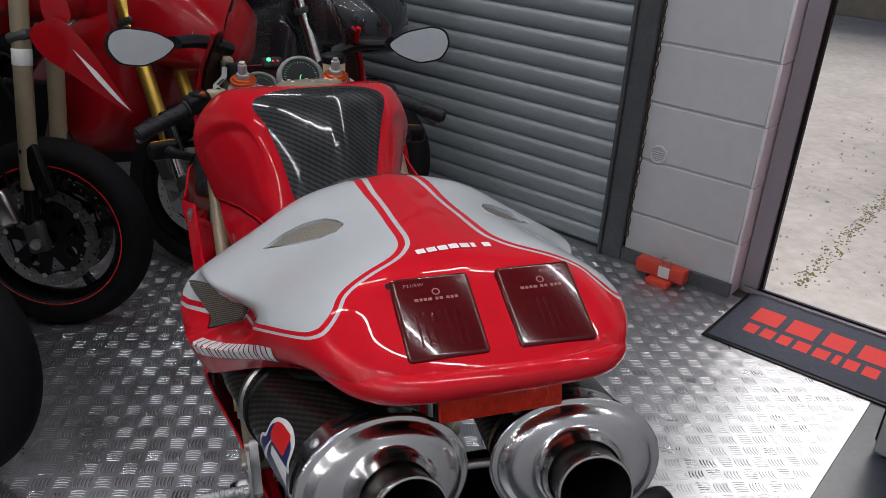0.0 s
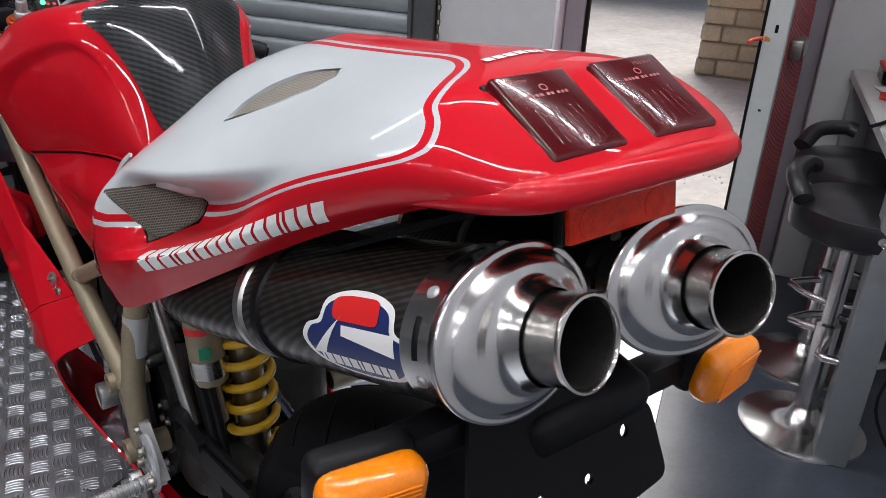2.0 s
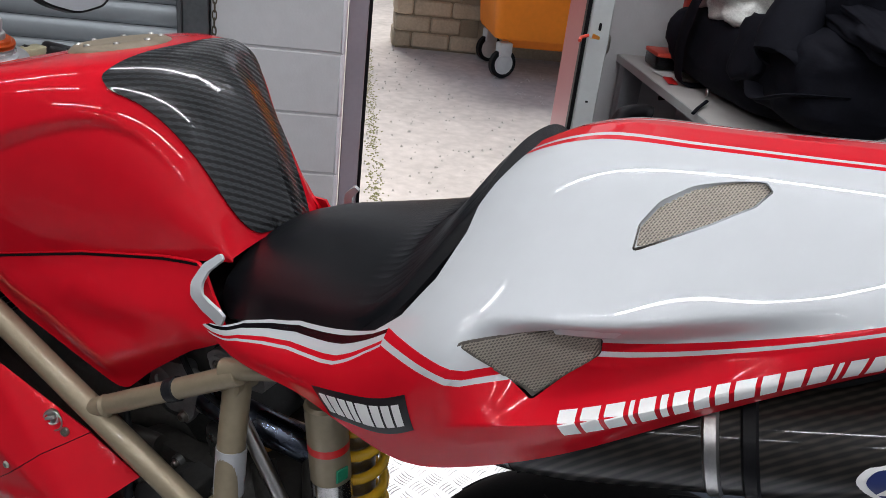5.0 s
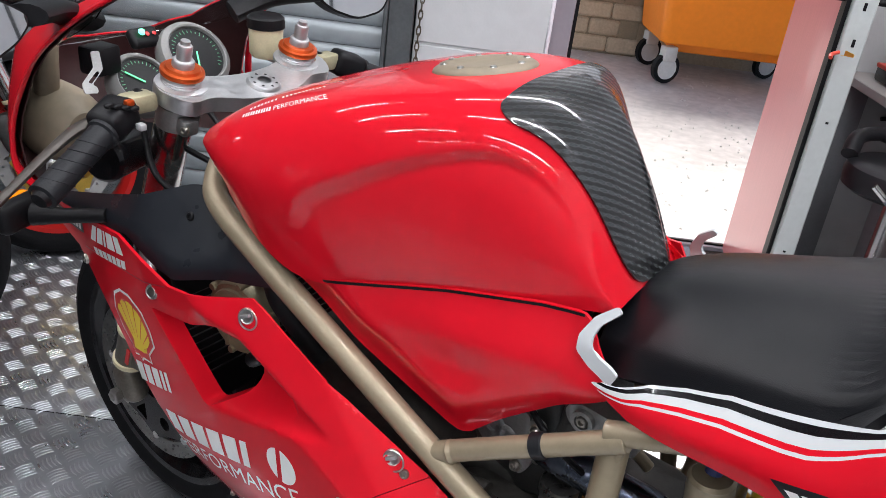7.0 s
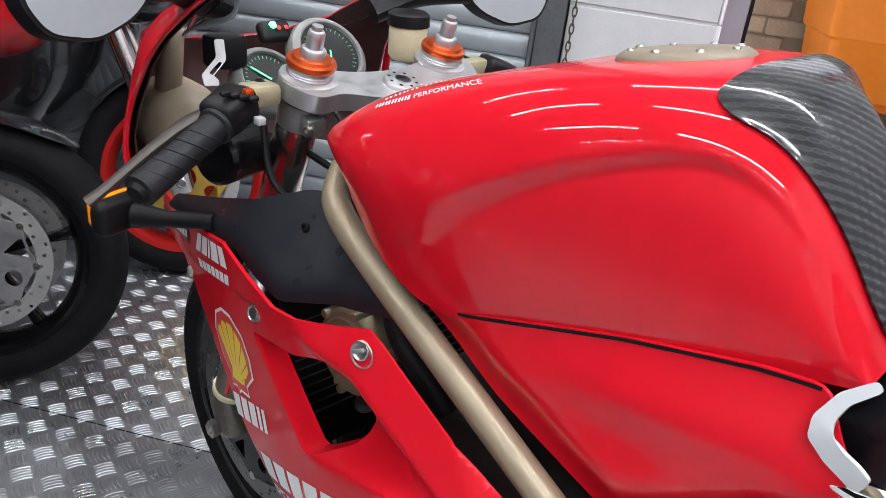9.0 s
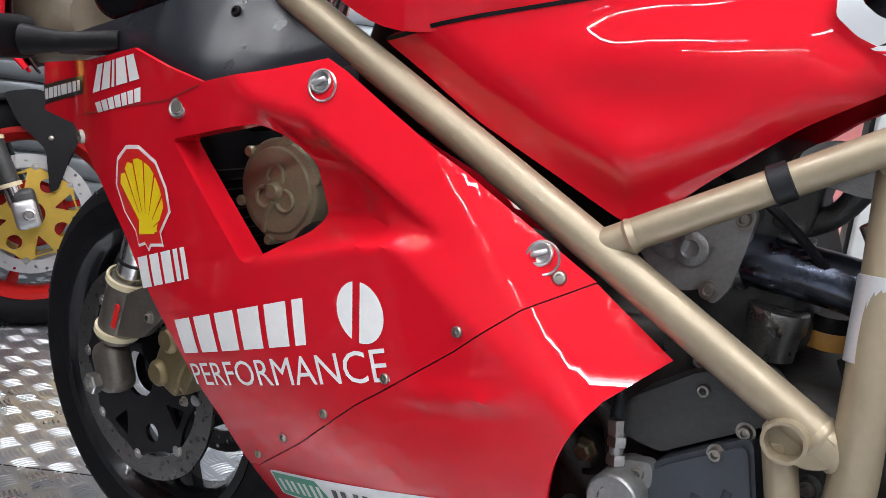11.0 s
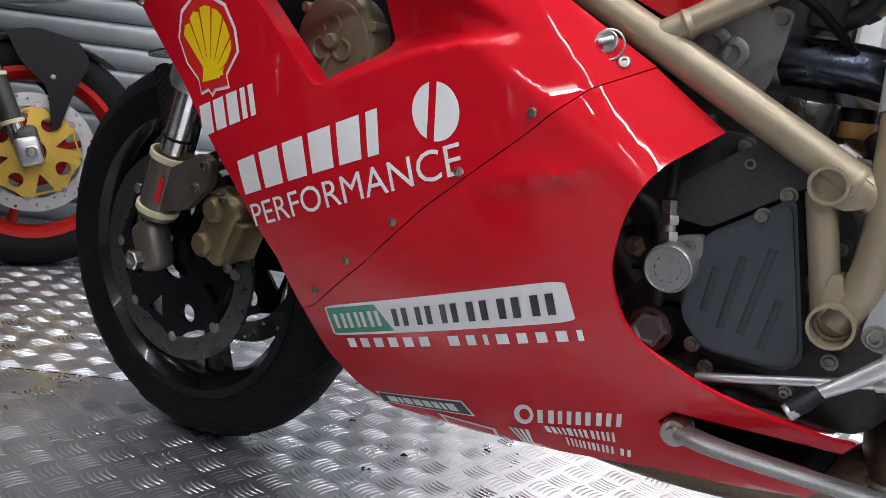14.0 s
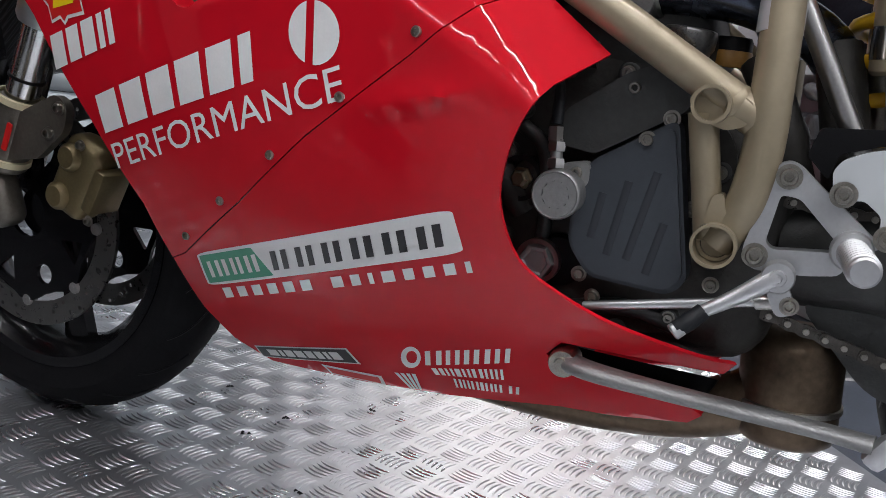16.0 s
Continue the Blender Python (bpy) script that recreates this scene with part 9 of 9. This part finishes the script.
            part("wheel_hub", lathe([(0, 0.030), (0.080, 0.030), (0.088, 0.022), (0.088, 0.0)], axis((sx * 0.012, 0, 0.30), (sx * 0.2, 0, 0.30)), 40), wheel_mat, leg)
            continue
        part("fork_guard", block((0.03, 0.055, 0.16), Matrix.Translation(base + rake * 0.22 + Vector((sx * 0.01, 0.03, 0))) @ pose(0, 0, 0, 25, 0, 0), 0.012, 3), guard_mat, leg)
    if cover:
        sheet("mudguard", smooth_loop([(0.95, 0.0), (1.05, 0.04), (1.25, 0.062), (1.7, 0.07), (2.2, 0.066), (2.5, 0.05), (2.65, 0.0), (2.5, -0.05), (2.2, -0.066), (1.7, -0.07), (1.25, -0.062), (1.05, -0.04)], 4),
              lambda a, x: (x, (0.318 - 3.0 * x * x) * math.cos(a), 0.30 + (0.318 - 3.0 * x * x) * math.sin(a)), guard_mat, mb, step=0.05, thick=0.003, out=lambda a, x: Vector((x * 8, math.cos(a), math.sin(a))))
    part("lower_yoke", block((0.27, 0.07, 0.03), Matrix.Translation(Vector((0, -0.02, 0.30)) + rake * 0.60) @ pose(0, 0, 0, 25, 0, 0), 0.012, 2), DARK_CAST, mb)
    part("top_yoke", block((0.27, 0.07, 0.025), Matrix.Translation(Vector((0, -0.02, 0.30)) + rake * 0.73) @ pose(0, 0, 0, 25, 0, 0), 0.012, 2), DARK_CAST, mb)
    for ob in mb.children:
        ob.matrix_local = turn
    part("engine", block((0.30, 0.50, 0.40), pose(0, -0.72, 0.46), 0.06, 4), ENGINE_DARK, mb)
    part("radiator", block((0.32, 0.04, 0.26), pose(0, -0.40, 0.58, -15, 0, 0), 0.01, 2), BLACK_PAINT, mb)
    if full:
        loft_body("side_fairing", [(-0.28, 0.17, 0.50, 0.86), (-0.36, 0.215, 0.38, 0.87), (-0.55, 0.235, 0.27, 0.84), (-0.75, 0.225, 0.24, 0.76), (-0.92, 0.19, 0.26, 0.62)], body, mb, "glossy side fairing", 24, 4.0)
        loft_body("nose", [(0.10, 0.03, 0.80, 0.86), (0.07, 0.10, 0.75, 0.91), (0.0, 0.17, 0.72, 0.97), (-0.12, 0.215, 0.70, 1.02), (-0.26, 0.225, 0.70, 1.05), (-0.36, 0.20, 0.74, 1.02)], body, mb, "pointed nose fairing", 24, 3.0)
        for sx in (-1, 1):
            part("headlamp", lathe([(0, 0.02), (0.035, 0.016), (0.055, 0.0), (0.057, -0.02)], axis((sx * 0.09, 0.035, 0.85), (sx * 0.16, 0.30, 0.87)), 24), CLEAR_LENS, mb, "clear headlamp lens")
        sc = sheet("screen", smooth_loop([(-0.16, 0.0), (-0.12, 0.8), (0.0, 1.0), (0.12, 0.8), (0.16, 0.0)], 3), lambda x, v: (x, -0.10 - 0.20 * v - 2.0 * x * x, 1.00 + 0.13 * v), SCREEN, mb, step=0.06, thick=0.002, out=(0, 1, 1))
        sc.visible_shadow = False
    if beak:
        # a side wing that sweeps down to a pale tip, set out in the room's own axes
        back = mb.matrix_world.inverted()
        def wing(x, z):
            return tuple(back @ Vector((x, 1.80 + 0.9 * (x + 0.52) ** 2 + 0.35 * (z - 0.85) ** 2, z)))
        bk = sheet("beak", smooth_loop([(-0.638, 0.925), (-0.60, 0.960), (-0.555, 0.965), (-0.492, 0.893), (-0.447, 0.811), (-0.418, 0.752), (-0.392, 0.696), (-0.432, 0.722), (-0.539, 0.812), (-0.610, 0.865)], 3), wing, RED_SHADED, mb, step=0.02, thick=0.006, out=back.to_3x3() @ Vector((0, -1, 0.2)), label="pointed red wing over the front wheel")
        sheet("wing_stripe", [(-0.53, 0.885), (-0.475, 0.822), (-0.437, 0.765), (-0.397, 0.703), (-0.431, 0.738), (-0.479, 0.803)], wing, DECAL, bk, step=0.03, thick=0.002, out=back.to_3x3() @ Vector((0, -1, 0.2)), lift=0.004, label="white flash towards the wing's tip")
        sheet("upper_wing", smooth_loop([(-0.60, 0.962), (-0.60, 1.03), (-0.56, 1.06), (-0.53, 0.97), (-0.555, 0.95)], 3), lambda x, z: tuple(Vector(wing(x, z)) + back.to_3x3() @ Vector((0, 0.03, 0))), RED_SHADED, mb, step=0.03, thick=0.006, out=back.to_3x3() @ Vector((0, -1, 0.2)))
        part("headlamp", block((0.16, 0.07, 0.12), pose(0, -0.10, 1.04, -25, 0, 0), 0.03, 3), CLEAR_LENS, mb, "clear angular headlamp")
        loft_body("head_shell", [(-0.06, 0.11, 0.96, 1.10), (-0.14, 0.14, 0.92, 1.16), (-0.26, 0.13, 0.92, 1.18)], RED_SHADED, mb, "red headlamp shell", 20, 3.0)
        loft_body("tank_cowl", [(-0.42, 0.12, 0.86, 0.98), (-0.50, 0.17, 0.82, 1.06), (-0.66, 0.18, 0.80, 1.08), (-0.86, 0.12, 0.80, 0.98)], RED_SHADED, mb, "red tank and side cowl", 22, 3.0)
    else:
        loft_body("tank", [(-0.44, 0.14, 0.80, 0.98), (-0.52, 0.20, 0.76, 1.04), (-0.70, 0.20, 0.76, 1.05), (-0.92, 0.10, 0.78, 0.93)], body, mb, "fuel tank", 22, 3.0)
    part("seat", block((0.24, 0.42, 0.08), pose(0, -1.10, 0.85, 10, 0, 0), 0.03, 3), SUEDE, mb)
    loft_body("tail", [(-1.0, 0.12, 0.78, 0.88), (-1.2, 0.13, 0.82, 0.95), (-1.45, 0.06, 0.94, 1.0)], body, mb, "", 18, 2.6)
    wheel(mb, Vector((0, -1.42, 0.31)), 0.31, 0.17, 0.222, wheel_mat, spokes, disc_mat, carrier, 0.11, name="rear_wheel", stripe=stripe, grooves=False, discs=(1,), spoke_w=0.035)
    part("swingarm", rod((0.11, -1.42, 0.31), (0.10, -0.9, 0.42), 0.03), DARK_CAST, mb)
    for sx in (-1, 1):
        part("handlebar", rod((sx * 0.11, -0.33, 0.98), (sx * 0.34, -0.42, 0.95 if full else 1.08), 0.014), BLACK_PLASTIC, mb).matrix_local = turn
        if mirror:
            mc = Vector((sx * 0.36, -0.10, 1.06))
            shape = smooth_loop([(-0.08, 0.0), (-0.055, 0.035), (0.03, 0.04), (0.08, 0.015), (0.07, -0.025), (0.0, -0.035), (-0.06, -0.025)], 4)
            mi = part("mirror", plate([(x * 1.08, y * 1.1) for x, y in shape], 0.03, Matrix.Translation(mc) @ pose(0, 0, 0, 85, 0, 180 + sx * 12)), BLACK_PLASTIC, mb)
            part("mirror_glass", plate(shape, 0.002, Matrix.Translation(mc + Vector((0, -0.017, 0))) @ pose(0, 0, 0, 85, 0, 180 + sx * 12)), MIRROR, mi)
            part("mirror_stalk", sweep([mc, mc + Vector((sx * -0.10, 0.03, -0.03)), mc + Vector((sx * -0.16, 0.06, -0.08))], 0.014, 10), BLACK_PLASTIC, mi)
    return mb


# heading: degrees from +y; local y ahead
parked("red motorcycle with a pointed beak, bronze forks and red-pinstriped black wheels", (-0.66, 1.90), BLACK_GLOSS, DECAL_RED, DISC, BLACK_PAINT, GOLD_PAINT, BLACK_GLOSS, RED_SHADED, BLACK_GLOSS, beak=True, full=False, tape=True, cover=False, slope=0.08, lean=-10, steer=40)
parked("red sport motorcycle with silver brake discs and black mirrors", (-0.20, 2.24), BLACK_GLOSS, None, DISC_PALE, ALLOY, GOLD, CHROME, RED_SHADED, DARK_FAIRING, mirror=True)
parked("black sport motorcycle with red wheels and gold disc carriers", (0.428, 2.535), RED_WHEEL, None, DISC_PALE, GOLD, CHROME, CHROME, DARK_FAIRING, GREY_GUARD, mirror=True, rings=True, spokes=3)
parked("dark motorcycle with gold wheels", (-0.85, 1.18), GOLD_WHEEL, None, DISC, BLACK_PAINT, BLACK_PAINT, CHROME, DARK_FAIRING, BLACK_GLOSS)
